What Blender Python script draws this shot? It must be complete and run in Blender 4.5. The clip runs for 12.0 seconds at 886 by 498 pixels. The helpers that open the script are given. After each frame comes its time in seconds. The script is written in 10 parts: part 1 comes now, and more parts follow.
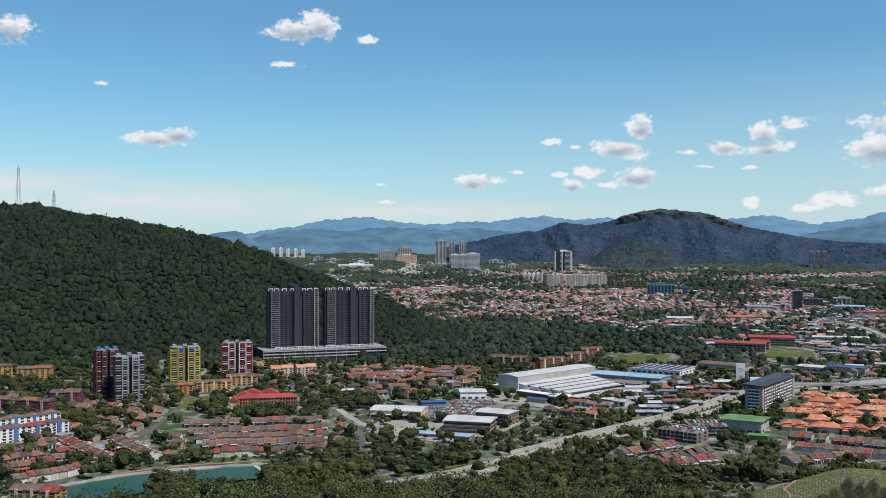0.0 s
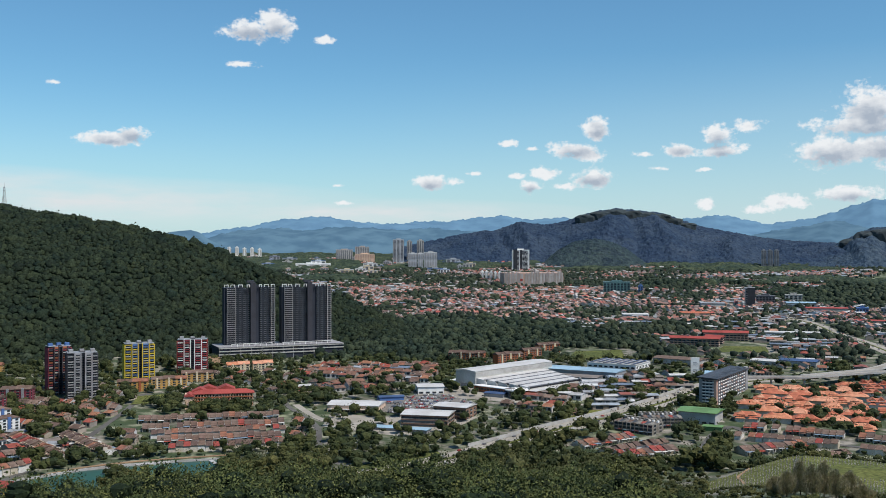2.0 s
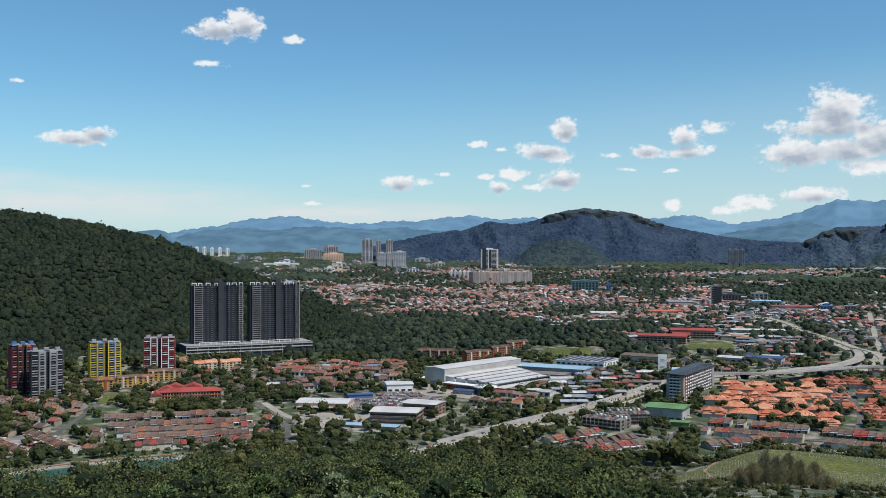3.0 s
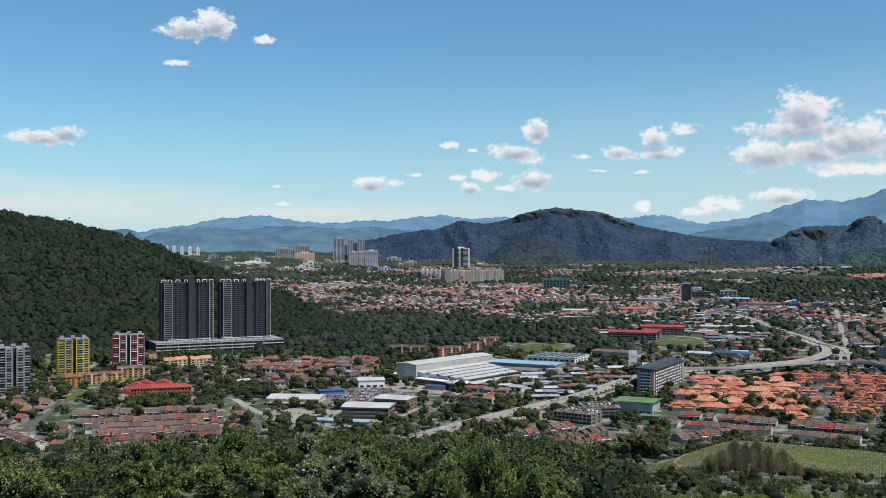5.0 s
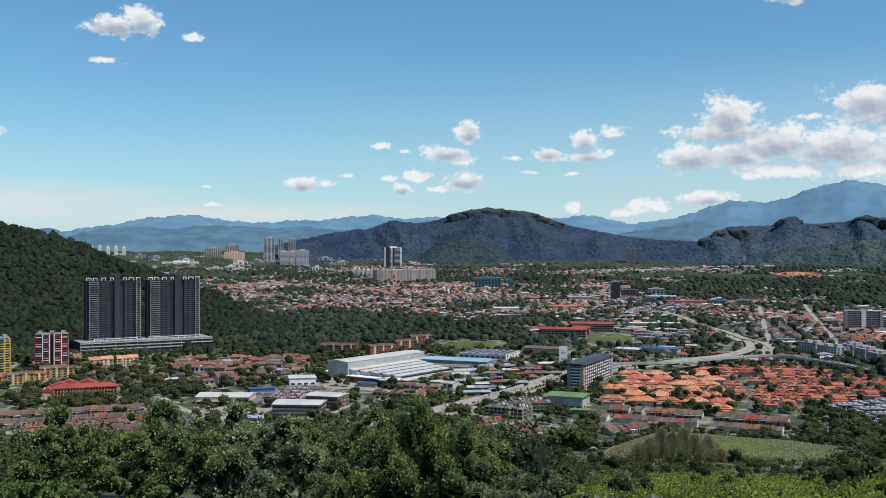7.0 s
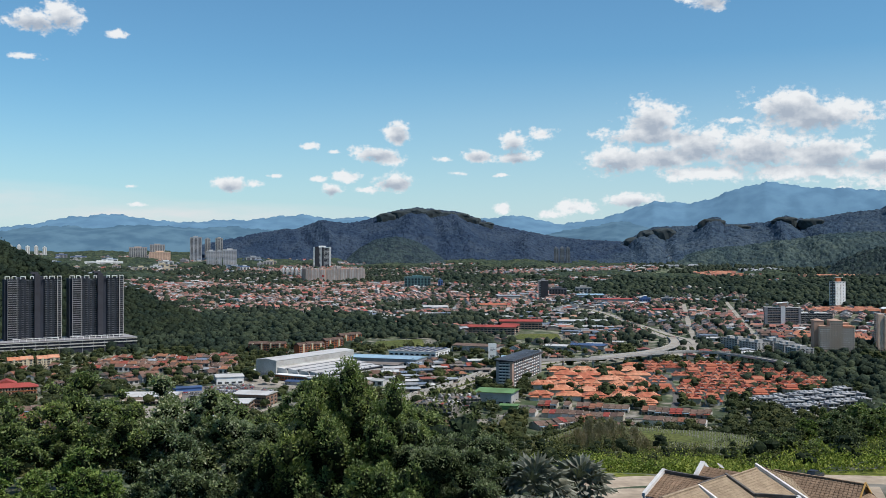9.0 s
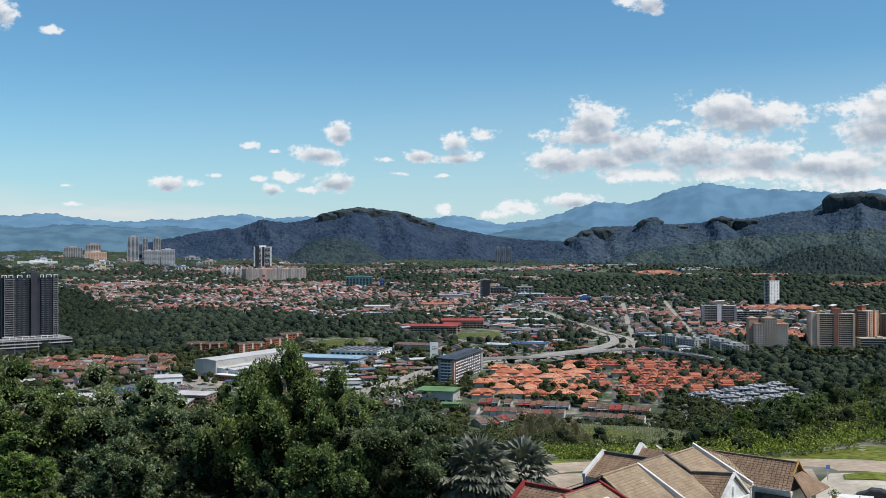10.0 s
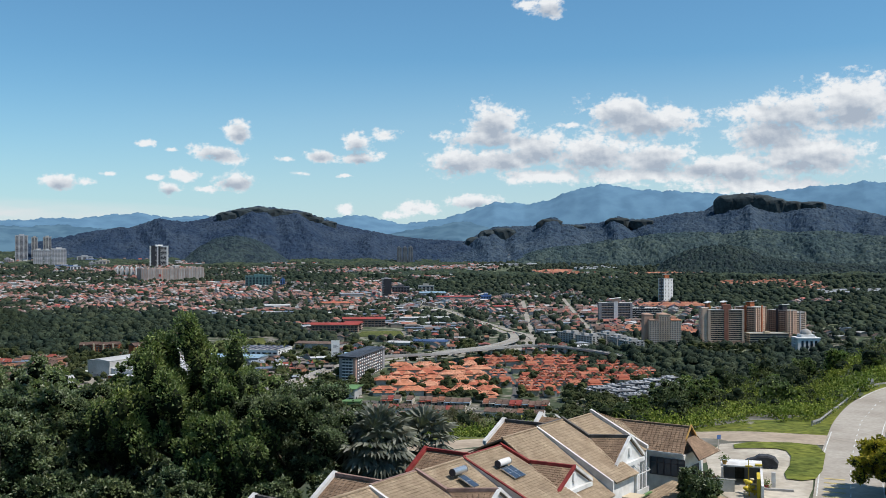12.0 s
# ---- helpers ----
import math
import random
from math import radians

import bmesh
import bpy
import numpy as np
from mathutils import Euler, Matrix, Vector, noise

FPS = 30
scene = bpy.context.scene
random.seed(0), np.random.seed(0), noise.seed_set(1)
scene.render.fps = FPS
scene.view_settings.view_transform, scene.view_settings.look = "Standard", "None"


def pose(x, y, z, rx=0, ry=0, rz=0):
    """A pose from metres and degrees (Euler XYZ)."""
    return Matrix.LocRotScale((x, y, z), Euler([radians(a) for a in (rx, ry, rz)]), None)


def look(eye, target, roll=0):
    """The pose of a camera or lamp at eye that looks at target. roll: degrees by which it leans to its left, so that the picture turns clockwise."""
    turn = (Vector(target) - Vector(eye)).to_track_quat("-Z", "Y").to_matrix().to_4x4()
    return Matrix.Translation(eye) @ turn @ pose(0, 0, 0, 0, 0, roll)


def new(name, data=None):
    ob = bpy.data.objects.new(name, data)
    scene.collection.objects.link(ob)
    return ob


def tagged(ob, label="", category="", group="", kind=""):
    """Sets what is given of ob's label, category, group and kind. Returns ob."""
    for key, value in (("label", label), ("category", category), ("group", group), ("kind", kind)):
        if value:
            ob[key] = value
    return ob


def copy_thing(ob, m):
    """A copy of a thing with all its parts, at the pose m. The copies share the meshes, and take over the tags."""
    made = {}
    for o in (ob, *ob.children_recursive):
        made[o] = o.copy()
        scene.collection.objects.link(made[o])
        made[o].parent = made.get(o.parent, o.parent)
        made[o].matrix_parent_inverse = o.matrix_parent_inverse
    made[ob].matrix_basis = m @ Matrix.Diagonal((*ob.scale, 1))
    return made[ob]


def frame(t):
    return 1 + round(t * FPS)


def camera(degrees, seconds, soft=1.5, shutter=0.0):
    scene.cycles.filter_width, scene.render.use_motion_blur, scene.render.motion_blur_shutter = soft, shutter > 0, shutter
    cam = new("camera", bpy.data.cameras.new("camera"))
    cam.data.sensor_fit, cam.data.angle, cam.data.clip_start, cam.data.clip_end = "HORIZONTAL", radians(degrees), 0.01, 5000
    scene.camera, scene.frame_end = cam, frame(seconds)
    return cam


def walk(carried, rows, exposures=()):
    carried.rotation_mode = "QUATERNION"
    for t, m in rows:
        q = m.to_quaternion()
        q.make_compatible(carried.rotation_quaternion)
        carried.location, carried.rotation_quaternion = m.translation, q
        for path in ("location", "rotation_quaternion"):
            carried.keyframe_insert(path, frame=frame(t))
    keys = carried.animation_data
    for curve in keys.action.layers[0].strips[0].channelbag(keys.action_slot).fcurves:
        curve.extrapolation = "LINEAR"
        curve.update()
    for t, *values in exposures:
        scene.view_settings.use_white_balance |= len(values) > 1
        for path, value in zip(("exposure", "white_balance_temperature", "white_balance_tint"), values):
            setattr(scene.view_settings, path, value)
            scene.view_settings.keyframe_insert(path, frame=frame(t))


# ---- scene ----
cam = camera(48.0, 12.0, soft=0.6)

# seconds, height, turn, tilt: the camera sinks on the spot and pans to its right
SINK = [
    (0.0, 205.0, 0.0, -0.14), (0.5, 203.1, -0.25, -0.12), (1.0, 201.15, -0.92, -0.11), (1.5, 199.2, -1.66, -0.09),
    (2.0, 197.2, -2.44, -0.075), (2.5, 195.2, -3.25, -0.055), (3.0, 193.3, -4.22, -0.04), (3.5, 191.5, -5.02, -0.025),
    (5.5, 185.6, -6.18, 0.015), (6.0, 184.2, -6.97, 0.03), (6.5, 182.95, -8.52, 0.045), (7.0, 181.8, -9.77, 0.06),
    (9.0, 177.35, -13.82, 0.11), (9.5, 176.35, -15.33, 0.12), (10.0, 175.35, -17.17, 0.13), (10.5, 174.4, -19.23, 0.14),
    (11.0, 173.5, -20.87, 0.145), (11.5, 172.6, -22.39, 0.15), (12.0, 171.75, -22.83, 0.155),
]
walk(cam, [(t, pose(0, 0, z, 90 + tilt, 0, turn)) for t, z, turn, tilt in SINK])

# ---- light ----
SUN_AZ, SUN_EL = 130.0, 57.0     # clockwise from straight ahead; above the horizon
world = bpy.data.worlds.new("sky")
scene.world = world
world.use_nodes = True
wt = world.node_tree
wt.nodes.clear()


def wn(kind, **kw):
    n = wt.nodes.new(kind)
    for k, v in kw.items():
        if k == "op":
            n.operation = v
    return n


def wlink(a, b):
    wt.links.new(a, b)


def wmath(op, a, b=None, c=None):
    n = wn("ShaderNodeMath", op=op)
    for i, v in enumerate((a, b, c)):
        if v is None:
            continue
        if isinstance(v, (int, float)):
            n.inputs[i].default_value = v
        else:
            wlink(v, n.inputs[i])
    return n.outputs[0]


# cloud puffs: bearing, height, half width, half height in degrees, thinness from 0 (dense) to 0.5 (faint)
FAIR = [
    (-8.5, 12.1, 1.5, 0.5, 0.0), (-7.1, 12.45, 1.0, 0.62, 0.0), (-4.45, 11.7, 0.8, 0.24, 0.3), (-9.1, 10.25, 1.1, 0.24, 0.34), (-18.8, 8.8, 0.9, 0.22, 0.48),
    (-23.6, 11.4, 1.2, 0.6, 0.05), (-16.0, 5.95, 1.5, 0.36, 0.02), (-14.9, 6.2, 0.8, 0.42, 0.0), (11.2, 6.75, 0.7, 0.6, 0.0), (10.0, 5.55, 1.2, 0.45, 0.0), (10.9, 5.3, 0.9, 0.4, 0.22),
    (6.1, 5.95, 0.65, 0.24, 0.3), (7.55, 5.65, 0.5, 0.16, 0.42), (15.8, 5.45, 0.95, 0.36, 0.04), (13.9, 5.25, 0.9, 0.2, 0.36), (17.9, 6.15, 0.75, 0.62, 0.0), (18.1, 5.35, 1.1, 0.36, 0.05),
    (19.5, 6.7, 0.95, 0.42, 0.26), (14.6, 4.45, 0.6, 0.18, 0.34), (17.2, 4.35, 0.5, 0.14, 0.42), (7.45, 3.5, 0.65, 0.36, 0.06), (8.3, 4.25, 0.95, 0.36, 0.12), (6.6, 4.1, 0.7, 0.2, 0.36),
    (11.1, 3.95, 1.15, 0.46, 0.02), (9.4, 3.5, 0.9, 0.25, 0.36), (1.7, 3.75, 1.05, 0.42, 0.06), (3.0, 3.75, 0.6, 0.25, 0.3), (4.35, 4.25, 0.55, 0.15, 0.42), (-3.3, 2.55, 0.9, 0.17, 0.4), (-3.6, 3.55, 0.5, 0.12, 0.44),
]
HEAPED = [
    (25.75, 7.4, 1.35, 0.9, 0.0), (25.7, 6.5, 2.4, 0.45, 0.0), (33.0, 7.9, 1.9, 0.75, 0.0), (34.4, 7.3, 2.7, 0.7, 0.0), (24.0, 5.2, 1.9, 0.65, 0.0), (26.3, 5.3, 1.6, 0.6, 0.0),
    (28.3, 5.9, 1.9, 0.85, 0.0), (31.4, 5.6, 2.4, 0.9, 0.0), (34.9, 5.3, 2.0, 0.8, 0.0), (28.2, 4.3, 2.4, 0.4, 0.1), (33.6, 4.3, 3.6, 0.5, 0.12), (37.6, 4.7, 1.6, 0.5, 0.08),
    (42.0, 7.5, 2.6, 0.9, 0.0), (45.2, 7.9, 2.2, 1.2, 0.0), (41.0, 6.5, 2.1, 0.8, 0.0), (43.0, 5.2, 3.2, 1.0, 0.04), (39.2, 4.6, 2.2, 0.7, 0.06), (40.5, 3.6, 4.0, 0.5, 0.12),
    (28.9, 13.75, 0.85, 0.5, 0.06), (27.6, 13.9, 1.0, 0.3, 0.34), (21.5, 2.5, 1.2, 0.36, 0.14), (24.6, 2.85, 1.5, 0.36, 0.08), (17.3, 2.45, 0.5, 0.3, 0.2), (20.0, 2.1, 0.9, 0.25, 0.28),
    (37.0, 7.0, 0.9, 0.2, 0.42), (23.0, 4.8, 1.2, 0.2, 0.36), (30.0, 7.2, 1.1, 0.22, 0.42),
]
HEAPED = [(a, e, w * 1.08, h * 1.14, thin) for a, e, w, h, thin in HEAPED]
tc = wn("ShaderNodeTexCoord")
sep = wn("ShaderNodeSeparateXYZ")
wlink(tc.outputs["Generated"], sep.inputs[0])
bearing = wmath("MULTIPLY", wmath("ARCTAN2", sep.outputs[0], sep.outputs[1]), 57.2958)
height = wmath("MULTIPLY", wmath("ARCSINE", sep.outputs[2]), 57.2958)
comb = wn("ShaderNodeCombineXYZ")
wlink(bearing, comb.inputs[0])
wlink(height, comb.inputs[1])


def wnoise(scale, detail, rough, stretch=(1, 1, 1), shift=(0, 0, 0)):
    m = wn("ShaderNodeMapping")
    m.inputs["Scale"].default_value = stretch
    m.inputs["Location"].default_value = shift
    wlink(comb.outputs[0], m.inputs[0])
    n = wn("ShaderNodeTexNoise")
    n.inputs["Scale"].default_value, n.inputs["Detail"].default_value, n.inputs["Roughness"].default_value = scale, detail, rough
    wlink(m.outputs[0], n.inputs["Vector"])
    return n


def nearest_puff(puffs, shift):
    best = None
    for az, el, w, h, thin in puffs:
        m = wn("ShaderNodeVectorMath", op="MULTIPLY_ADD")
        wlink(comb.outputs[0], m.inputs[0])
        m.inputs[1].default_value = (1 / w, 1 / h, 0)
        m.inputs[2].default_value = (-az / w, -(el + shift * h) / h, 0)
        d = wn("ShaderNodeVectorMath", op="LENGTH")
        wlink(m.outputs[0], d.inputs[0])
        far = wmath("ADD", d.outputs["Value"], thin) if thin else d.outputs["Value"]
        best = far if best is None else wmath("SMOOTH_MIN", best, far, 0.25)
    return best


billow = wnoise(0.85, 5.5, 0.52, (1, 1.3, 1)).outputs["Fac"]
lit = wnoise(0.85, 5.5, 0.52, (1, 1.3, 1), (-0.16, -0.3, 0)).outputs["Fac"]
puff = nearest_puff(FAIR + HEAPED, 0.0)
body = nearest_puff([p for p in FAIR + HEAPED if p[4] < 0.1], -0.55)
curl = wmath("MULTIPLY", wmath("SUBTRACT", wnoise(3.2, 4.0, 0.55, (1, 1.3, 1)).outputs["Fac"], 0.5), 1.3)
dens = wmath("ADD", wmath("ADD", wmath("SUBTRACT", 1.0, puff), curl), wmath("MULTIPLY", wmath("SUBTRACT", billow, 0.45), 2.2))
cover = wn("ShaderNodeMapRange")
cover.interpolation_type = "SMOOTHSTEP"
cover.inputs["From Min"].default_value, cover.inputs["From Max"].default_value = -0.2, 0.5
cover.inputs["To Max"].default_value = 0.97
wlink(dens, cover.inputs["Value"])
relief = wmath("ADD", wmath("MULTIPLY", wmath("SUBTRACT", billow, lit), 1.7), wmath("MULTIPLY", wmath("MINIMUM", wmath("SUBTRACT", body, 0.9), 0.35), 1.05))
tone = wn("ShaderNodeMapRange")
tone.inputs["From Min"].default_value, tone.inputs["From Max"].default_value = -0.75, 0.25
wlink(relief, tone.inputs["Value"])
cloud = wn("ShaderNodeMix")
cloud.data_type = "RGBA"
cloud.inputs["A"].default_value = (0.4, 0.46, 0.55, 1)
cloud.inputs["B"].default_value = (0.86, 0.88, 0.9, 1)
wlink(tone.outputs[0], cloud.inputs["Factor"])
# thin veil low on one side
veil = wmath("MULTIPLY", wmath("SUBTRACT", 1.0, wmath("MINIMUM", 1.0, nearest_puff([(-24, 3.3, 11, 1.2, 0), (-16, 2.5, 16, 1.5, 0), (-2, 2.0, 14, 0.9, 0)], 0.0))), 1.7)
veil = wmath("MULTIPLY", veil, wnoise(0.35, 4, 0.5, (1, 5, 1)).outputs["Fac"])

nish = wn("ShaderNodeTexSky")
nish.sky_type = "NISHITA"
nish.sun_disc = False
nish.sun_elevation, nish.sun_rotation = radians(SUN_EL), radians(SUN_AZ)
nish.altitude, nish.air_density, nish.dust_density, nish.ozone_density = 200, 1.0, 0.2, 4.0
SKY = 0.1
sky_s = wn("ShaderNodeVectorMath", op="MULTIPLY")
wlink(nish.outputs[0], sky_s.inputs[0])
sky_s.inputs[1].default_value = (SKY * 0.76, SKY * 1.12, SKY * 1.18)
veiled = wn("ShaderNodeMix")
veiled.data_type = "RGBA"
wlink(veil, veiled.inputs["Factor"])
# milky air towards the horizon, a little more on the sun's side
low = wmath("MAXIMUM", 0.0, wmath("SUBTRACT", 1.0, wmath("DIVIDE", wmath("MAXIMUM", height, 0.0), 11.0)))
milk = wmath("MULTIPLY", wmath("POWER", low, 2.2), 0.84)
side = wmath("MULTIPLY", wmath("MINIMUM", 1.0, wmath("MAXIMUM", 0.0, wmath("DIVIDE", wmath("ADD", bearing, 6.0), 55.0))), 0.3)
milk = wmath("MINIMUM", 0.95, wmath("ADD", milk, wmath("MULTIPLY", side, wmath("MINIMUM", 1.0, wmath("MULTIPLY", low, 3.0)))))
milky = wn("ShaderNodeMix")
milky.data_type = "RGBA"
wlink(milk, milky.inputs["Factor"])
wlink(sky_s.outputs[0], milky.inputs["A"])
milky.inputs["B"].default_value = (0.56, 0.69, 0.76, 1)
wlink(milky.outputs["Result"], veiled.inputs["A"])
veiled.inputs["B"].default_value = (0.72, 0.76, 0.78, 1)
mixed = wn("ShaderNodeMix")
mixed.data_type = "RGBA"
wlink(cover.outputs[0], mixed.inputs["Factor"])
wlink(veiled.outputs["Result"], mixed.inputs["A"])
wlink(cloud.outputs["Result"], mixed.inputs["B"])
bg = wn("ShaderNodeBackground")
wlink(mixed.outputs["Result"], bg.inputs["Color"])
bg.inputs["Strength"].default_value = 1.0
wout = wn("ShaderNodeOutputWorld")
wlink(bg.outputs[0], wout.inputs["Surface"])

sun = new("sun", bpy.data.lights.new("sun", "SUN"))
sun.data.energy, sun.data.angle, sun.data.color = 4.9, radians(0.53), (1.0, 0.95, 0.9)
se, sa = radians(SUN_EL), radians(SUN_AZ)
sun.matrix_world = look((math.sin(sa) * math.cos(se) * 900, math.cos(sa) * math.cos(se) * 900, math.sin(se) * 900), (0, 0, 0))
scene.view_settings.exposure = 0.0
# ---- materials ----


def shader(name):
    m = bpy.data.materials.new(name)
    m.use_nodes = True
    t = m.node_tree
    return m, t, t.nodes["Principled BSDF"]


def node(t, kind, **inputs):
    n = t.nodes.new(kind)
    for k, v in inputs.items():
        n.inputs[k.replace("_", " ")].default_value = v
    return n


def noise_fac(t, scale, detail=4.0, coord="Object"):
    c = t.nodes.new("ShaderNodeTexCoord")
    n = node(t, "ShaderNodeTexNoise", Scale=scale, Detail=detail)
    t.links.new(c.outputs[coord], n.inputs["Vector"])
    return n.outputs["Fac"]


def ramp(t, fac, stops, constant=False):
    r = t.nodes.new("ShaderNodeValToRGB")
    if constant:
        r.color_ramp.interpolation = "CONSTANT"
    el = r.color_ramp.elements
    for i, (p, c) in enumerate(stops):
        e = el[i] if i < 2 else el.new(p)
        e.position, e.color = p, (*c, 1)
    t.links.new(fac, r.inputs["Fac"])
    return r.outputs["Color"]


def mixcol(t, kind, fac, a, b):
    m = t.nodes.new("ShaderNodeMix")
    m.data_type, m.blend_type = "RGBA", kind
    for v, key in ((fac, "Factor"), (a, "A"), (b, "B")):
        if isinstance(v, (int, float)):
            m.inputs[key].default_value = v
        elif isinstance(v, tuple):
            m.inputs[key].default_value = (*v, 1)
        else:
            t.links.new(v, m.inputs[key])
    return m.outputs["Result"]


def surface(name, colour, rough=0.8, grain=2.0, stain=0.15, vary=0.25, bump=0.0, metal=0.0, pick=None, spec=0.3):
    """A plain surface with fine grain and broad stains. pick: 'object' or 'island' with a list of colours in place of one."""
    m, t, b = shader(name)
    if pick:
        if pick == "object":
            src = t.nodes.new("ShaderNodeObjectInfo").outputs["Random"]
        else:
            src = t.nodes.new("ShaderNodeNewGeometry").outputs["Random Per Island"]
        n = len(colour)
        base = ramp(t, src, [(i / n, c) for i, c in enumerate(colour)], True)
    else:
        base = colour
    g = noise_fac(t, grain, 5.0)
    s = noise_fac(t, stain, 3.0)
    lo, hi = 1 - vary, 1 + vary
    col = mixcol(t, "MULTIPLY", 1.0, base, ramp(t, g, [(0.3, (lo, lo, lo)), (0.7, (1, 1, 1))]))
    col = mixcol(t, "MULTIPLY", 1.0, col, ramp(t, s, [(0.35, (lo, lo * 0.97, lo * 0.94)), (0.6, (1, 1, 1))]))
    t.links.new(col, b.inputs["Base Color"])
    b.inputs["Roughness"].default_value, b.inputs["Metallic"].default_value = rough, metal
    b.inputs["Specular IOR Level"].default_value = spec
    if bump:
        bn = node(t, "ShaderNodeBump", Strength=bump, Distance=0.05)
        t.links.new(g, bn.inputs["Height"])
        t.links.new(bn.outputs[0], b.inputs["Normal"])
    return m


def foliage(name, stops, grain=0.6, broad=0.02, rough=0.7, pick="island", spec=0.06, through_light=0.0, depth=1.0, lumps=0.0):
    """Leaves or canopy: each clump its own green, by mesh island or by cells of a given scale, with grain and broad drifts of colour."""
    m, t, b = shader(name)
    if pick == "island":
        src = t.nodes.new("ShaderNodeNewGeometry").outputs["Random Per Island"]
    else:
        cells = node(t, "ShaderNodeTexVoronoi", Scale=pick)
        t.links.new(t.nodes.new("ShaderNodeTexCoord").outputs["Object"], cells.inputs["Vector"])
        split = t.nodes.new("ShaderNodeSeparateColor")
        t.links.new(cells.outputs["Color"], split.inputs[0])
        src = split.outputs[0]
    n = len(stops)
    col = ramp(t, src, [(i / (n - 1), (c[0] * 1.12, c[1] * 0.92, c[2] * 1.26)) for i, c in enumerate(stops)])
    col = mixcol(t, "MULTIPLY", 1.0, col, ramp(t, noise_fac(t, grain, 6.0), [(0.32, (1 - 0.55 * depth, 1 - 0.52 * depth, 1 - 0.58 * depth)), (0.66, (1 + 0.3 * depth, 1 + 0.3 * depth, 1 + 0.2 * depth))]))
    col = mixcol(t, "MULTIPLY", 1.0, col, ramp(t, noise_fac(t, broad, 3.0), [(0.35, (0.72, 0.8, 0.8)), (0.65, (1.15, 1.1, 0.95))]))
    t.links.new(col, b.inputs["Base Color"])
    b.inputs["Roughness"].default_value = rough
    b.inputs["Specular IOR Level"].default_value = spec
    if lumps:
        bn = node(t, "ShaderNodeBump", Strength=lumps, Distance=0.4 / grain)
        t.links.new(noise_fac(t, grain * 1.7, 7.0), bn.inputs["Height"])
        t.links.new(bn.outputs[0], b.inputs["Normal"])
    if through_light:
        tr = t.nodes.new("ShaderNodeBsdfTranslucent")
        t.links.new(mixcol(t, "MULTIPLY", 1.0, col, (1.2, 1.4, 0.75)), tr.inputs["Color"])
        mx = t.nodes.new("ShaderNodeMixShader")
        mx.inputs["Fac"].default_value = through_light
        t.links.new(b.outputs[0], mx.inputs[1])
        t.links.new(tr.outputs[0], mx.inputs[2])
        t.links.new(mx.outputs[0], t.nodes["Material Output"].inputs["Surface"])
    return m


M_CANOPY = foliage("canopy", [(0.0122, 0.022, 0.0128), (0.0183, 0.0317, 0.0159), (0.0268, 0.0439, 0.0207), (0.0159, 0.0317, 0.0195)], 0.35, lumps=0.8)
# Core colour is near black: the shade inside crowns is put into it.
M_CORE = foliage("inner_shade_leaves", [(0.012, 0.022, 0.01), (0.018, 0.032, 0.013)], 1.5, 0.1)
M_SLOPE = foliage("slope_leaves", [(0.032, 0.055, 0.02), (0.062, 0.093, 0.029), (0.125, 0.155, 0.047), (0.045, 0.072, 0.025), (0.088, 0.122, 0.036), (0.028, 0.047, 0.019)], 0.9, 0.03, pick=0.1)
M_TOWNTREE = foliage("town_leaves", [(0.0209, 0.0342, 0.0133), (0.0361, 0.0532, 0.0171), (0.0627, 0.0808, 0.0266), (0.0285, 0.0456, 0.019)], 0.8, lumps=0.9)
# The next five canopies have the blue of distance haze painted into their greens.
M_FARHILL = foliage("hazed_far_canopy", [(0.0204, 0.0418, 0.0593), (0.0267, 0.0518, 0.0700), (0.0361, 0.0653, 0.0794), (0.0172, 0.0360, 0.0545)], 0.05, 0.006, depth=0.35, lumps=0.12, pick=0.07)
M_RIDGE = foliage("hazed_ridge_canopy", [(0.0266, 0.0531, 0.0676), (0.0349, 0.0658, 0.0798), (0.0471, 0.0829, 0.0905), (0.0225, 0.0457, 0.0622)], 0.05, 0.006, depth=0.45, lumps=0.12, pick=0.07)
M_FOOTHILL = foliage("hazed_foothill_canopy", [(0.0281, 0.0550, 0.0514), (0.0424, 0.0764, 0.0641), (0.0603, 0.1015, 0.0768), (0.0247, 0.0502, 0.0508)], 0.1, 0.006, depth=0.6, lumps=0.3, pick=0.065)
M_SPUR = foliage("hazed_spur_canopy", [(0.0175, 0.0328, 0.0314), (0.0259, 0.0478, 0.0394), (0.0377, 0.0649, 0.0486), (0.0144, 0.0295, 0.0307)], 0.2, 0.006, lumps=0.5, pick=0.065)
M_KNOLL = foliage("hazed_knoll_canopy", [(0.015, 0.0304, 0.0358), (0.0262, 0.0506, 0.0467), (0.0374, 0.0668, 0.0577), (0.0187, 0.0364, 0.0413)], 0.14, 0.004, depth=0.6, lumps=0.4, pick=0.065)
M_WHITE = surface("white_paint", (0.74, 0.74, 0.72), 0.7, 1.5, 0.12, 0.12)
M_CREAM = surface("cream_paint", (0.62, 0.52, 0.36), 0.75, 1.5, 0.1, 0.12)
M_PINK = surface("pink_paint", (0.5, 0.33, 0.26), 0.75, 1.5, 0.1, 0.12)
M_CONC = surface("concrete", (0.44, 0.43, 0.41), 0.85, 1.2, 0.08, 0.22)
M_GREY = surface("grey_paint", (0.3, 0.3, 0.31), 0.75, 1.2, 0.1, 0.15)
M_DARK = surface("dark_cladding", (0.035, 0.037, 0.045), 0.5, 1.0, 0.1, 0.2)
M_BLACKP = surface("black_paint", (0.045, 0.045, 0.055), 0.6, 1.0, 0.1, 0.2)
M_RED = surface("red_paint", (0.32, 0.04, 0.035), 0.7, 1.0, 0.1, 0.2)
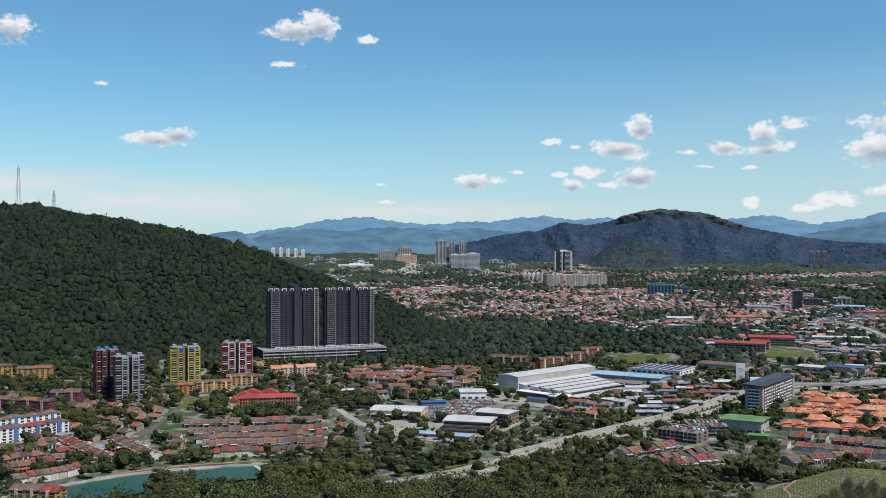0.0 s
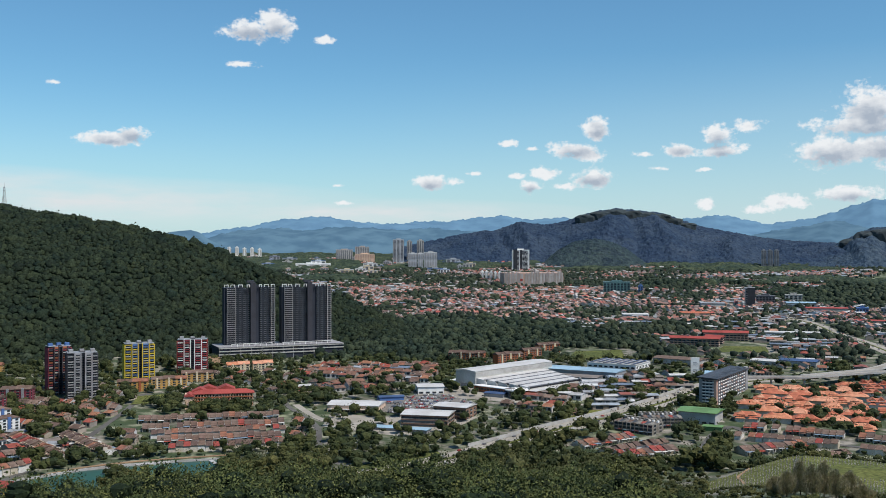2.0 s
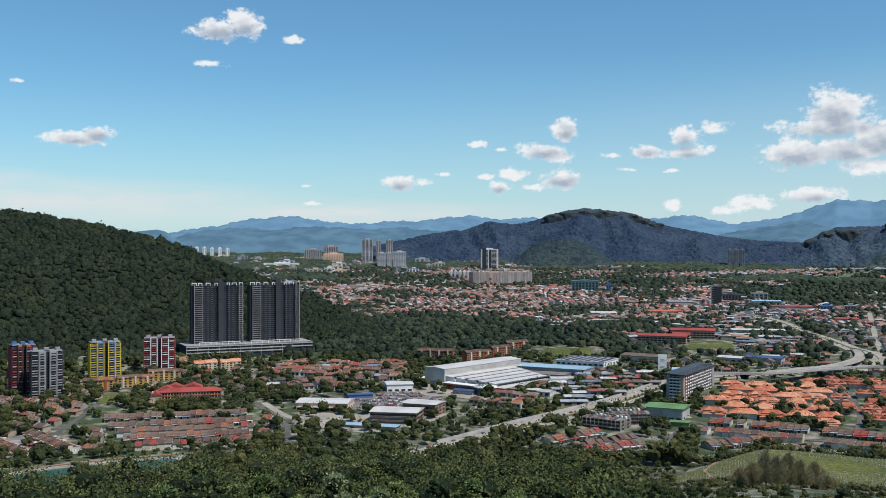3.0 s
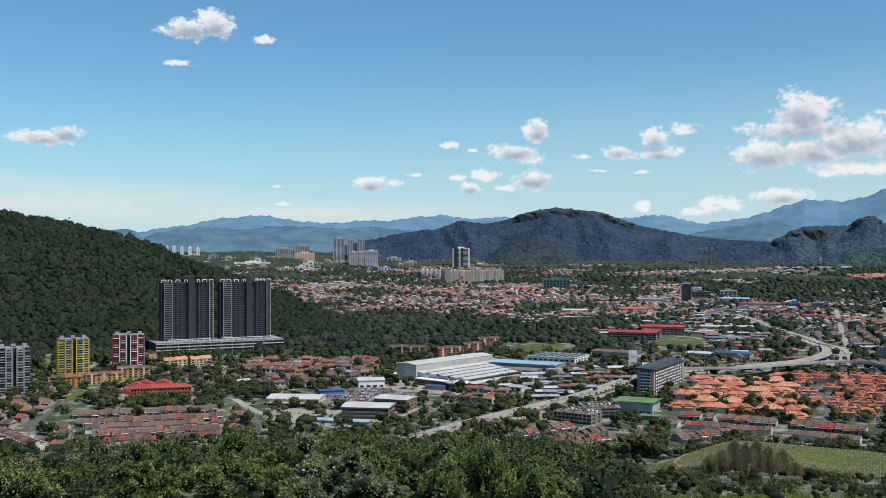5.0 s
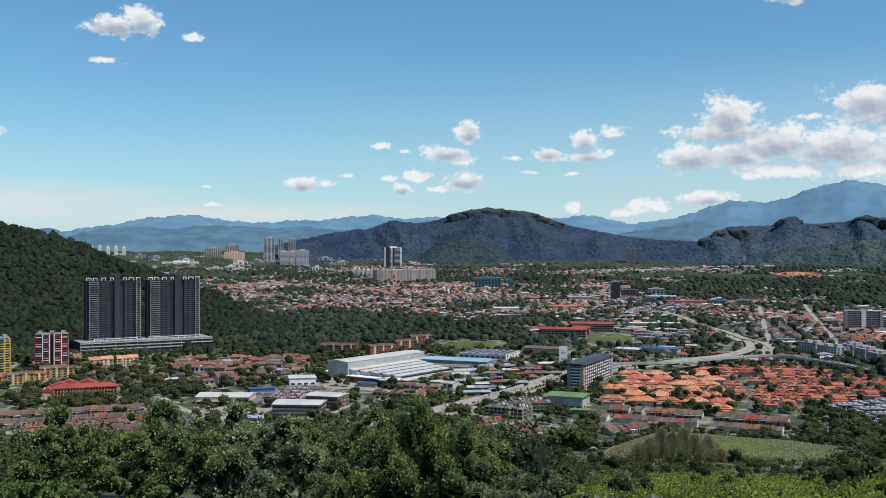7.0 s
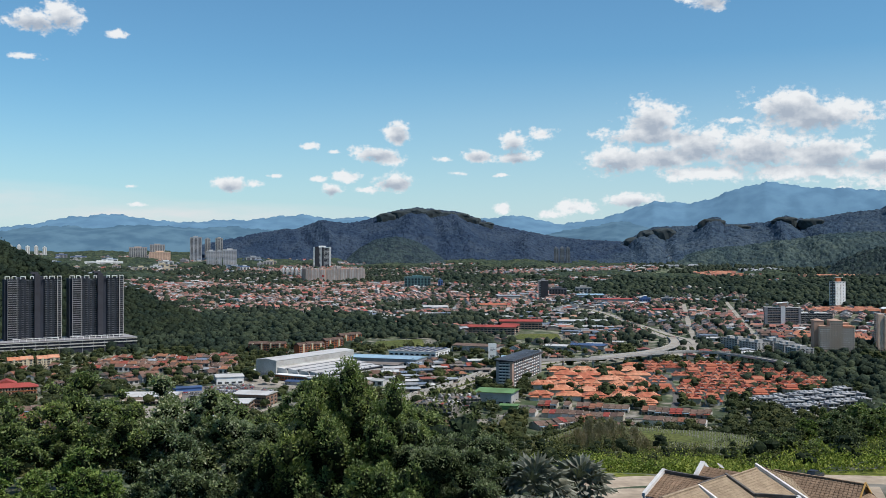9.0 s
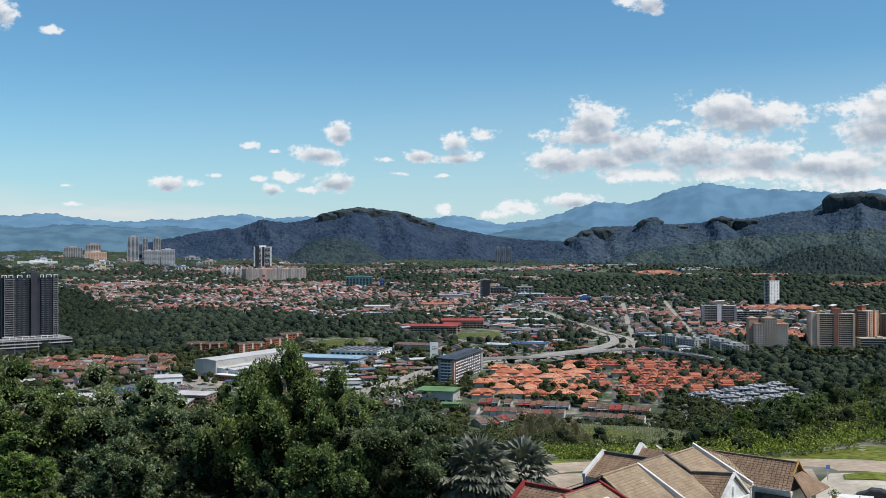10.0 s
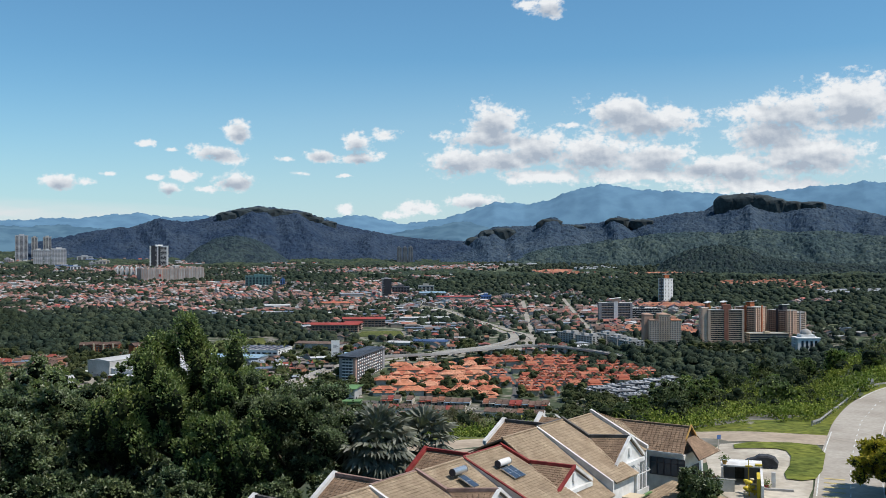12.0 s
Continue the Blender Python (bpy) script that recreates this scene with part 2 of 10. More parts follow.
M_REDORANGE = surface("brick_orange_paint", (0.38, 0.12, 0.05), 0.75, 1.0, 0.1, 0.2)
M_MAROON = surface("maroon_paint", (0.22, 0.04, 0.06), 0.75, 1.0, 0.1, 0.2)
M_YELLOW = surface("yellow_paint", (0.6, 0.45, 0.04), 0.7, 1.0, 0.1, 0.15)
M_BLUE = surface("blue_paint", (0.08, 0.16, 0.36), 0.6, 1.0, 0.1, 0.15)
M_OCHRE = surface("ochre_paint", (0.52, 0.3, 0.09), 0.75, 1.0, 0.1, 0.2)
M_BROWNWALL = surface("brown_render", (0.27, 0.16, 0.11), 0.8, 1.0, 0.1, 0.2)
M_TAN = surface("tan_render", (0.7, 0.5, 0.37), 0.75, 1.0, 0.1, 0.15)
M_WINDOW = surface("window_glass", (0.035, 0.045, 0.055), 0.12, 0.5, 0.1, 0.3, spec=0.6)
M_TINT = surface("tinted_glass", (0.03, 0.05, 0.07), 0.1, 0.3, 0.05, 0.3, spec=0.8)
M_ASPHALT = surface("asphalt", (0.13, 0.125, 0.115), 0.9, 2.0, 0.05, 0.3, 0.2)
M_ROADPALE = surface("worn_concrete_road", (0.36, 0.33, 0.28), 0.9, 1.0, 0.04, 0.25)
M_LINE = surface("road_paint", (0.7, 0.7, 0.66), 0.8, 3.0, 0.5, 0.25)
M_METALROOF = surface("white_metal_roof", (0.54, 0.53, 0.51), 0.5, 0.6, 0.05, 0.15)
M_BLUEROOF = surface("pale_blue_metal_roof", (0.3, 0.44, 0.54), 0.5, 0.6, 0.05, 0.15)
M_NAVYROOF = surface("navy_metal_roof", (0.06, 0.1, 0.2), 0.5, 0.6, 0.05, 0.2)
M_GREYROOF = surface("grey_metal_roof", (0.3, 0.32, 0.34), 0.6, 0.6, 0.05, 0.3)
M_DARKROOF = surface("dark_metal_roof", (0.06, 0.065, 0.075), 0.5, 0.6, 0.05, 0.2)
M_GREENROOF = surface("green_metal_roof", (0.14, 0.26, 0.1), 0.55, 0.6, 0.05, 0.2)
M_REDROOF = surface("red_metal_roof", (0.36, 0.07, 0.055), 0.6, 0.6, 0.05, 0.25)
M_ORANGE = surface("orange_tile", [(0.6, 0.24, 0.13), (0.64, 0.29, 0.17), (0.54, 0.2, 0.11), (0.66, 0.31, 0.19), (0.5, 0.16, 0.09)], 0.85, 1.2, 0.2, 0.3, pick="object")
M_BROWNTILE = surface("brown_tile", [(0.16, 0.1, 0.075), (0.2, 0.13, 0.1), (0.13, 0.085, 0.07), (0.22, 0.14, 0.11), (0.32, 0.07, 0.055), (0.18, 0.12, 0.09), (0.19, 0.13, 0.1), (0.15, 0.1, 0.08), (0.2, 0.14, 0.11), (0.3, 0.13, 0.08)], 0.9, 1.2, 0.2, 0.35, pick="object")
M_FARROOF = surface("far_roof", [(0.27, 0.142, 0.115), (0.351, 0.189, 0.149), (0.216, 0.149, 0.128), (0.405, 0.176, 0.135), (0.189, 0.135, 0.119), (0.405, 0.115, 0.0945), (0.27, 0.203, 0.176), (0.446, 0.419, 0.405), (0.23, 0.155, 0.135), (0.324, 0.149, 0.115), (0.324, 0.338, 0.338), (0.459, 0.257, 0.176), (0.297, 0.176, 0.149), (0.176, 0.121, 0.108)], 0.9, 1.2, 0.1, 0.3, pick="island")
M_FARWALL = surface("far_wall", [(0.35, 0.331, 0.312), (0.5, 0.481, 0.463), (0.3, 0.263, 0.225), (0.4, 0.338, 0.275), (0.625, 0.613, 0.6), (0.338, 0.275, 0.225)], 0.85, 1.0, 0.1, 0.25, pick="island")
M_NEARROOF = surface("near_roof", [(0.17, 0.1, 0.075), (0.23, 0.125, 0.09), (0.3, 0.13, 0.085), (0.33, 0.085, 0.06), (0.14, 0.09, 0.07), (0.25, 0.17, 0.13), (0.2, 0.12, 0.09), (0.16, 0.105, 0.085), (0.36, 0.17, 0.1)], 0.9, 1.2, 0.2, 0.35, pick="island")
M_SHEDROOF = surface("shed_roof", [(0.5, 0.5, 0.49), (0.3, 0.31, 0.32), (0.36, 0.4, 0.44), (0.24, 0.2, 0.17), (0.6, 0.6, 0.58), (0.3, 0.1, 0.07), (0.16, 0.2, 0.26)], 0.6, 1.0, 0.1, 0.3, pick="island")
M_BARK = surface("bark", (0.11, 0.085, 0.06), 0.95, 3.0, 0.4, 0.4, 0.4)
M_GRASS = foliage("grass", [(0.09, 0.125, 0.032), (0.115, 0.15, 0.04), (0.09, 0.12, 0.036)], 0.3, 0.02, 0.9)
M_EARTH = surface("bare_earth", (0.34, 0.22, 0.13), 0.95, 0.4, 0.05, 0.3)


def lake_water():
    m, t, b = shader("lake_water")
    col = ramp(t, noise_fac(t, 0.02, 3.0), [(0.35, (0.016, 0.06, 0.043)), (0.65, (0.026, 0.08, 0.05))])
    t.links.new(col, b.inputs["Base Color"])
    b.inputs["Roughness"].default_value = 0.3
    b.inputs["Specular IOR Level"].default_value = 0.2
    bn = node(t, "ShaderNodeBump", Strength=0.15, Distance=0.1)
    t.links.new(noise_fac(t, 0.8, 3.0), bn.inputs["Height"])
    t.links.new(bn.outputs[0], b.inputs["Normal"])
    return m


M_WATER = lake_water()


def ground_cover():
    m, t, b = shader("ground_cover")
    g = ramp(t, noise_fac(t, 0.06, 6.0), [(0.3, (0.03, 0.046, 0.018)), (0.46, (0.048, 0.062, 0.027)), (0.54, (0.12, 0.112, 0.085)), (0.64, (0.26, 0.235, 0.195))])
    s = ramp(t, noise_fac(t, 0.012, 4.0), [(0.42, (0.0, 0.0, 0.0)), (0.6, (1.0, 1.0, 1.0))])
    sepc = t.nodes.new("ShaderNodeSeparateColor")
    t.links.new(s, sepc.inputs[0])
    col = mixcol(t, "MIX", sepc.outputs[0], g, mixcol(t, "MULTIPLY", 1.0, g, (0.8, 0.95, 0.7)))
    t.links.new(col, b.inputs["Base Color"])
    b.inputs["Roughness"].default_value = 0.95
    return m


M_GROUND = ground_cover()


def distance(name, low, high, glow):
    """A far range seen through miles of air: the haze is put into its dull blue colour and faint glow."""
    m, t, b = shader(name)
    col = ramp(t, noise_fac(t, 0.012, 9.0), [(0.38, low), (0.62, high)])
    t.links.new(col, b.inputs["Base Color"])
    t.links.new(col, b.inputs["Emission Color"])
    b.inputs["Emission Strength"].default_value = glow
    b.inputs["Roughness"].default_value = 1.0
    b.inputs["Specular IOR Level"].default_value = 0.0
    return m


M_FAR = distance("hazed_far_range", (0.072, 0.138, 0.205), (0.09, 0.168, 0.24), 0.45)
M_MIDFAR = distance("hazed_middle_range", (0.052, 0.1, 0.145), (0.075, 0.135, 0.18), 0.35)

# ---- shaping helpers ----


def link_mesh(name, me, material, parent=None, label=""):
    ob = new(name, me)
    for m in material if isinstance(material, (list, tuple)) else [material]:
        if m is not None and len(me.materials) < (len(material) if isinstance(material, (list, tuple)) else 1):
            me.materials.append(m)
    if parent is not None:
        ob.parent = parent
    if label:
        tagged(ob, label)
    return ob


def part(name, bm, material, parent=None, label=""):
    me = bpy.data.meshes.new(name)
    bm.to_mesh(me)
    bm.free()
    return link_mesh(name, me, material, parent, label)


def mesh_np(name, V, T, mats, idx=None, smooth=0):
    """One mesh from arrays of corners and triangles."""
    me = bpy.data.meshes.new(name)
    V, T = np.asarray(V, dtype=np.float32), np.asarray(T, dtype=np.int32)
    me.vertices.add(len(V))
    me.vertices.foreach_set("co", V.ravel())
    me.loops.add(T.size)
    me.loops.foreach_set("vertex_index", T.ravel())
    me.polygons.add(len(T))
    me.polygons.foreach_set("loop_start", np.arange(len(T), dtype=np.int32) * 3)
    if idx is not None:
        me.polygons.foreach_set("material_index", np.asarray(idx, dtype=np.int32))
    me.polygons.foreach_set("use_smooth", np.arange(len(T)) < (len(T) if smooth is True else smooth))
    me.update(calc_edges=True)
    for m in mats:
        me.materials.append(m)
    return me


def empty(name, m, label="", category="", group=""):
    ob = new(name)
    ob.empty_display_size = 1.0
    ob.matrix_world = m
    return tagged(ob, label, category, group)


def box(bm, x0, x1, y0, y1, z0, z1):
    r = bmesh.ops.create_cube(bm, size=1.0)
    for v in r["verts"]:
        v.co = ((x0 + x1) / 2 + v.co.x * (x1 - x0), (y0 + y1) / 2 + v.co.y * (y1 - y0), (z0 + z1) / 2 + v.co.z * (z1 - z0))
    return r["verts"]


def boxes(name, rows, material, parent=None, label="", bevel=0.0):
    bm = bmesh.new()
    for r in rows:
        box(bm, *r)
    if bevel:
        bmesh.ops.bevel(bm, geom=bm.edges[:], offset=bevel, segments=1, affect="EDGES")
    return part(name, bm, material, parent, label)


def tris_np(name, rows):
    """Mesh data of many boxes, for the joined rest of a pattern too fine to pick apart."""
    R = np.asarray(rows, dtype=float)
    c = np.array([[i, j, k] for i in (0, 1) for j in (0, 1) for k in (0, 1)])
    V = np.stack([np.where(c[None, :, a], R[:, None, 2 * a + 1], R[:, None, 2 * a]) for a in range(3)], 2)
    q = np.array([[0, 1, 3, 2], [4, 6, 7, 5], [0, 4, 5, 1], [2, 3, 7, 6], [0, 2, 6, 4], [1, 5, 7, 3]])
    t = np.concatenate([q[:, [0, 1, 2]], q[:, [0, 2, 3]]])
    T = t[None] + 8 * np.arange(len(R))[:, None, None]
    return V.reshape(-1, 3), T.reshape(-1, 3)


def at(az, r):
    return r * math.sin(radians(az)), r * math.cos(radians(az))


# ---- the lie of the land ----
HOME_R = [0, 110, 150, 168, 178, 205, 215, 232, 248, 285, 335, 385, 430, 500, 560, 620, 700, 780, 850, 950, 1100]
HOME_A = [138, 138, 136, 134, 133, 128, 126, 123, 120, 115, 107, 97, 86, 70, 54, 40, 20, -2, -14, -30, -60]
HOME_B = [141.5, 141.5, 141.5, 140.5, 138, 132, 130, 127, 124, 117, 106, 98, 90, 78, 67, 54, 41, 34, 28, -10, -60]
HOME_C = [141.5, 141.5, 141.5, 141.5, 141.5, 140, 138, 136, 134, 131, 127, 122, 113, 97, 82, 68, 50, 34, 20, 0, -60]
HOME_D = [141.5, 141.5, 141.5, 141.5, 141.5, 141.8, 142, 142.5, 142.5, 141, 137, 128, 118, 100, 84, 70, 52, 36, 22, 0, -60]


def land(x, y):
    x, y = np.asarray(x, float), np.asarray(y, float)
    r = np.hypot(x, y)
    az = np.degrees(np.arctan2(x, y))
    town = 0.05 * np.clip(r, 900, 4950) - 45
    a, b, c, d = (np.interp(r, HOME_R, h) for h in (HOME_A, HOME_B, HOME_C, HOME_D))
    w = np.clip((az - 14) / 8, 0, 1)
    v = np.clip((az - 30) / 10, 0, 1)
    u = np.clip((az - 43) / 2.5, 0, 1)
    c = c * (1 - u) + d * u
    home = (a * (1 - w) + b * w) * (1 - v) + c * v
    back = np.clip((np.abs(az) - 55) / 40, 0, 1)
    home = home * (1 - back) + np.maximum(home, 140 - 0.03 * r) * back
    home = home + np.where(r > 260, 2.2 * np.sin(x * 0.021 + 1) * np.sin(y * 0.017), 0)
    home = np.where(r < 60, 138 + (home - 138) * np.clip(r / 60, 0, 1), home)
    k = np.clip((home - town) / 16, -1, 1)
    return np.where(k >= 1, home, np.where(k <= -1, town, town + 4 * (k + 1) ** 2))


def gz(x, y):
    return float(land(x, y))


def ground_sheet():
    az = np.concatenate([np.arange(-30, 54, 0.5), np.arange(54, 330, 4.0)])
    rr = np.concatenate([[0.0], np.arange(8, 200, 4), np.geomspace(200, 4950, 120)])
    A, R = np.meshgrid(np.radians(az), rr)
    X, Y = R * np.sin(A), R * np.cos(A)
    V = np.stack([X, Y, land(X, Y)], 2).reshape(-1, 3)
    n, k = len(az), len(rr)
    i, j = np.meshgrid(np.arange(k - 1), np.arange(n), indexing="ij")
    p, q = i * n + j, i * n + (j + 1) % n
    T = np.concatenate([np.stack([p, p + n, q + n], 2).reshape(-1, 3), np.stack([p, q + n, q], 2).reshape(-1, 3)])
    tagged(new("ground", mesh_np("ground", V, T, [M_GROUND], smooth=True)), "grassy ground sloping down to the valley town", "ground", kind="structure")


ground_sheet()

# ---- clumps of leaves as scattered shells ----


def shell_shapes(level, count, seed, rough, cut):
    rng = np.random.default_rng(seed)
    bm = bmesh.new()
    bmesh.ops.create_icosphere(bm, subdivisions=level, radius=1.0)
    bm.verts.ensure_lookup_table()
    V = np.array([v.co[:] for v in bm.verts])
    T = np.array([[v.index for v in f.verts] for f in bm.faces])
    bm.free()
    T = T[V[T].mean(1)[:, 2] > cut]
    used = np.unique(T)
    remap = np.full(len(V), -1)
    remap[used] = np.arange(len(used))
    V, T = V[used], remap[T]
    return [(V * (1 + rng.uniform(-rough, rough, (len(V), 1))), T) for _ in range(count)]


def scatter(pos, size, shapes, rng):
    """Corners and triangles of shells set at pos, each scaled by size (n x 3) and turned at random."""
    Vs, Ts, base = [], [], 0
    pick = rng.integers(0, len(shapes), len(pos))
    for s, (V, T) in enumerate(shapes):
        m = pick == s
        k = int(m.sum())
        if not k:
            continue
        a = rng.uniform(0, 6.283, k)
        ca, sa_ = np.cos(a)[:, None], np.sin(a)[:, None]
        X = V[None, :, 0] * ca - V[None, :, 1] * sa_
        Y = V[None, :, 0] * sa_ + V[None, :, 1] * ca
        P = np.stack([X, Y, np.broadcast_to(V[None, :, 2], X.shape)], 2) * size[m][:, None, :] + pos[m][:, None, :]
        Vs.append(P.reshape(-1, 3))
        Ts.append((T[None] + len(V) * np.arange(k)[:, None, None]).reshape(-1, 3) + base)
        base += k * len(V)
    return np.concatenate(Vs), np.concatenate(Ts)


def leaf_arrays(pos, size, out, rng, long=1.7, droop=0.15):
    """Corners and triangles of many single leaves, each two triangles bent along its midrib."""
    n = len(pos)
    d = out + rng.normal(0, 0.75, (n, 3))
    d[:, 2] -= droop
    d /= np.linalg.norm(d, axis=1)[:, None]
    up = rng.normal(0, 0.5, (n, 3)) + np.array([0, 0, 1.0])
    s = np.cross(d, up)
    s /= np.linalg.norm(s, axis=1)[:, None] + 1e-9
    nn = np.cross(s, d)
    L, W = (size * long)[:, None], size[:, None] * 0.5
    P = np.stack([pos, pos + d * L * 0.5 + s * W + nn * W * 0.35, pos + d * L, pos + d * L * 0.5 - s * W + nn * W * 0.35], 1)
    b = 4 * np.arange(n)[:, None, None]
    return P.reshape(-1, 3), (np.array([[0, 1, 2], [0, 2, 3]])[None] + b).reshape(-1, 3)


def leaf_mesh(name, pos, size, out, rng, material, long=1.7, droop=0.15):
    V, T = leaf_arrays(pos, size, out, rng, long, droop)
    return mesh_np(name, V, T, [material])


def leafy_crowns(name, x, y, z, size, tall, leaves, leaf, material, label, rng, core=0.62, inner=None):
    """Many crowns in one mesh: a rough core each, wrapped in loose leafy sprays."""
    k, many = len(x), 3
    c = np.stack([x, y, z + size * tall], 1)
    off = rng.normal(0, 1, (k * many, 3)) * np.array([1, 1, 0.7])
    off *= (rng.uniform(0.25, 0.62, k * many) / np.linalg.norm(off, axis=1))[:, None]
    lump = np.repeat(size, many)[:, None] * core * rng.uniform(0.5, 0.85, (k * many, 1)) * np.array([1, 1, 0.85])
    V, T = scatter(np.repeat(c, many, 0) + off * np.repeat(size, many)[:, None], lump, SHELL_CAP, rng)
    dark = len(T)
    px = np.repeat(c, leaves, 0)
    sz = np.repeat(size, leaves)
    v = rng.normal(0, 1, (len(px), 3))
    v /= np.linalg.norm(v, axis=1)[:, None]
    v[:, 2] = np.where(v[:, 2] < -0.3, -v[:, 2], v[:, 2])
    ph = np.repeat(rng.uniform(0, 6.28, k), leaves)
    lump = 1 + 0.25 * np.sin(3 * np.arctan2(v[:, 1], v[:, 0]) + ph) * np.cos(4 * v[:, 2] + ph)
    p = px + v * (sz * lump * rng.uniform(core * 0.85, 1.08, len(px)))[:, None]
    V2, T2 = leaf_arrays(p, sz * leaf * rng.uniform(0.6, 1.3, len(px)), v, rng, 1.4, 0.1)
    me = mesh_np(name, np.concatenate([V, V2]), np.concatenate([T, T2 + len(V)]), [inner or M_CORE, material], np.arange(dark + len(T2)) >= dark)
    return tagged(new(name, me), label, "trees", kind="stuff")


SHELL_ROUGH = shell_shapes(1, 6, 5, 0.3, -0.5)
SHELL_CAP = shell_shapes(1, 9, 7, 0.24, -0.3)

# ---- hills ----


def hill(name, eye, sky, foot, top, material, label, seed, crown=0, swell=0.5, ragged=6.0, step=0.2, kind="structure", jag=0.0, spurs=0.0):
    """A ridge from its skyline (bearing, thousandths of slope from a point eye metres up) at the distance top, its foot at the distance foot."""
    rng = np.random.default_rng(seed)
    az = np.arange(sky[0][0], sky[-1][0], step)
    sl = np.interp(az, [p[0] for p in sky], [p[1] for p in sky]) / 1000
    tip = np.zeros_like(az)
    if jag:
        tip = jag / 1000 * sum(np.sin(az * f + rng.uniform(0, 6.28)) * a for f, a in ((2.3, 0.5), (5.1, 0.4), (11.7, 0.3), (23, 0.2), (29, 0.15)))
    tp = np.interp(az, [sky[0][0], sky[-1][0]], top) if isinstance(top, tuple) else np.full_like(az, top)
    ft = np.interp(az, [sky[0][0], sky[-1][0]], foot) if isinstance(foot, tuple) else np.full_like(az, foot)
    zt = eye + sl * tp
    u = np.concatenate([np.linspace(0, 1, 46), [1.04, 1.1, 1.2]])
    U, AZ = np.meshgrid(u, np.radians(az), indexing="ij")
    R = ft[None] + (tp - ft)[None] * U
    X, Y = R * np.sin(AZ), R * np.cos(AZ)
    g = land(X, Y) - 3
    up = np.clip(U, 0, 1)
    prof = (1 - swell) * up + swell * np.sin(up * np.pi / 2)
    Z = g + np.maximum(zt[None] - g, 0) * prof - np.maximum(U - 1, 0) * 260
    Z += (tip * tp)[None] * up ** 14
    wob = np.zeros_like(Z)
    for k, (f, a) in enumerate(((0.004, 1.0), (0.009, 0.6), (0.02, 0.35), (0.045, 0.2))):
        ph = rng.uniform(0, 6.28, 4)
        wob += a * np.sin(X * f + ph[0] + 1.5 * np.sin(Y * f * 0.7 + ph[1])) * np.sin(Y * f * 0.6 + ph[2] + np.sin(X * f * 0.8 + ph[3]))
    Z += wob * ragged * np.sin(np.clip(U, 0, 1) * np.pi) * np.clip((zt[None] - g) / 60, 0, 1)
    if spurs:
        way = np.degrees(AZ) + 0.5 * np.sin(U * 4 + AZ * 40) + 0.6 * np.sin(AZ * 55)
        rib = np.sin(way * 1.7 + seed) + 0.5 * np.sin(way * 4.1 + 2.0 * U)
        Z += 0.5 * spurs * rib * np.sin(up * np.pi) * np.clip((zt[None] - g) / 80, 0, 1)
    k, n = Z.shape
    i, j = np.meshgrid(np.arange(k - 1), np.arange(n - 1), indexing="ij")
    p = i * n + j
    T = np.concatenate([np.stack([p, p + 1, p + n + 1], 2).reshape(-1, 3), np.stack([p, p + n + 1, p + n], 2).reshape(-1, 3)])
    V = np.stack([X, Y, Z], 2).reshape(-1, 3)
    ob = tagged(new(name, mesh_np(name, V, T, [material], smooth=True)), label, "hill", kind=kind)
    return ob, (X, Y, Z, np.maximum(zt[None] - g, 0))


def clothe(name, grid, count, lo, hi, material, label, seed, shapes, upto=47, flat=0.8, proud=0.35, tufts=0):
    """Tree crowns over a hill's face, evenly by area."""
    rng = np.random.default_rng(seed)
    X, Y, Z, H = (a[:upto] for a in grid)
    w = np.abs((X[1:, :-1] - X[:-1, :-1]) * (Y[:-1, 1:] - Y[:-1, :-1]) - (Y[1:, :-1] - Y[:-1, :-1]) * (X[:-1, 1:] - X[:-1, :-1]))
    c = np.cumsum(w.ravel())
    pick = np.searchsorted(c, rng.uniform(0, c[-1], count))
    i, j = np.unravel_index(pick, w.shape)
    a, b = rng.random(count), rng.random(count)

    def mixg(G):
        return (G[i, j] * (1 - a) + G[i + 1, j] * a) * (1 - b) + (G[i, j + 1] * (1 - a) + G[i + 1, j + 1] * a) * b
    s = rng.uniform(lo, hi, count) * (1 + 0.5 * (rng.random(count) > 0.93))
    pos = np.stack([mixg(X), mixg(Y), mixg(Z) + s * proud], 1)
    pos = pos[mixg(H) > 2]
    s = s[mixg(H) > 2]
    size = np.stack([s, s, s * flat * rng.uniform(0.8, 1.35, len(s))], 1)
    V, T = scatter(pos, size * (0.85 if tufts else 1), shapes, rng)
    round_part = len(T)
    if tufts:
        v = rng.normal(0, 1, (len(pos) * tufts, 3))
        v /= np.linalg.norm(v, axis=1)[:, None]
        v[:, 2] = np.abs(v[:, 2])
        p = np.repeat(pos, tufts, 0) + v * np.repeat(size, tufts, 0) * rng.uniform(0.75, 1.05, (len(v), 1))
        V2, T2 = leaf_arrays(p, np.repeat(s, tufts) * rng.uniform(0.16, 0.34, len(v)), v, rng, 1.3, 0.1)
        T = np.concatenate([T, T2 + len(V)])
        V = np.concatenate([V, V2])
    tagged(new(name, mesh_np(name, V, T, [material], None, round_part)), label, "forest", kind="stuff")


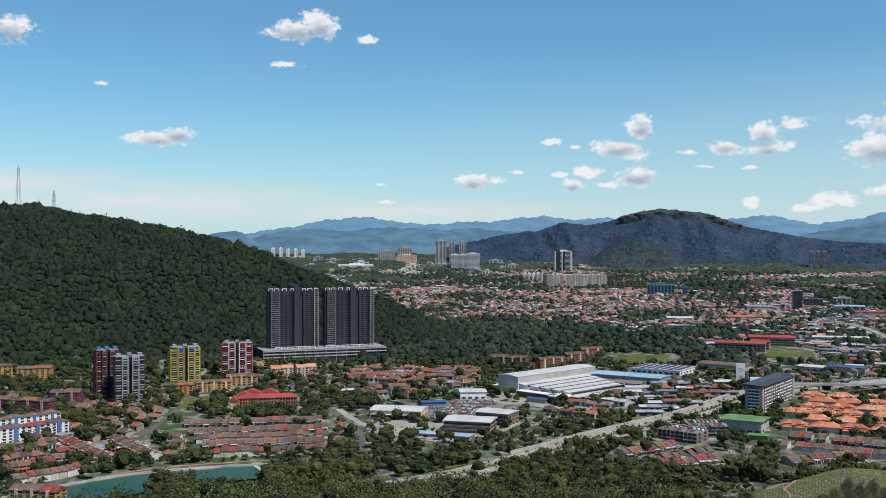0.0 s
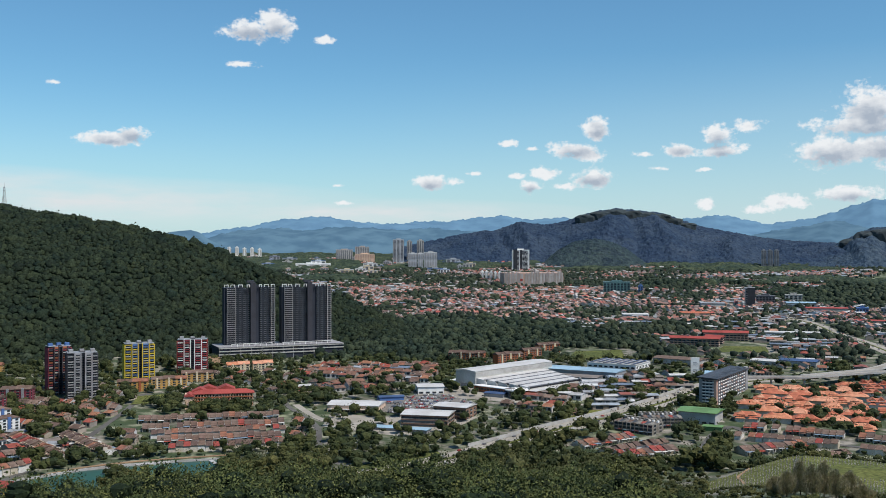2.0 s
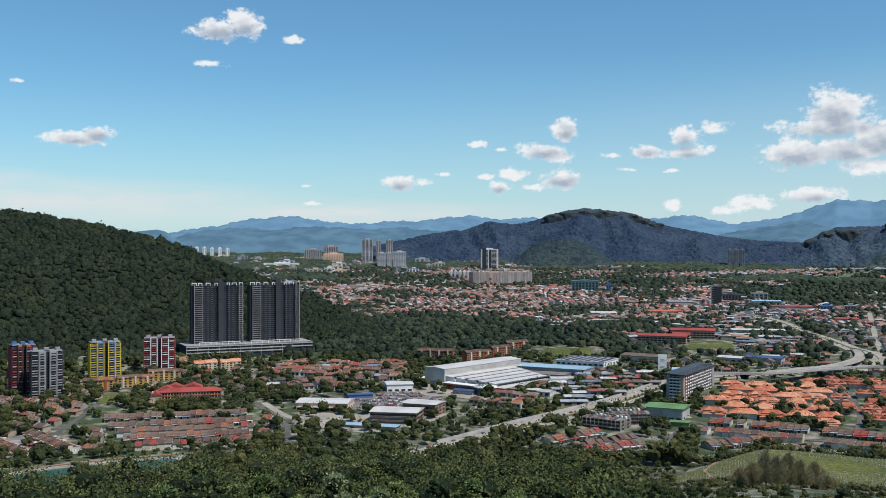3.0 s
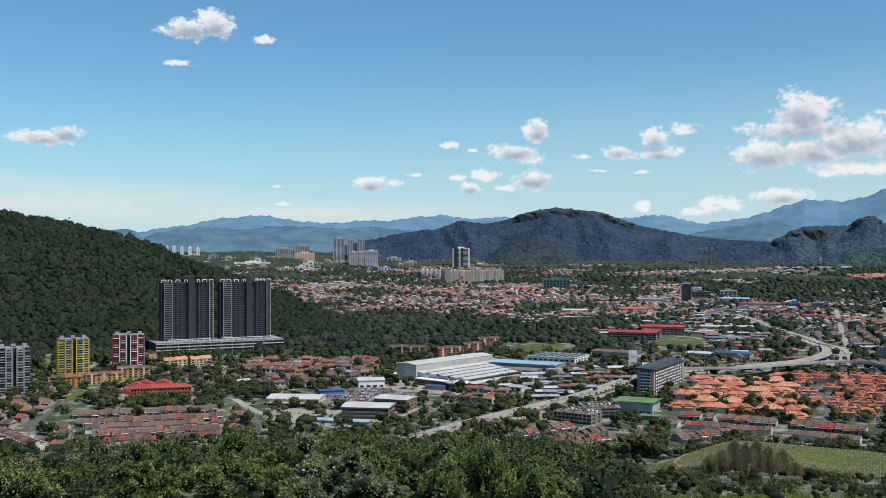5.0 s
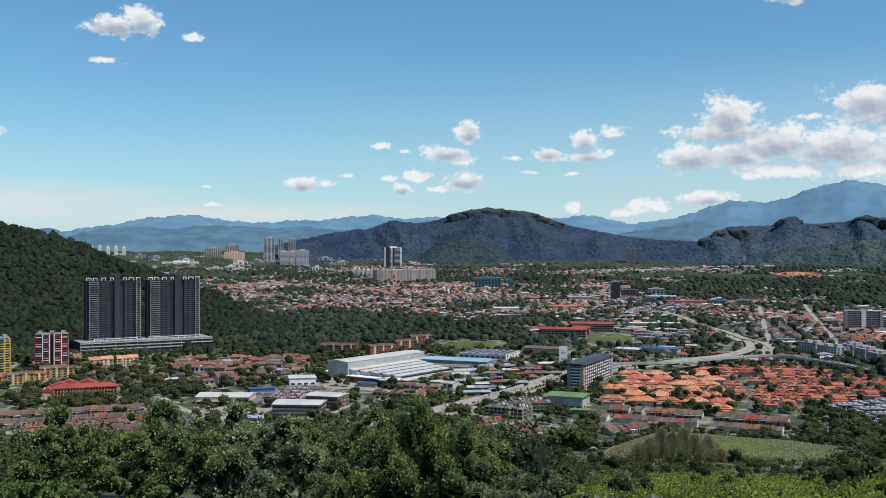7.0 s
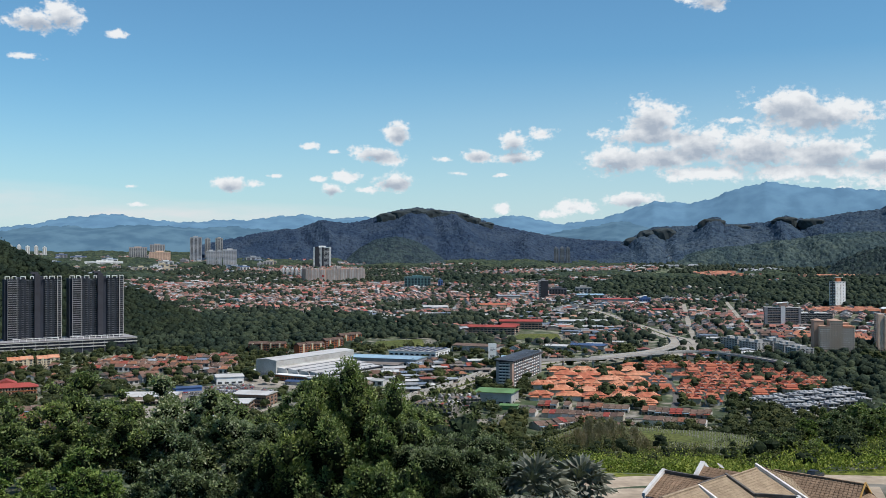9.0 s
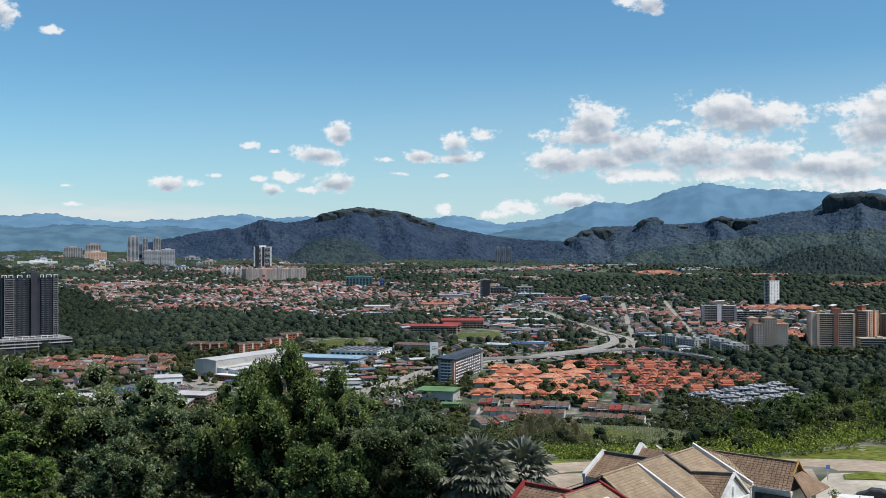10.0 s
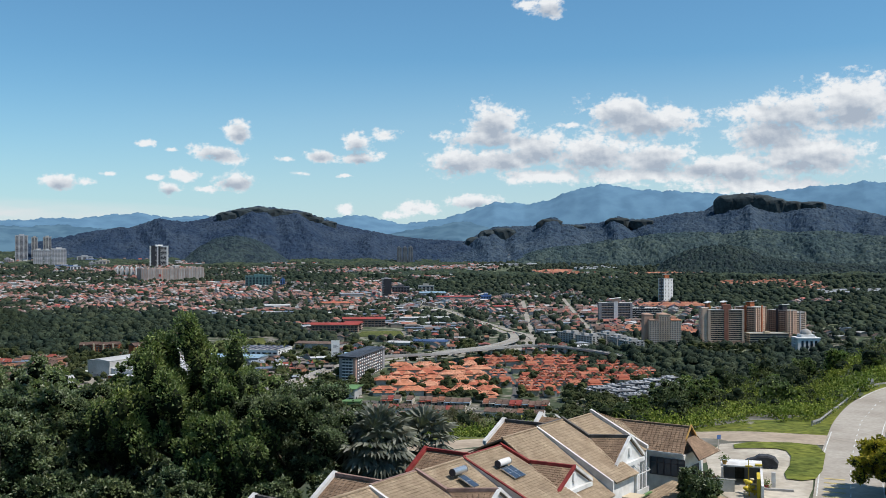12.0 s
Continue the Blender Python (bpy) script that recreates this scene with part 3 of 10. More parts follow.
def crown_bumps(x, y, cell, seed):
    """Height between 0 and 1 of closely packed domed crowns over the plane."""
    rng = np.random.default_rng(seed)
    jx, jy, rad, tall = (rng.random((256, 256)) for _ in range(4))
    gx, gy = np.floor(x / cell).astype(int), np.floor(y / cell).astype(int)
    best = np.zeros(np.shape(x))
    for a in (-1, 0, 1):
        for b in (-1, 0, 1):
            i, j = (gx + a) % 256, (gy + b) % 256
            d = np.hypot(x / cell - gx - a - jx[i, j], y / cell - gy - b - jy[i, j]) / (0.38 + 0.34 * rad[i, j])
            best = np.maximum(best, (0.55 + 0.45 * tall[i, j]) * np.sqrt(np.clip(1 - d * d, 0, 1)))
    return best


def sheet(rows, cols):
    i, j = np.meshgrid(np.arange(rows - 1), np.arange(cols - 1), indexing="ij")
    p = (i * cols + j).ravel()
    return np.concatenate([np.stack([p, p + 1, p + cols + 1], 1), np.stack([p, p + cols + 1, p + cols], 1)])


def canopy(name, grid, rows, cols, cell, tall, material, label, seed, upto=47):
    """A closed forest roof of packed crowns over a hill's face."""
    X, Y, Z, H = (a[:upto] for a in grid)
    fi, fj = np.linspace(0, X.shape[0] - 1.001, rows), np.linspace(0, X.shape[1] - 1.001, cols)
    i, j = fi.astype(int)[:, None], fj.astype(int)[None]
    a, b = (fi % 1)[:, None], (fj % 1)[None]
    X, Y, Z, H = ((G[i, j] * (1 - a) + G[i + 1, j] * a) * (1 - b) + (G[i, j + 1] * (1 - a) + G[i + 1, j + 1] * a) * b for G in (X, Y, Z, H))
    Z = Z + np.where(H > 2, (crown_bumps(X, Y, cell, seed) + 0.5 * crown_bumps(X, Y, cell * 0.45, seed + 1)) * tall * np.clip(H / 30, 0.4, 1) - tall * 0.35, -4)
    V = np.stack([X, Y, Z], 2).reshape(-1, 3)
    tagged(new(name, mesh_np(name, V, sheet(rows, cols), [material])), label, "forest", kind="stuff")


SKY_A = [(-34, 46), (-28, 41), (-24.0, 36.0), (-22.8, 37.2), (-21.5, 34.9), (-19.8, 28.3), (-17.5, 23.4), (-15.4, 17.1), (-13.2, 8.4), (-11.05, -2.1), (-9.2, -15.0), (-7.25, -28.0), (-5.3, -40.6), (-3.4, -53.1), (-1.4, -67.4), (0.5, -83.3), (2.2, -97)]
SKY_B = [(-0.11, 1.9), (1.5, 8.3), (3.44, 15.7), (5.39, 19.1), (6.7, 27.4), (8.32, 25.3), (9.3, 28.1), (10.6, 36.6), (12.2, 41.2), (13.2, 40.0), (14.8, 36.5), (15.56, 32), (16.7, 24.5), (18.2, 18.8), (19.5, 13.8), (21.9, 8.2), (24.3, 6.6), (26.6, 7.4)]
SKY_B2 = [(7.6, -16), (8.2, -11.7), (9.0, 0.0), (9.9, 8.8), (11.1, 11.7), (12.0, 8.8), (12.9, 1.5), (13.5, -6.5), (14.4, -16)]
SKY_C = [(22.6, -2), (23.2, 2.5), (23.8, 7.0), (24.6, 13.8), (25.75, 23.6), (26.9, 24.2), (28.1, 24.7), (28.5, 29.3), (28.93, 32.7), (29.4, 30.4), (29.6, 24.8), (31.0, 26.6), (32.2, 28.1), (32.8, 33.8), (33.3, 30.9), (34.4, 31.2), (35.9, 35.9), (37.6, 38.8), (38.1, 45.2), (38.5, 53.2), (39.7, 55.0), (40.1, 55.1), (41.5, 49.8), (42.1, 45.2), (43.3, 46), (44.4, 41.5), (45.8, 36.2), (46.8, 31), (52, 25)]
SKY_D = [(33.0, -30), (33.5, -27.3), (34.6, -19.9), (35.5, -8.8), (36.45, -0.5), (37.5, 4.4), (38.7, 6.6), (39.9, 2.2), (40.65, -4.8), (41.7, -8.5), (43.1, -11.6), (46.2, -12.4), (52, -14)]
SKY_E = [(26.9, -8), (28.0, -1), (29.4, 3.1), (31.3, 8.0), (33.2, 12.4), (35.0, 17.2), (36.9, 18.9), (38.7, 16.6), (40.5, 21.8), (42.2, 17.3), (44.0, 19.7), (46.2, 14.2), (52, 10)]
SKY_M1 = [(-22, 4), (-12.9, 6.5), (-11.05, 13.8), (-9.2, 17.8), (-7.25, 24.7), (-5.0, 29.9), (-3.06, 26.5), (-1.4, 22.0), (1.2, 24.3), (3.4, 26.0), (5.06, 29.9), (5.9, 31.0), (7.0, 26.4), (8.9, 28.5), (10.2, 26.2), (14, 26)]
SKY_M1B = [(12.5, 24), (16.2, 32.5), (17.8, 37.0), (19.4, 31.4), (20.7, 27.4), (22.0, 30.2), (24.0, 38.1), (25.75, 49.8), (27.5, 46.8), (29.1, 52.2), (30.4, 61.4), (31.75, 66.7), (33.5, 62.4), (35.3, 58.5), (36.1, 59.4), (38.3, 55.0), (40.4, 55.5), (42.1, 59.2), (43.8, 61.2), (45.8, 64.6), (46.8, 62.5), (54, 50)]
SKY_M2 = [(-16, 0), (-11.7, 3.8), (-10.1, 12.2), (-7.9, 17.9), (-5.3, 16.3), (-2.7, 19.7), (-0.8, 16.4), (2.2, 18.0), (4.4, 14.0), (6.4, 9.5), (9, 6)]
SKY_M2B = [(14.6, 8), (17, 11.5), (19.75, 18.9), (21.7, 22.8), (23.7, 30.2), (24.9, 27.8), (26.6, 24.4), (28.5, 25.4), (29.7, 29.7), (33, 24)]
SKY_K = [(-14.6, -4), (-13.85, 4.9), (-13.3, 11.5), (-12.8, 13.7), (-11.8, 15.5), (-11.3, 13.3), (-10.9, 7.1), (-10.1, 0.4), (-9.6, -6)]

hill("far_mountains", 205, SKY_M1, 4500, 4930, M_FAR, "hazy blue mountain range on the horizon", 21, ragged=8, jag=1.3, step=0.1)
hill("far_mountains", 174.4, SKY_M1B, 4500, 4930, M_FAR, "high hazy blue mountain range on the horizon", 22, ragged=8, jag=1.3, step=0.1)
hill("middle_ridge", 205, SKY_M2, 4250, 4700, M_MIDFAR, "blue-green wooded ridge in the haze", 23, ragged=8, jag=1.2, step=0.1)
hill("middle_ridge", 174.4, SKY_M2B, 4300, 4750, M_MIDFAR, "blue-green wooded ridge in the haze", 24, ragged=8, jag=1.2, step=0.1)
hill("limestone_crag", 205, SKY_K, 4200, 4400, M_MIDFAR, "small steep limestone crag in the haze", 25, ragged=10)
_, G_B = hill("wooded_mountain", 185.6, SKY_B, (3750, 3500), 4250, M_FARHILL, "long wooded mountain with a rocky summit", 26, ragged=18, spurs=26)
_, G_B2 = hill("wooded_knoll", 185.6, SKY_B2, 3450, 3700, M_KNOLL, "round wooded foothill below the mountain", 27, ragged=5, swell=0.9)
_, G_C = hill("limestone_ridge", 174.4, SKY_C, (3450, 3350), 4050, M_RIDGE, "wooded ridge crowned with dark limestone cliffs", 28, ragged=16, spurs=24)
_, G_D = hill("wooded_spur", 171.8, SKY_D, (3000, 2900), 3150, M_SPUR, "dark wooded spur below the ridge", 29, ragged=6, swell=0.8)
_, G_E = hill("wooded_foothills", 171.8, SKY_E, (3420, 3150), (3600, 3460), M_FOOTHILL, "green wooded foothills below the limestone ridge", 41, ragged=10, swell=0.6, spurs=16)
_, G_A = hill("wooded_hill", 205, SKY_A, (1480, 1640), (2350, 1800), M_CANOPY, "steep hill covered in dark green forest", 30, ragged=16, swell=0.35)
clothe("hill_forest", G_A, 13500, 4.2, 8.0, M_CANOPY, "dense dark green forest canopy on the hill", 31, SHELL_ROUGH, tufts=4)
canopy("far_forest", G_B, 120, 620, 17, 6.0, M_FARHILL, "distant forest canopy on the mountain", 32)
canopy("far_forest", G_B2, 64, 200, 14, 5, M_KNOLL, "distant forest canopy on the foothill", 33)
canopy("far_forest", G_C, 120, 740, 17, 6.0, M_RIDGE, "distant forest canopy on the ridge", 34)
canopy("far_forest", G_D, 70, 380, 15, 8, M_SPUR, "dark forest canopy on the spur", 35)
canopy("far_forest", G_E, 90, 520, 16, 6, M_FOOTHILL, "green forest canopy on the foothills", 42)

M_CLIFF = surface("dark_limestone", (0.052, 0.068, 0.073), 0.95, 0.08, 0.02, 0.45)


def cliffs(label, eye, r, lobes, seed):
    """Steep-sided limestone heads along a crest: bearing, slope of the top in thousandths, half width in degrees, height."""
    rng = np.random.default_rng(seed)
    shapes = shell_shapes(3, 4, seed, 0.035, -2.0)
    V0, T0 = shapes[0]
    Vs, Ts = [], []
    for k, (az, top, half, h) in enumerate(lobes):
        V = shapes[k % 4][0]
        p = np.sign(V) * np.abs(V) ** 0.75
        w = r * math.radians(half) * 1.35
        cx, cy = at(az, r)
        cz = eye + top / 1000 * r - 6
        a = -math.radians(az)
        f = 1 + 0.1 * np.sin(5 * p[:, 0] + k) * np.cos(4 * p[:, 2] + 2 * k)
        X, Y, Z = p[:, 0] * w * f, p[:, 1] * 34 * f, np.where(p[:, 2] > 0, p[:, 2] * h * 0.35, p[:, 2] * h * 1.5) - h * 0.35
        Vs.append(np.stack([cx + X * math.cos(a) - Y * math.sin(a), cy + X * math.sin(a) + Y * math.cos(a), cz + Z], 1))
        Ts.append(T0 + k * len(V0))
    tagged(new("limestone_cliff", mesh_np("limestone_cliff", np.concatenate(Vs), np.concatenate(Ts), [M_CLIFF])), label, "cliff", kind="structure")


cliffs("long flat-topped limestone cliff on the ridge", 174.4, 3880, [(38.75, 55.6, 0.5, 78), (39.6, 56.4, 0.6, 84), (40.5, 55.4, 0.55, 78), (41.3, 51.8, 0.45, 60), (42.2, 48.9, 0.4, 48), (43.2, 48.2, 0.5, 40)], 51)
cliffs("round limestone dome on the ridge", 174.4, 3880, [(28.95, 33.6, 0.55, 66), (30.2, 27.6, 0.6, 34)], 52)
cliffs("small limestone head on the ridge", 174.4, 3880, [(32.8, 34.6, 0.5, 42), (34.1, 32.6, 0.5, 28)], 53)
cliffs("dark limestone shoulder at the ridge's end", 174.4, 3880, [(24.0, 9.2, 0.4, 50), (24.7, 15.8, 0.45, 70), (25.5, 22.8, 0.5, 80), (26.3, 24.6, 0.5, 50)], 54)
cliffs("dark rocky summit of the long mountain", 185.6, 4150, [(10.7, 37.4, 0.5, 40), (11.5, 40.2, 0.55, 44), (12.3, 42.2, 0.55, 50), (13.2, 40.8, 0.5, 52), (14.0, 39.0, 0.5, 52), (14.8, 37.4, 0.45, 50), (15.5, 33.2, 0.4, 44), (16.2, 28.6, 0.4, 38)], 55)
# ---- buildings of the valley ----
NOBUILD = []        # footprints kept free of small houses and trees: centre, half size


def footing(p0, p1, depth, z=None, keep=6.0):
    """The pose of a building whose front runs from p0 to p1, with its floor at the lowest ground under it."""
    (x0, y0), (x1, y1) = p0, p1
    L = math.hypot(x1 - x0, y1 - y0)
    a = math.atan2(y1 - y0, x1 - x0)
    if z is None:
        z = min(gz(x0, y0), gz(x1, y1)) - 0.3
    cx, cy = (x0 + x1) / 2 - math.sin(a) * depth / 2, (y0 + y1) / 2 + math.cos(a) * depth / 2
    NOBUILD.append((cx, cy, a, L / 2 + keep, depth / 2 + keep))
    return pose(x0, y0, z, 0, 0, math.degrees(a)), L


def pane_mesh(name, w, h, glass, frame_m):
    bm = bmesh.new()
    box(bm, -w / 2, w / 2, -0.06, 0.1, 0, h)
    for f in bm.faces:
        f.material_index = 0
    n = len(bm.faces)
    box(bm, -w / 2 - 0.15, w / 2 + 0.15, -0.3, 0.1, -0.2, -0.02)
    bm.faces.ensure_lookup_table()
    for f in bm.faces[n:]:
        f.material_index = 1
    me = bpy.data.meshes.new(name)
    bm.to_mesh(me)
    bm.free()
    me.materials.append(glass)
    me.materials.append(frame_m)
    return me


PANE = pane_mesh("window", 1.8, 1.5, M_WINDOW, M_CONC)
PANE_WIDE = pane_mesh("window", 3.2, 1.6, M_WINDOW, M_CONC)
PANE_TALL = pane_mesh("window", 1.5, 2.1, M_WINDOW, M_WHITE)
PANE_BIG = pane_mesh("window", 5.0, 2.2, M_WINDOW, M_CONC)


def windows(parent, me, L, depth, storeys, sh, front=0, left=0, right=0, z0=1.0, name="window", back=0):
    for s in range(storeys):
        z = z0 + s * sh
        for n, f in ((front, "f"), (left, "l"), (right, "r"), (back, "b")):
            for i in range(n):
                u = (i + 0.5) / n
                ob = new(name, me)
                ob.parent = parent
                if f == "f":
                    ob.location = (u * L, 0, z)
                elif f == "l":
                    ob.location, ob.rotation_euler = (0, u * depth, z), (0, 0, -math.pi / 2)
                elif f == "r":
                    ob.location, ob.rotation_euler = (L, u * depth, z), (0, 0, math.pi / 2)
                else:
                    ob.location, ob.rotation_euler = (u * L, depth, z), (0, 0, math.pi)


def gable_roof(name, x0, x1, y0, y1, z, rise, material, parent=None, over=0.8, along="x", label="", thick=0.25):
    """A pitched roof with thickness; the ridge runs along x or y."""
    bm = bmesh.new()
    if along == "x":
        P = [(x0 - over, y0 - over, 0), (x0 - over, (y0 + y1) / 2, rise), (x0 - over, y1 + over, 0), (x1 + over, y0 - over, 0), (x1 + over, (y0 + y1) / 2, rise), (x1 + over, y1 + over, 0)]
    else:
        P = [(x0 - over, y1 + over, 0), ((x0 + x1) / 2, y1 + over, rise), (x1 + over, y1 + over, 0), (x0 - over, y0 - over, 0), ((x0 + x1) / 2, y0 - over, rise), (x1 + over, y0 - over, 0)]
    lo = [bm.verts.new((a, b, z + c - 0.1)) for a, b, c in P]
    hi = [bm.verts.new((a, b, z + c + thick)) for a, b, c in P]
    for q in (lo, hi):
        bm.faces.new((q[0], q[1], q[4], q[3]))
        bm.faces.new((q[1], q[2], q[5], q[4]))
    for i, j in ((0, 1), (1, 2), (3, 4), (4, 5), (0, 3), (2, 5)):
        bm.faces.new((lo[i], lo[j], hi[j], hi[i]))
    # gable infill below the ridge
    for a, b, c in ((0, 1, 2), (3, 4, 5)):
        bm.faces.new((lo[a], lo[b], lo[c]))
    bmesh.ops.recalc_face_normals(bm, faces=bm.faces[:])
    return part(name, bm, material, parent, label)


def hip_roof(name, x0, x1, y0, y1, z, rise, material, parent=None, over=0.8, label="", ridge=0.5):
    bm = bmesh.new()
    x0, x1, y0, y1 = x0 - over, x1 + over, y0 - over, y1 + over
    w, d = x1 - x0, y1 - y0
    if w >= d:
        k = min(d / 2, w / 2 - 0.3)
        top = [(x0 + k, (y0 + y1) / 2), (x1 - k, (y0 + y1) / 2)]
    else:
        k = min(w / 2, d / 2 - 0.3)
        top = [((x0 + x1) / 2, y0 + k), ((x0 + x1) / 2, y1 - k)]
    b0 = [bm.verts.new((x, y, z - 0.2)) for x, y in ((x0, y0), (x1, y0), (x1, y1), (x0, y1))]
    b1 = [bm.verts.new((x, y, z + 0.1)) for x, y in ((x0, y0), (x1, y0), (x1, y1), (x0, y1))]
    t = [bm.verts.new((x, y, z + rise)) for x, y in top]
    bm.faces.new(b0[::-1])
    for i in range(4):
        bm.faces.new((b0[i], b0[(i + 1) % 4], b1[(i + 1) % 4], b1[i]))
    if w >= d:
        bm.faces.new((b1[0], b1[1], t[1], t[0]))
        bm.faces.new((b1[2], b1[3], t[0], t[1]))
        bm.faces.new((b1[1], b1[2], t[1]))
        bm.faces.new((b1[3], b1[0], t[0]))
    else:
        bm.faces.new((b1[1], b1[2], t[1], t[0]))
        bm.faces.new((b1[3], b1[0], t[0], t[1]))
        bm.faces.new((b1[0], b1[1], t[0]))
        bm.faces.new((b1[2], b1[3], t[1]))
    bmesh.ops.recalc_face_normals(bm, faces=bm.faces[:])
    return part(name, bm, material, parent, label)


def flat_block(name, label, category, p0, p1, depth, storeys, sh, wall, roof, front, left, right, pane=None, group="", parapet=0.9, huts=1, z=None, bands=None, seed=1):
    """A flat-roofed block: walls, parapet, roof huts, floor bands and a window for every bay."""
    rng = random.Random(seed)
    m, L = footing(p0, p1, depth, z)
    ob = empty(name, m, label, category, group)
    H = storeys * sh
    boxes("wall", [(0, L, 0, depth, -4, H)], wall, ob)
    boxes("parapet", [(-0.2, L + 0.2, -0.2, 0.25, H, H + parapet), (-0.2, L + 0.2, depth - 0.25, depth + 0.2, H, H + parapet), (-0.2, 0.25, 0.25, depth - 0.25, H, H + parapet), (L - 0.25, L + 0.2, 0.25, depth - 0.25, H, H + parapet)], wall, ob)
    boxes("roof", [(0.25, L - 0.25, 0.25, depth - 0.25, H, H + 0.25)], roof, ob)
    for i in range(huts):
        u = (i + 0.5) / huts * L
        w = min(4.0, L / huts / 3)
        boxes("roof_hut", [(u - w, u + w, depth * 0.3, depth * 0.7, H + 0.25, H + 3.0 + rng.random())], wall, ob)
    if bands:
        for s in range(1, storeys + 1):
            boxes("floor_band", [(-0.25, L + 0.25, -0.45, 0.0, s * sh - 0.5, s * sh - 0.1)], bands, ob)
    windows(ob, pane or PANE, L, depth, storeys, sh, front, left, right)
    return ob


M_GREYD = surface("slate_paint", (0.12, 0.125, 0.14), 0.7, 1.2, 0.1, 0.2)


M_NAVY = surface("navy_slate_render", (0.03, 0.035, 0.05), 0.7, 1.0, 0.1, 0.2)


def sky_tower(p0, p1, flip):
    """A dark slab tower of many storeys with pale balcony strips, side fins and crown frames."""
    m, L = footing(p0, p1, 22, 50.5)
    ob = empty("apartment_tower", m, "dark high-rise apartment tower with pale balcony strips and crown frames", "tower block", "twin towers")
    sh, n = 3.1, 28
    H = sh * n
    # bays: from, to, set-back, extra height, material, what fills it
    bays = [(0.0, 0.05, 2.5, 0, M_NAVY, 0), (0.05, 0.21, 0.0, 0, M_NAVY, 1), (0.21, 0.38, 4.0, 2, M_NAVY, 2), (0.38, 0.52, 6.5, -2, M_NAVY, 2),
            (0.52, 0.62, 1.0, 7, M_BLACKP, 0), (0.62, 0.7, 4.2, 3, M_NAVY, 0), (0.7, 0.92, 2.6, 1, M_NAVY, 2), (0.92, 1.0, 0.0, 0, M_NAVY, 3)]
    for a, b, back, extra, mat, fill in bays:
        x0, x1 = a * L, b * L
        boxes("wing", [(x0, x1, back, 22, 0, H + extra)], mat, ob)
        if fill:
            slabs, rails, glass = [], [], []
            k = max(2, round((x1 - x0) / 3.4))
            for s in range(n):
                z = s * sh
                for i in range(k):
                    c0, c1 = x0 + (x1 - x0) * i / k, x0 + (x1 - x0) * (i + 1) / k
                    if fill == 2 and i % 2:
                        glass.append((c0 + 0.5, c1 - 0.5, back - 0.05, back + 0.1, z + 0.9, z + 2.3))
                    else:
                        slabs.append((c0 + 0.15, c1 - 0.15, back - 1.3, back, z, z + 0.18))
                        rails.append((c0 + 0.15, c1 - 0.15, back - 1.35, back - 1.25, z + 0.18, z + 1.0))
                        glass.append((c0 + 0.5, c1 - 0.5, back - 0.05, back + 0.1, z + 0.3, z + 2.5))
            for nm, rows, mt in (("balcony_flooring", slabs, M_GREYD), ("balcony_railing", rails, M_GREY if fill in (1, 3) else M_GREYD), ("glazing", glass, M_WINDOW)):
                V, T = tris_np(nm, rows)
                o = link_mesh(nm, mesh_np(nm, V, T, [mt]), [mt], ob)
                tagged(o, kind="stuff")
    # pale vertical fins and the side wall's strips
    for x in (0.05, 0.21, 0.92, 0.995):
        boxes("fin", [(x * L - 0.25, x * L + 0.25, -1.6, 0.0 if x in (0.05, 0.21) else 0.4, 0, H + 3)], M_CONC if x > 0.9 else M_GREY, ob)
    side = []
    for s in range(n):
        side.append((L, L + 1.1, 3, 9, s * sh, s * sh + 1.0))
        side.append((L, L + 1.1, 13, 19, s * sh, s * sh + 1.0))
    V, T = tris_np("side", side)
    tagged(link_mesh("side_balcony_stack", mesh_np("side_balcony_stack", V, T, [M_WHITE]), [M_WHITE], ob), kind="stuff")
    for a, b in ((0.0, 0.09), (0.12, 0.2), (0.27, 0.36), (0.44, 0.5), (0.68, 0.74), (0.78, 0.88), (0.92, 1.0)):
        x0, x1 = a * L, b * L
        top = H + 4.2
        boxes("crown_frame", [(x0, x0 + 0.8, -0.6, 1, H, top), (x1 - 0.8, x1, -0.6, 1, H, top), (x0 + 0.8, x1 - 0.8, -0.6, 1, top - 0.9, top)], M_WHITE, ob)
    boxes("lift_core", [(0.46 * L, 0.6 * L, 6, 14, H + 7, H + 10)], M_BLACKP, ob)
    return ob


sky_tower(at(-9.95, 1527), at(-7.15, 1540), False)
sky_tower(at(-6.75, 1545), at(-3.98, 1562), True)


M_PODBAND = surface("stained_parapet", (0.46, 0.45, 0.42), 0.85, 1.2, 0.1, 0.25)


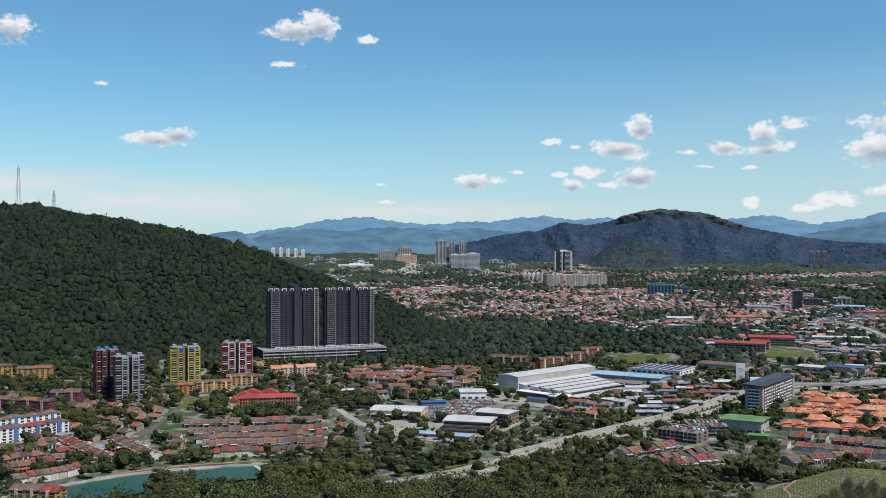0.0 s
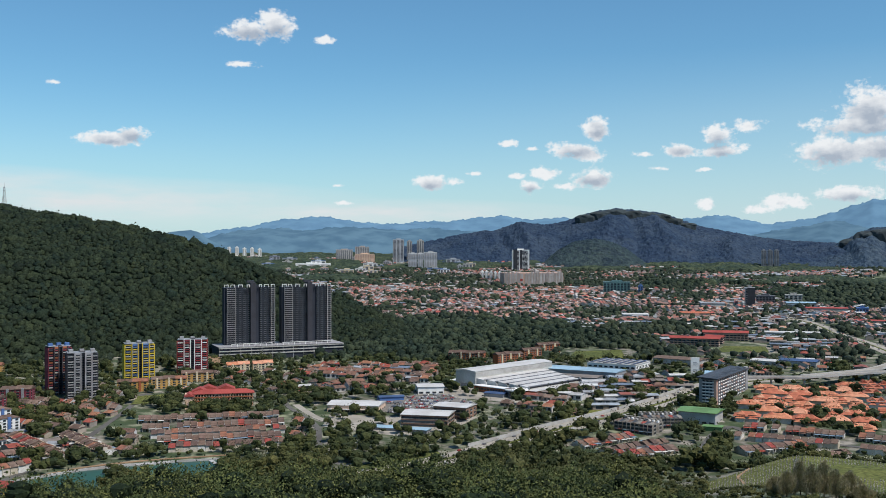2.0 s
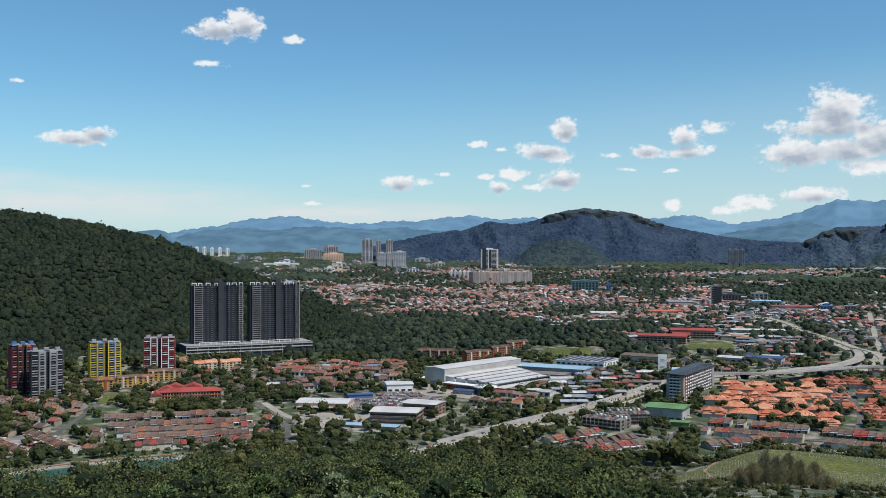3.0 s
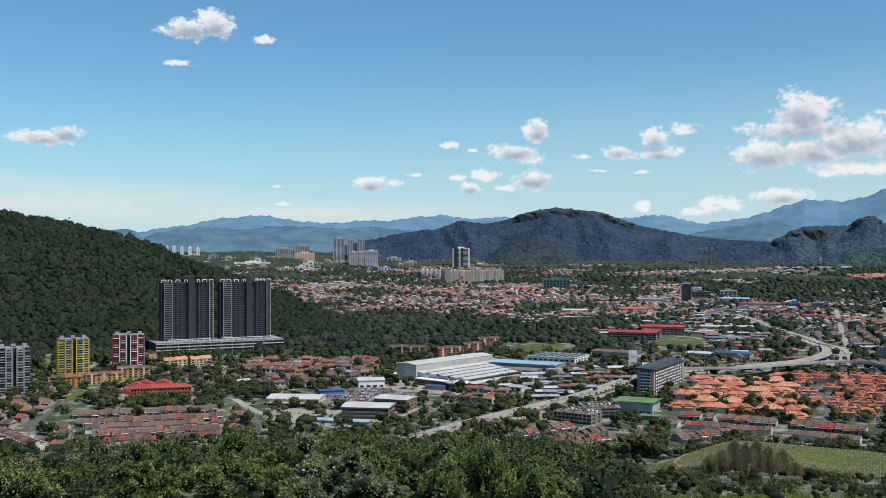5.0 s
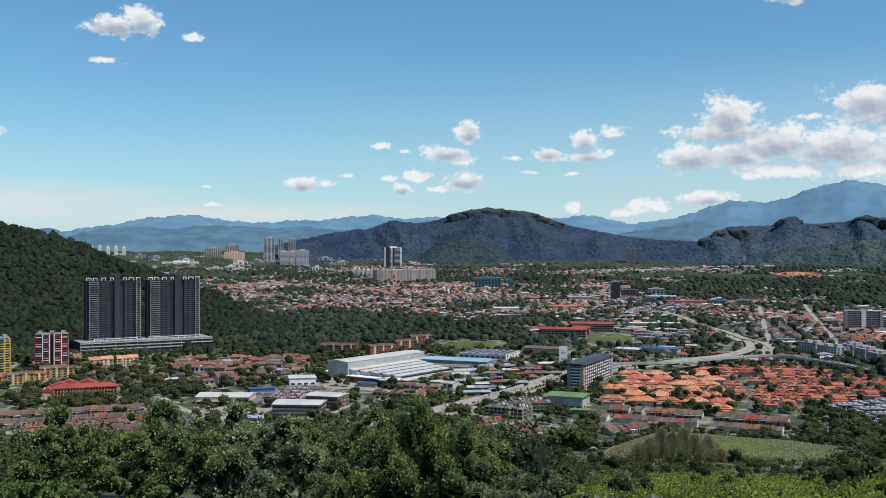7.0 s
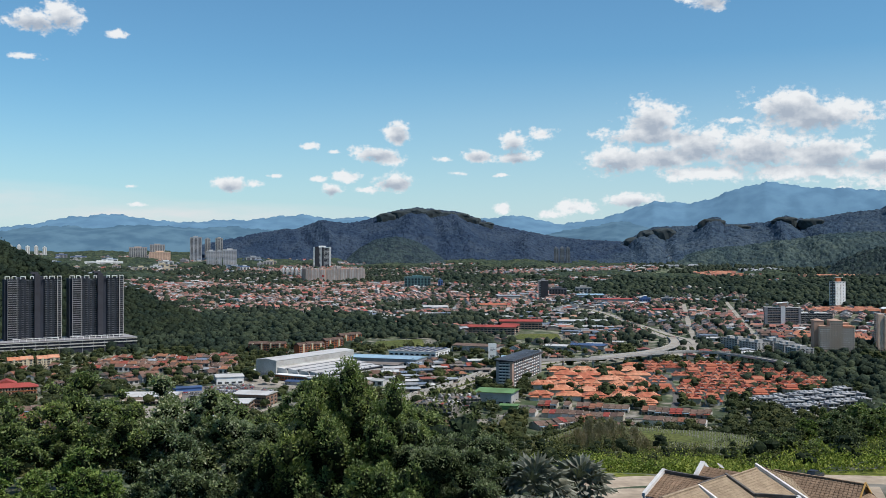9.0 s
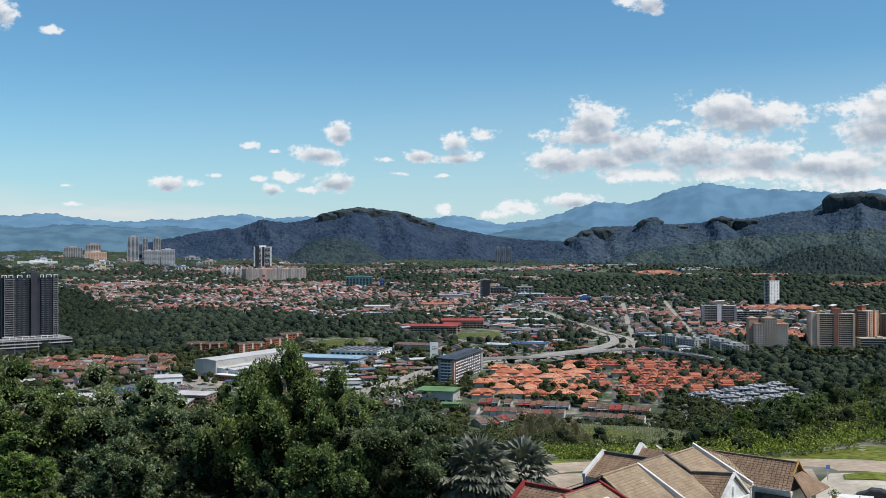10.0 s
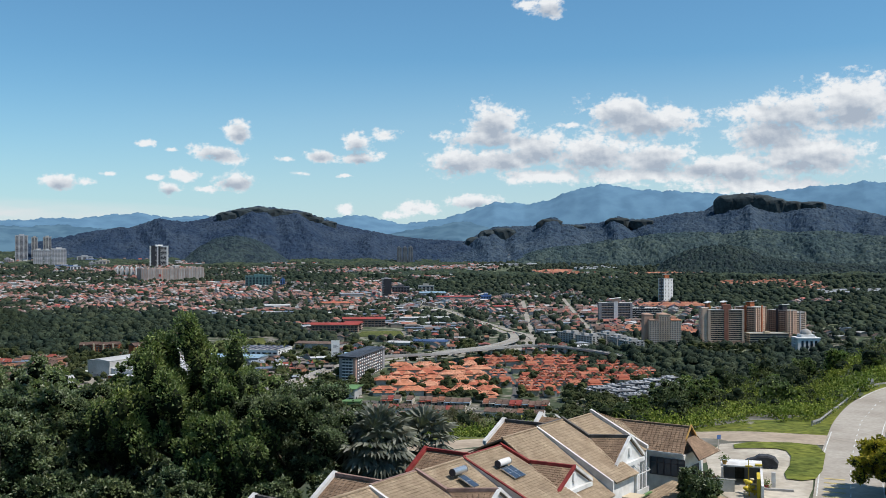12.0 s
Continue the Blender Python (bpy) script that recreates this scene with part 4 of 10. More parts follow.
def podium():
    m, L = footing(at(-10.25, 1497), at(-3.25, 1545), 62, 21)
    ob = empty("podium_car_park", m, "long concrete podium car park with pale parapet bands under the towers", "car park")
    boxes("wall", [(1, L * 0.42, 1.5, 60, -3, 29), (L * 0.42, L - 1, 1.5, 60, 9, 29)], M_NAVY, ob)
    for i in range(6):
        z = 4 + i * 4.6
        x0, x1 = 0, L * (0.36 if i < 2 else 0.42 if i < 3 else 0.8 if i < 4 else 1.0)
        boxes("parapet_band", [(x0, x1, 0, 1.4, z, z + 1.5)], M_PODBAND, ob)
    for i in range(12):
        boxes("column", [(i * L / 12 + 0.2, i * L / 12 + 0.8, 0.9, 1.5, -3 if i < 5 else 9, 29)], M_GREY, ob)
    boxes("deck", [(0, L, 0, 61, 29, 29.5)], M_GREY, ob)
    for i in range(18):
        x = L * (0.1 + 0.045 * i)
        boxes("pergola_post", [(x, x + 0.7, 3, 3.8, 29.5, 33.0)], M_WHITE, ob)
    boxes("pergola_beam", [(L * 0.1, L * 0.42, 2.6, 4.4, 33.0, 33.7), (L * 0.5, L * 0.9, 2.6, 4.4, 33.0, 33.7)], M_WHITE, ob)


podium()


def colour_block(label, p0, p1, storeys, wall, accent, stripe, roofcol):
    """A point block of flats: two wings with balconies in several colours and a stepped roof."""
    m, L = footing(p0, p1, 24)
    ob = empty("apartment_block", m, label, "apartment block", "painted point blocks")
    sh = 3.0
    H = storeys * sh
    for x0, x1, y0, mt, e in ((0, 0.24, 2.0, accent, 0), (0.24, 0.44, 0.0, wall, 1.5), (0.44, 0.58, 3.5, M_BLACKP, 3), (0.58, 0.8, 0.0, wall, 1.5), (0.8, 1.0, 2.0, accent, 0)):
        boxes("wing", [(x0 * L, x1 * L, y0, 24, -4, H + e)], mt, ob)
    for x in (0.24, 0.44, 0.58, 0.8):
        boxes("pier", [(x * L - 0.5, x * L + 0.5, -0.8, 2.0, -4, H + 2)], stripe, ob)
    for s in range(storeys):
        z = s * sh
        for a, b, y in ((0.03, 0.21, 2.0), (0.27, 0.41, 0.0), (0.61, 0.77, 0.0), (0.83, 0.97, 2.0)):
            boxes("balcony", [(a * L, b * L, y - 1.2, y, z, z + 1.05)], (accent, M_CONC, stripe, wall)[(s * 3 + int(a * 10)) % 4], ob)
    windows(ob, PANE_WIDE, L, 24, storeys, sh, 0, 0, 4, 1.0)
    V, T = tris_np("w", [(a * L, b * L, y - 0.05, y + 0.1, s * sh + 1.1, s * sh + 2.5) for s in range(storeys) for a, b, y in ((0.04, 0.2, 2.0), (0.28, 0.4, 0.0), (0.47, 0.55, 3.5), (0.62, 0.76, 0.0), (0.84, 0.96, 2.0))])
    tagged(link_mesh("balcony_glazing", mesh_np("balcony_glazing", V, T, [M_WINDOW]), [M_WINDOW], ob), kind="stuff")
    boxes("roof", [(0.02 * L, 0.98 * L, 2.5, 23.5, H + 1.5, H + 2.2)], M_GREYROOF, ob)
    for x in (0.15, 0.5, 0.85):
        boxes("water_tank", [(x * L - 2.5, x * L + 2.5, 8, 15, H + 2.2, H + 5.5)], roofcol, ob)


colour_block("brick-orange and maroon painted block of flats", at(-19.2, 1285), at(-18.0, 1290), 19, M_REDORANGE, M_MAROON, M_BLACKP, M_BLUE)
colour_block("charcoal and grey painted block of flats", at(-18.26, 1248), at(-16.66, 1252), 18, M_GREY, M_BLACKP, M_GREY, M_GREY)
colour_block("yellow and blue painted block of flats", at(-15.31, 1352), at(-13.69, 1357), 16, M_BLUE, M_YELLOW, M_YELLOW, M_GREY)
colour_block("maroon and white painted block of flats", at(-12.55, 1403), at(-10.87, 1401), 15, M_MAROON, M_RED, M_WHITE, M_GREY)


def walk_up(label, p0, p1, depth, storeys, wall, roof, bays, group, stripe=None, units=3, category="flats", sh=3.0, hip=False, front_doors=True):
    """Walk-up flats: pitched roof by sections, stair towers between, windows in every bay."""
    m, L = footing(p0, p1, depth)
    ob = empty("walk_up_flats", m, label, category, group)
    H = storeys * sh
    boxes("wall", [(0, L, 0, depth, -4, H)], wall, ob)
    for i in range(units):
        x0, x1 = L * i / units, L * (i + 1) / units
        z = H + (0.7 if i % 2 else 0.0)
        if z > H:
            boxes("upper_wall", [(x0, x1, 0.02, depth - 0.02, H, z)], wall, ob)
        (hip_roof if hip else gable_roof)("roof", x0 + 0.2, x1 - 0.2, 0, depth, z, depth * 0.22, roof, ob, 0.7)
        if stripe:
            boxes("stair_tower", [(x0 + (x1 - x0) * 0.42, x0 + (x1 - x0) * 0.58, -1.0, 0.5, -4, z + 1.2)], stripe, ob)
    windows(ob, PANE_WIDE, L, depth, storeys, sh, bays, 0, 2, 0.9)
    return ob


walk_up("maroon walk-up flats with grey-brown stepped roofs", at(-25.0, 1262), at(-21.62, 1205), 14, 5, M_MAROON, M_BROWNTILE, 12, "maroon walk-up flats", M_GREY, 5)
walk_up("maroon walk-up flats with grey-brown stepped roofs", at(-21.57, 1262), at(-20.09, 1250), 16, 5, M_MAROON, M_BROWNTILE, 6, "maroon walk-up flats", M_GREY, 2)
walk_up("white walk-up flats with blue trim and brown hipped roofs", at(-24.9, 1072), at(-20.6, 1106), 14, 5, M_WHITE, M_BROWNTILE, 14, "white walk-up flats", M_BLUE, 4, hip=True)
walk_up("white walk-up flats with blue trim and brown hipped roofs", at(-24.6, 1120), at(-21.0, 1150), 14, 5, M_WHITE, M_BROWNTILE, 12, "white walk-up flats", M_BLUE, 4, hip=True)
walk_up("ochre walk-up flats below the wooded hill", at(-23.2, 1447), at(-21.5, 1435), 14, 5, M_OCHRE, M_BROWNTILE, 6, "ochre walk-up flats", None, 2)
walk_up("ochre walk-up flats below the wooded hill", at(-24.6, 1460), at(-23.4, 1470), 14, 5, M_OCHRE, M_BROWNTILE, 5, "ochre walk-up flats", None, 2)
walk_up("weathered ochre flats at the lake's end", at(-23.6, 862), at(-21.3, 838), 16, 4, M_OCHRE, M_BROWNTILE, 6, "ochre walk-up flats", M_CREAM, 3)
walk_up("orange walk-up flats with pale gables", at(-15.7, 1290), at(-14.1, 1285), 15, 4, M_OCHRE, M_BROWNTILE, 6, "orange walk-up flats", M_REDORANGE, 2)
walk_up("orange walk-up flats with pale gables", at(-13.9, 1300), at(-12.0, 1300), 14, 4, M_OCHRE, M_BROWNTILE, 7, "orange walk-up flats", M_CREAM, 3)
walk_up("orange walk-up flats with pale gables", at(-12.3, 1340), at(-10.6, 1335), 14, 4, M_OCHRE, M_BROWNTILE, 6, "orange walk-up flats", M_CREAM, 3)
walk_up("cream flats with orange roofs under the podium", at(-9.8, 1392), at(-8.55, 1396), 16, 4, M_CREAM, M_ORANGE, 5, "cream flats", M_CREAM, 2)
walk_up("cream flats with orange roofs under the podium", at(-8.35, 1398), at(-7.25, 1402), 16, 4, M_CREAM, M_ORANGE, 5, "cream flats", M_CREAM, 2)
for a0, r0, a1, r1, u in ((2.75, 1468, 4.75, 1452, 4), (5.6, 1440, 7.05, 1462, 3), (7.1, 1485, 8.1, 1500, 2), (7.95, 1540, 9.15, 1556, 2)):
    walk_up("brown-brick walk-up flats with yellow end walls", at(a0, r0), at(a1, r1), 15, 5, M_REDORANGE, M_NEARROOF, u * 3, "brown walk-up flats", M_CREAM, u)


def red_school():
    m, L = footing(at(-12.1, 1172), at(-8.35, 1172), 34)
    ob = empty("school_block", m, "four-storey school block with red metal roofs and tan columns", "school")
    boxes("wall", [(0, L, 4, 18, -3, 16), (L * 0.1, L * 0.32, 18, 34, -3, 16), (0, L * 0.12, -4, 4, -3, 14)], M_TAN, ob)
    for s in range(4):
        boxes("corridor", [(0.14 * L, L, 2.4, 4.1, s * 4 + 3.2, s * 4 + 4.3)], M_REDORANGE, ob)
    for i in range(22):
        x = L * (0.14 + 0.86 * i / 21.5)
        boxes("column", [(x, x + 0.6, 2.5, 3.1, -3, 16)], M_TAN, ob)
    windows(ob, PANE_BIG, L, 18, 4, 4.0, 0, 2, 2, 1.0)
    V, T = tris_np("d", [(L * (0.15 + 0.85 * i / 20), L * (0.15 + 0.85 * (i + 0.7) / 20), 3.95, 4.1, s * 4 + 0.6, s * 4 + 2.8) for s in range(4) for i in range(20)])
    tagged(link_mesh("classroom_glazing", mesh_np("classroom_glazing", V, T, [M_WINDOW]), [M_WINDOW], ob), kind="stuff")
    hip_roof("roof", 0.12 * L, L, 3, 19, 16, 4.0, M_REDROOF, ob, 1.5)
    gable_roof("roof", L * 0.1, L * 0.32, 19, 34, 16.2, 4.5, M_REDROOF, ob, 1.2, "y")
    gable_roof("roof", 0, L * 0.12, -4, 16, 14.2, 3.5, M_REDROOF, ob, 1.2, "y")
    m2, L2 = footing(at(-11.3, 1215), at(-9.4, 1215), 18)
    ob2 = empty("school_hall", m2, "long school hall with a bright red pitched roof", "school")
    boxes("wall", [(0, L2, 0, 18, -3, 13)], M_TAN, ob2)
    windows(ob2, PANE_BIG, L2, 18, 3, 4.2, 7, 2, 2)
    gable_roof("roof", 0, L2 * 0.49, 0, 18, 13, 4.5, M_REDROOF, ob2, 1.2, "y")
    gable_roof("roof", L2 * 0.51, L2, 0, 18, 13, 4.5, M_REDROOF, ob2, 1.2, "y")


red_school()


M_FACTORY = surface("weathered_white_cladding", (0.55, 0.54, 0.5), 0.7, 0.8, 0.06, 0.2)


def factory():
    """The big white works: a tall hall, five saw-tooth sheds and a curved office front."""
    p0, p1 = at(2.52, 1288), at(7.0, 1203)
    m, L = footing(p0, p1, 175)
    ob = empty("factory", m, "large white factory with a tall hall and saw-tooth sheds", "factory")
    w, z1 = 0.26 * L, 26
    boxes("tall_hall", [(0.1 * L, 0.1 * L + w, 8, 168, -4, 25)], M_FACTORY, ob)
    gable_roof("hall_roof", 0.1 * L, 0.1 * L + w, 8, 168, 25, 1.8, M_METALROOF, ob, 0.6, "y")
    boxes("hall_band", [(0.1 * L + w, 0.1 * L + w + 0.25, 8, 168, 18.5, 23.5)], M_CONC, ob, "pale band along the tall hall's eaves")
    boxes("hall_lean_to", [(-0.06 * L, 0.1 * L, 14, 120, -4, 9.5)], M_WHITE, ob)
    boxes("loading_door", [(0.17 * L, 0.26 * L, 7.8, 8.1, 0, 9)], M_GREY, ob)
    boxes("loading_door", [(-0.03 * L, 0.0, 13.8, 14.1, 0, 5)], M_BLUE, ob)
    boxes("canopy", [(-0.06 * L, 0.1 * L, 8, 14, 5.2, 5.8)], M_NAVYROOF, ob)
    x = 0.1 * L + w
    n = 5
    ws = (0.98 * L - x) / n
    for i in range(n):
        a, b = x + i * ws, x + (i + 1) * ws
        y0 = 10 + i * 2
        bm = bmesh.new()
        zz = 15.5 - i * 0.9
        P = [(a + 0.2, -4), (a + 0.2, zz + 1.2), (b - 1.4, zz - 0.2), (b - 1.4, zz - 2.2), (b - 0.2, zz - 2.2), (b - 0.2, -4)]
        lo = [bm.verts.new((px, y0, pz)) for px, pz in P]
        hi = [bm.verts.new((px, 150 - i * 6, pz)) for px, pz in P]
        bm.faces.new(lo)
        bm.faces.new(hi[::-1])
        for k in range(6):
            bm.faces.new((lo[k], hi[k], hi[(k + 1) % 6], lo[(k + 1) % 6]))
        bmesh.ops.recalc_face_normals(bm, faces=bm.faces[:])
        part("saw_tooth_shed", bm, M_METALROOF, ob)
        # Dark strip laid on the roof for the shade below each step.
        boxes("gutter", [(b - 4.4, b - 0.25, y0 + 0.5, 149 - i * 6, zz - 0.1, zz + 0.35)], M_GREYD, ob)
        boxes("clerestory", [(b - 1.35, b - 1.1, y0 + 1, 148 - i * 6, zz - 2.1, zz - 0.4)], M_DARK, ob)
        for k in range(9):
            boxes("roof_vent", [(a + ws * 0.45, a + ws * 0.6, 20 + k * 14, 23 + k * 14, zz - 0.8, zz + 0.5)], M_METALROOF, ob)
    # office front
    boxes("office_wall", [(0.42 * L, 0.86 * L, -3, 9, -4, 9.5)], M_REDORANGE, ob)
    boxes("office_roof", [(0.41 * L, 0.87 * L, -4, 10, 9.5, 10.2)], M_WHITE, ob)
    V, T = tris_np("g", [(0.44 * L + i * 4.6, 0.44 * L + i * 4.6 + 3.6, -3.15, -2.9, z, z + 2.4) for i in range(12) for z in (1.0, 5.2)])
    tagged(link_mesh("office_glazing", mesh_np("office_glazing", V, T, [M_WINDOW]), [M_WINDOW], ob), kind="stuff")
    bm = bmesh.new()
    bmesh.ops.create_cone(bm, cap_ends=True, segments=24, radius1=13, radius2=13, depth=12, matrix=Matrix.Translation((0.9 * L, 5, 3)))
    part("round_office", bm, M_TINT, ob)
    bm = bmesh.new()
    bmesh.ops.create_cone(bm, cap_ends=True, segments=24, radius1=14.5, radius2=14.5, depth=1.2, matrix=Matrix.Translation((0.9 * L, 5, 9.6)))
    part("round_roof", bm, M_WHITE, ob)
    boxes("side_office", [(0.96 * L, 1.06 * L, 14, 90, -4, 8)], M_REDORANGE, ob)
    boxes("side_office_roof", [(0.95 * L, 1.07 * L, 13, 91, 8, 8.6)], M_METALROOF, ob)
    V, T = tris_np("g", [(1.06 * L - 0.1, 1.06 * L + 0.15, 17 + i * 6, 17 + i * 6 + 4, z, z + 2.0) for i in range(12) for z in (0.8, 4.5)])
    tagged(link_mesh("side_glazing", mesh_np("side_glazing", V, T, [M_WINDOW]), [M_WINDOW], ob), kind="stuff")


factory()


def shed(label, p0, p1, depth, h, rise, wall, roof, along="x", category="warehouse", panes=0, z=None, over=1.0, storeys=1):
    m, L = footing(p0, p1, depth, z)
    ob = empty("warehouse" if category == "warehouse" else category, m, label, category)
    boxes("wall", [(0, L, 0, depth, -4, h)], wall, ob)
    gable_roof("roof", 0, L, 0, depth, h, rise, roof, ob, over, along)
    if panes:
        windows(ob, PANE_BIG, L, depth, storeys, 4.0, panes, max(1, panes // 2), max(1, panes // 2))
    return ob


shed("white-roofed warehouse with tan walls by the car yard", at(-4.19, 1134), at(-1.3, 1119), 38, 8.5, 2.5, M_TAN, M_METALROOF, panes=9)
boxes("lean_to", [(3, 50, -4, 0, 4.2, 4.6)], M_METALROOF, bpy.data.objects["warehouse"])
shed("brown office works with a white metal roof", at(0.03, 1058), at(2.7, 1046), 36, 13, 2.0, M_BROWNWALL, M_METALROOF, panes=10, storeys=3, along="x")
shed("brown office works with a navy and white roof", at(1.9, 1098), at(3.75, 1082), 30, 14, 1.8, M_BROWNWALL, M_METALROOF, panes=7, storeys=3)
shed("long pale blue-roofed parking shed", at(-1.92, 1044), at(1.5, 1020), 14, 4.2, 1.0, M_GREY, M_BLUEROOF, panes=0)
shed("white flat-roofed workshop beside the car yard", at(1.0, 1228), at(2.5, 1232), 30, 9, 1.5, M_WHITE, M_METALROOF, panes=4)
shed("long pale blue-roofed industrial shed", at(7.4, 1392), at(12.3, 1342), 40, 9, 2.5, M_GREY, M_BLUEROOF, panes=12)
shed("low pale-roofed shed behind the works", at(7.3, 1340), at(11.2, 1310), 30, 7, 1.5, M_GREY, M_SHEDROOF)
shed("navy-roofed shop beside the works", at(-1.2, 1185), at(0.2, 1192), 14, 5, 1.2, M_BLUE, M_NAVYROOF)
shed("navy-roofed shop beside the works", at(4.8, 1215), at(5.9, 1205), 16, 5, 1.2, M_GREY, M_NAVYROOF)


def solar_works():
    m, L = footing(at(10.7, 1418), at(13.4, 1392), 60)
    ob = empty("solar_roofed_factory", m, "factory roof striped with blue solar panels", "factory")
    boxes("wall", [(0, L, 0, 60, -4, 11)], M_WHITE, ob)
    boxes("roof", [(-0.6, L + 0.6, -0.6, 60.6, 11, 11.6)], M_METALROOF, ob)
    for i in range(7):
        bm = bmesh.new()
        vs = box(bm, 2 + i * L / 7, 2 + (i + 0.62) * L / 7, 2, 58, 11.9, 12.2)
        for v in vs:
            v.co.z += (v.co.x - 2 - i * L / 7) * 0.18
        part("solar_panel", bm, M_NAVYROOF, ob)
    windows(ob, PANE_BIG, L, 60, 2, 5.0, 9, 5, 5)


solar_works()


def nine_storey():
    m, W = footing(at(16.9, 1190), at(17.79, 1184), 126, 12)
    ob = empty("office_block", m, "nine-storey grey and white office block with a dark overhanging roof", "office block")
    D, sh, n = 124, 3.65, 9
    H = n * sh
    boxes("wall", [(0, W, 0, D, -4, H)], M_GREY, ob)
    boxes("corner_pier", [(-0.4, 3, -0.4, 3, -4, H + 0.5)], M_GREY, ob)
    boxes("corner_pier", [(W - 2.5, W + 0.6, -0.5, 4, -4, H + 0.5)], M_PINK, ob)
    boxes("corner_pier", [(W - 2.5, W + 0.8, D - 9, D, -4, H + 4)], M_GREY, ob)
    for s in range(n):
        z = s * sh
        boxes("end_band", [(3, W - 2.6, -0.5, 0, z + 0.2, z + 1.3)], M_WHITE, ob)
        for k in range(13):
            y = 6 + k * 8.2
            boxes("balcony", [(W, W + 1.2, y, y + 5.8, z + 0.2, z + 1.35)], M_WHITE if (k * 3 + s) % 5 else M_PINK, ob)
            o = new("window", PANE_BIG)
            o.parent, o.location, o.rotation_euler = ob, (W, y + 2.9, z + 1.35), (0, 0, math.pi / 2)
        for k in range(3):
            o = new("window", PANE_WIDE)
            o.parent, o.location = ob, (5 + k * 4.2, 0, z + 1.4)
    for k in range(14):
        boxes("party_wall", [(W, W + 1.6, 4.4 + k * 8.2, 5.0 + k * 8.2, -4, H - 2)], M_GREY, ob)
    bm = bmesh.new()
    vs = box(bm, -2.5, W + 2.5, -2.5, D + 2.5, H + 1.0, H + 2.2)
    for v in vs:
        v.co.z += (W - v.co.x) * 0.05
    part("roof", bm, M_DARKROOF, ob)
    boxes("attic", [(1, W - 1, 1, D - 1, H, H + 1.0)], M_DARK, ob)
    for k in range(14):
        boxes("roof_rib", [(0, W, 6 + k * 8.2, 6.6 + k * 8.2, H + 2.6, H + 3.0)], M_GREYROOF, ob)


nine_storey()
shed("green-roofed market hall with pale walls", at(15.75, 1098), at(17.75, 1088), 34, 13, 2.2, M_CONC, M_GREENROOF, panes=5, over=2.0)


M_GRIME = surface("grimy_render", (0.26, 0.24, 0.21), 0.9, 1.0, 0.12, 0.35)


def shop_row(label, p0, p1, depth, n, h, wall, group):
    """A row of shops: party walls, canopies, cluttered flat roofs with tanks."""
    m, L = footing(p0, p1, depth)
    ob = empty("shop_row", m, label, "shops", group)
    rng = random.Random(int(L * 7) + n)
    boxes("wall", [(0, L, 0, depth, -4, h)], wall, ob)
    windows(ob, PANE_BIG, L, depth, 3, h / 3.0, n, 2, 2, 0.8)
    for i in range(n):
        x0, x1 = L * i / n, L * (i + 1) / n
        boxes("party_wall", [(x0 - 0.15, x0 + 0.15, -0.8, depth + 0.3, -4, h + 1.0)], M_GRIME, ob)
        boxes("canopy", [(x0 + 0.2, x1 - 0.2, -1.6, 0, 3.4, 3.7)], (M_SHEDROOF, M_REDROOF, M_BLUEROOF, M_GREYROOF)[i % 4], ob)
        gable_roof("roof", x0 + 0.2, x1 - 0.2, depth * 0.1, depth * 0.55, h, 1.4, (M_BROWNTILE, M_DARKROOF, M_GRIME)[i % 3], ob, 0.1)
        boxes("water_tank", [(x0 + 1.2, x0 + 3.0, depth * 0.65, depth * 0.8, h, h + 1.2 + rng.random())], (M_DARK, M_WHITE, M_CONC)[rng.randrange(3)], ob)
        boxes("roof_hut", [(x0 + 0.5, x1 - 1.0, depth * 0.82, depth * 0.97, h, h + 2.0 + rng.random())], wall, ob)


shop_row("grimy three-storey shop row with cluttered roofs", at(12.2, 1050), at(14.3, 1030), 26, 9, 11, M_GRIME, "shop rows")
shop_row("grimy three-storey shop row with cluttered roofs", at(13.9, 1062), at(16.0, 1072), 30, 9, 11, M_GRIME, "shop rows")
shed("teal-roofed stall beside the market hall", at(17.1, 1062), at(18.1, 1060), 12, 5, 1.2, M_GREENROOF, M_GREENROOF)
shed("long brown-roofed depot beside the road", at(14.35, 1478), at(16.9, 1452), 38, 10, 2.0, M_CONC, M_BROWNTILE, panes=10)
shed("blue-roofed hall behind the office block", at(17.2, 1330), at(18.9, 1330), 36, 12, 3.0, M_CONC, M_BLUEROOF, panes=5)
shed("navy-roofed hall by the flyover", at(21.1, 1490), at(23.0, 1480), 30, 9, 2.0, M_CONC, M_NAVYROOF, panes=6)
shed("low pale-roofed depot by the junction", at(19.6, 1500), at(21.0, 1490), 30, 6, 1.2, M_CONC, M_METALROOF, panes=4)


shed("long white-roofed market hall among the houses", at(12.7, 2030), at(14.1, 2034), 30, 7, 2.0, M_CONC, M_METALROOF)
shed("long orange-brown roofed hall among the houses", at(15.86, 2050), at(17.45, 2056), 34, 9, 2.5, M_TAN, M_ORANGE, panes=8)
shed("pale grey depot beyond the houses", at(17.0, 2224), at(18.26, 2230), 40, 11, 1.5, M_CONC, M_GREYROOF, panes=8)
shed("long white-roofed depot by the highway", at(20.4, 1800), at(23.2, 1810), 26, 7, 1.5, M_CONC, M_METALROOF, panes=10)
shed("long red-roofed hall by the highway", at(22.5, 2190), at(24.6, 2200), 26, 8, 2.0, M_CONC, M_REDROOF)
shed("long red-roofed terrace by the straight street", at(24.9, 2010), at(26.9, 2010), 20, 6, 2.0, M_CONC, M_REDROOF)
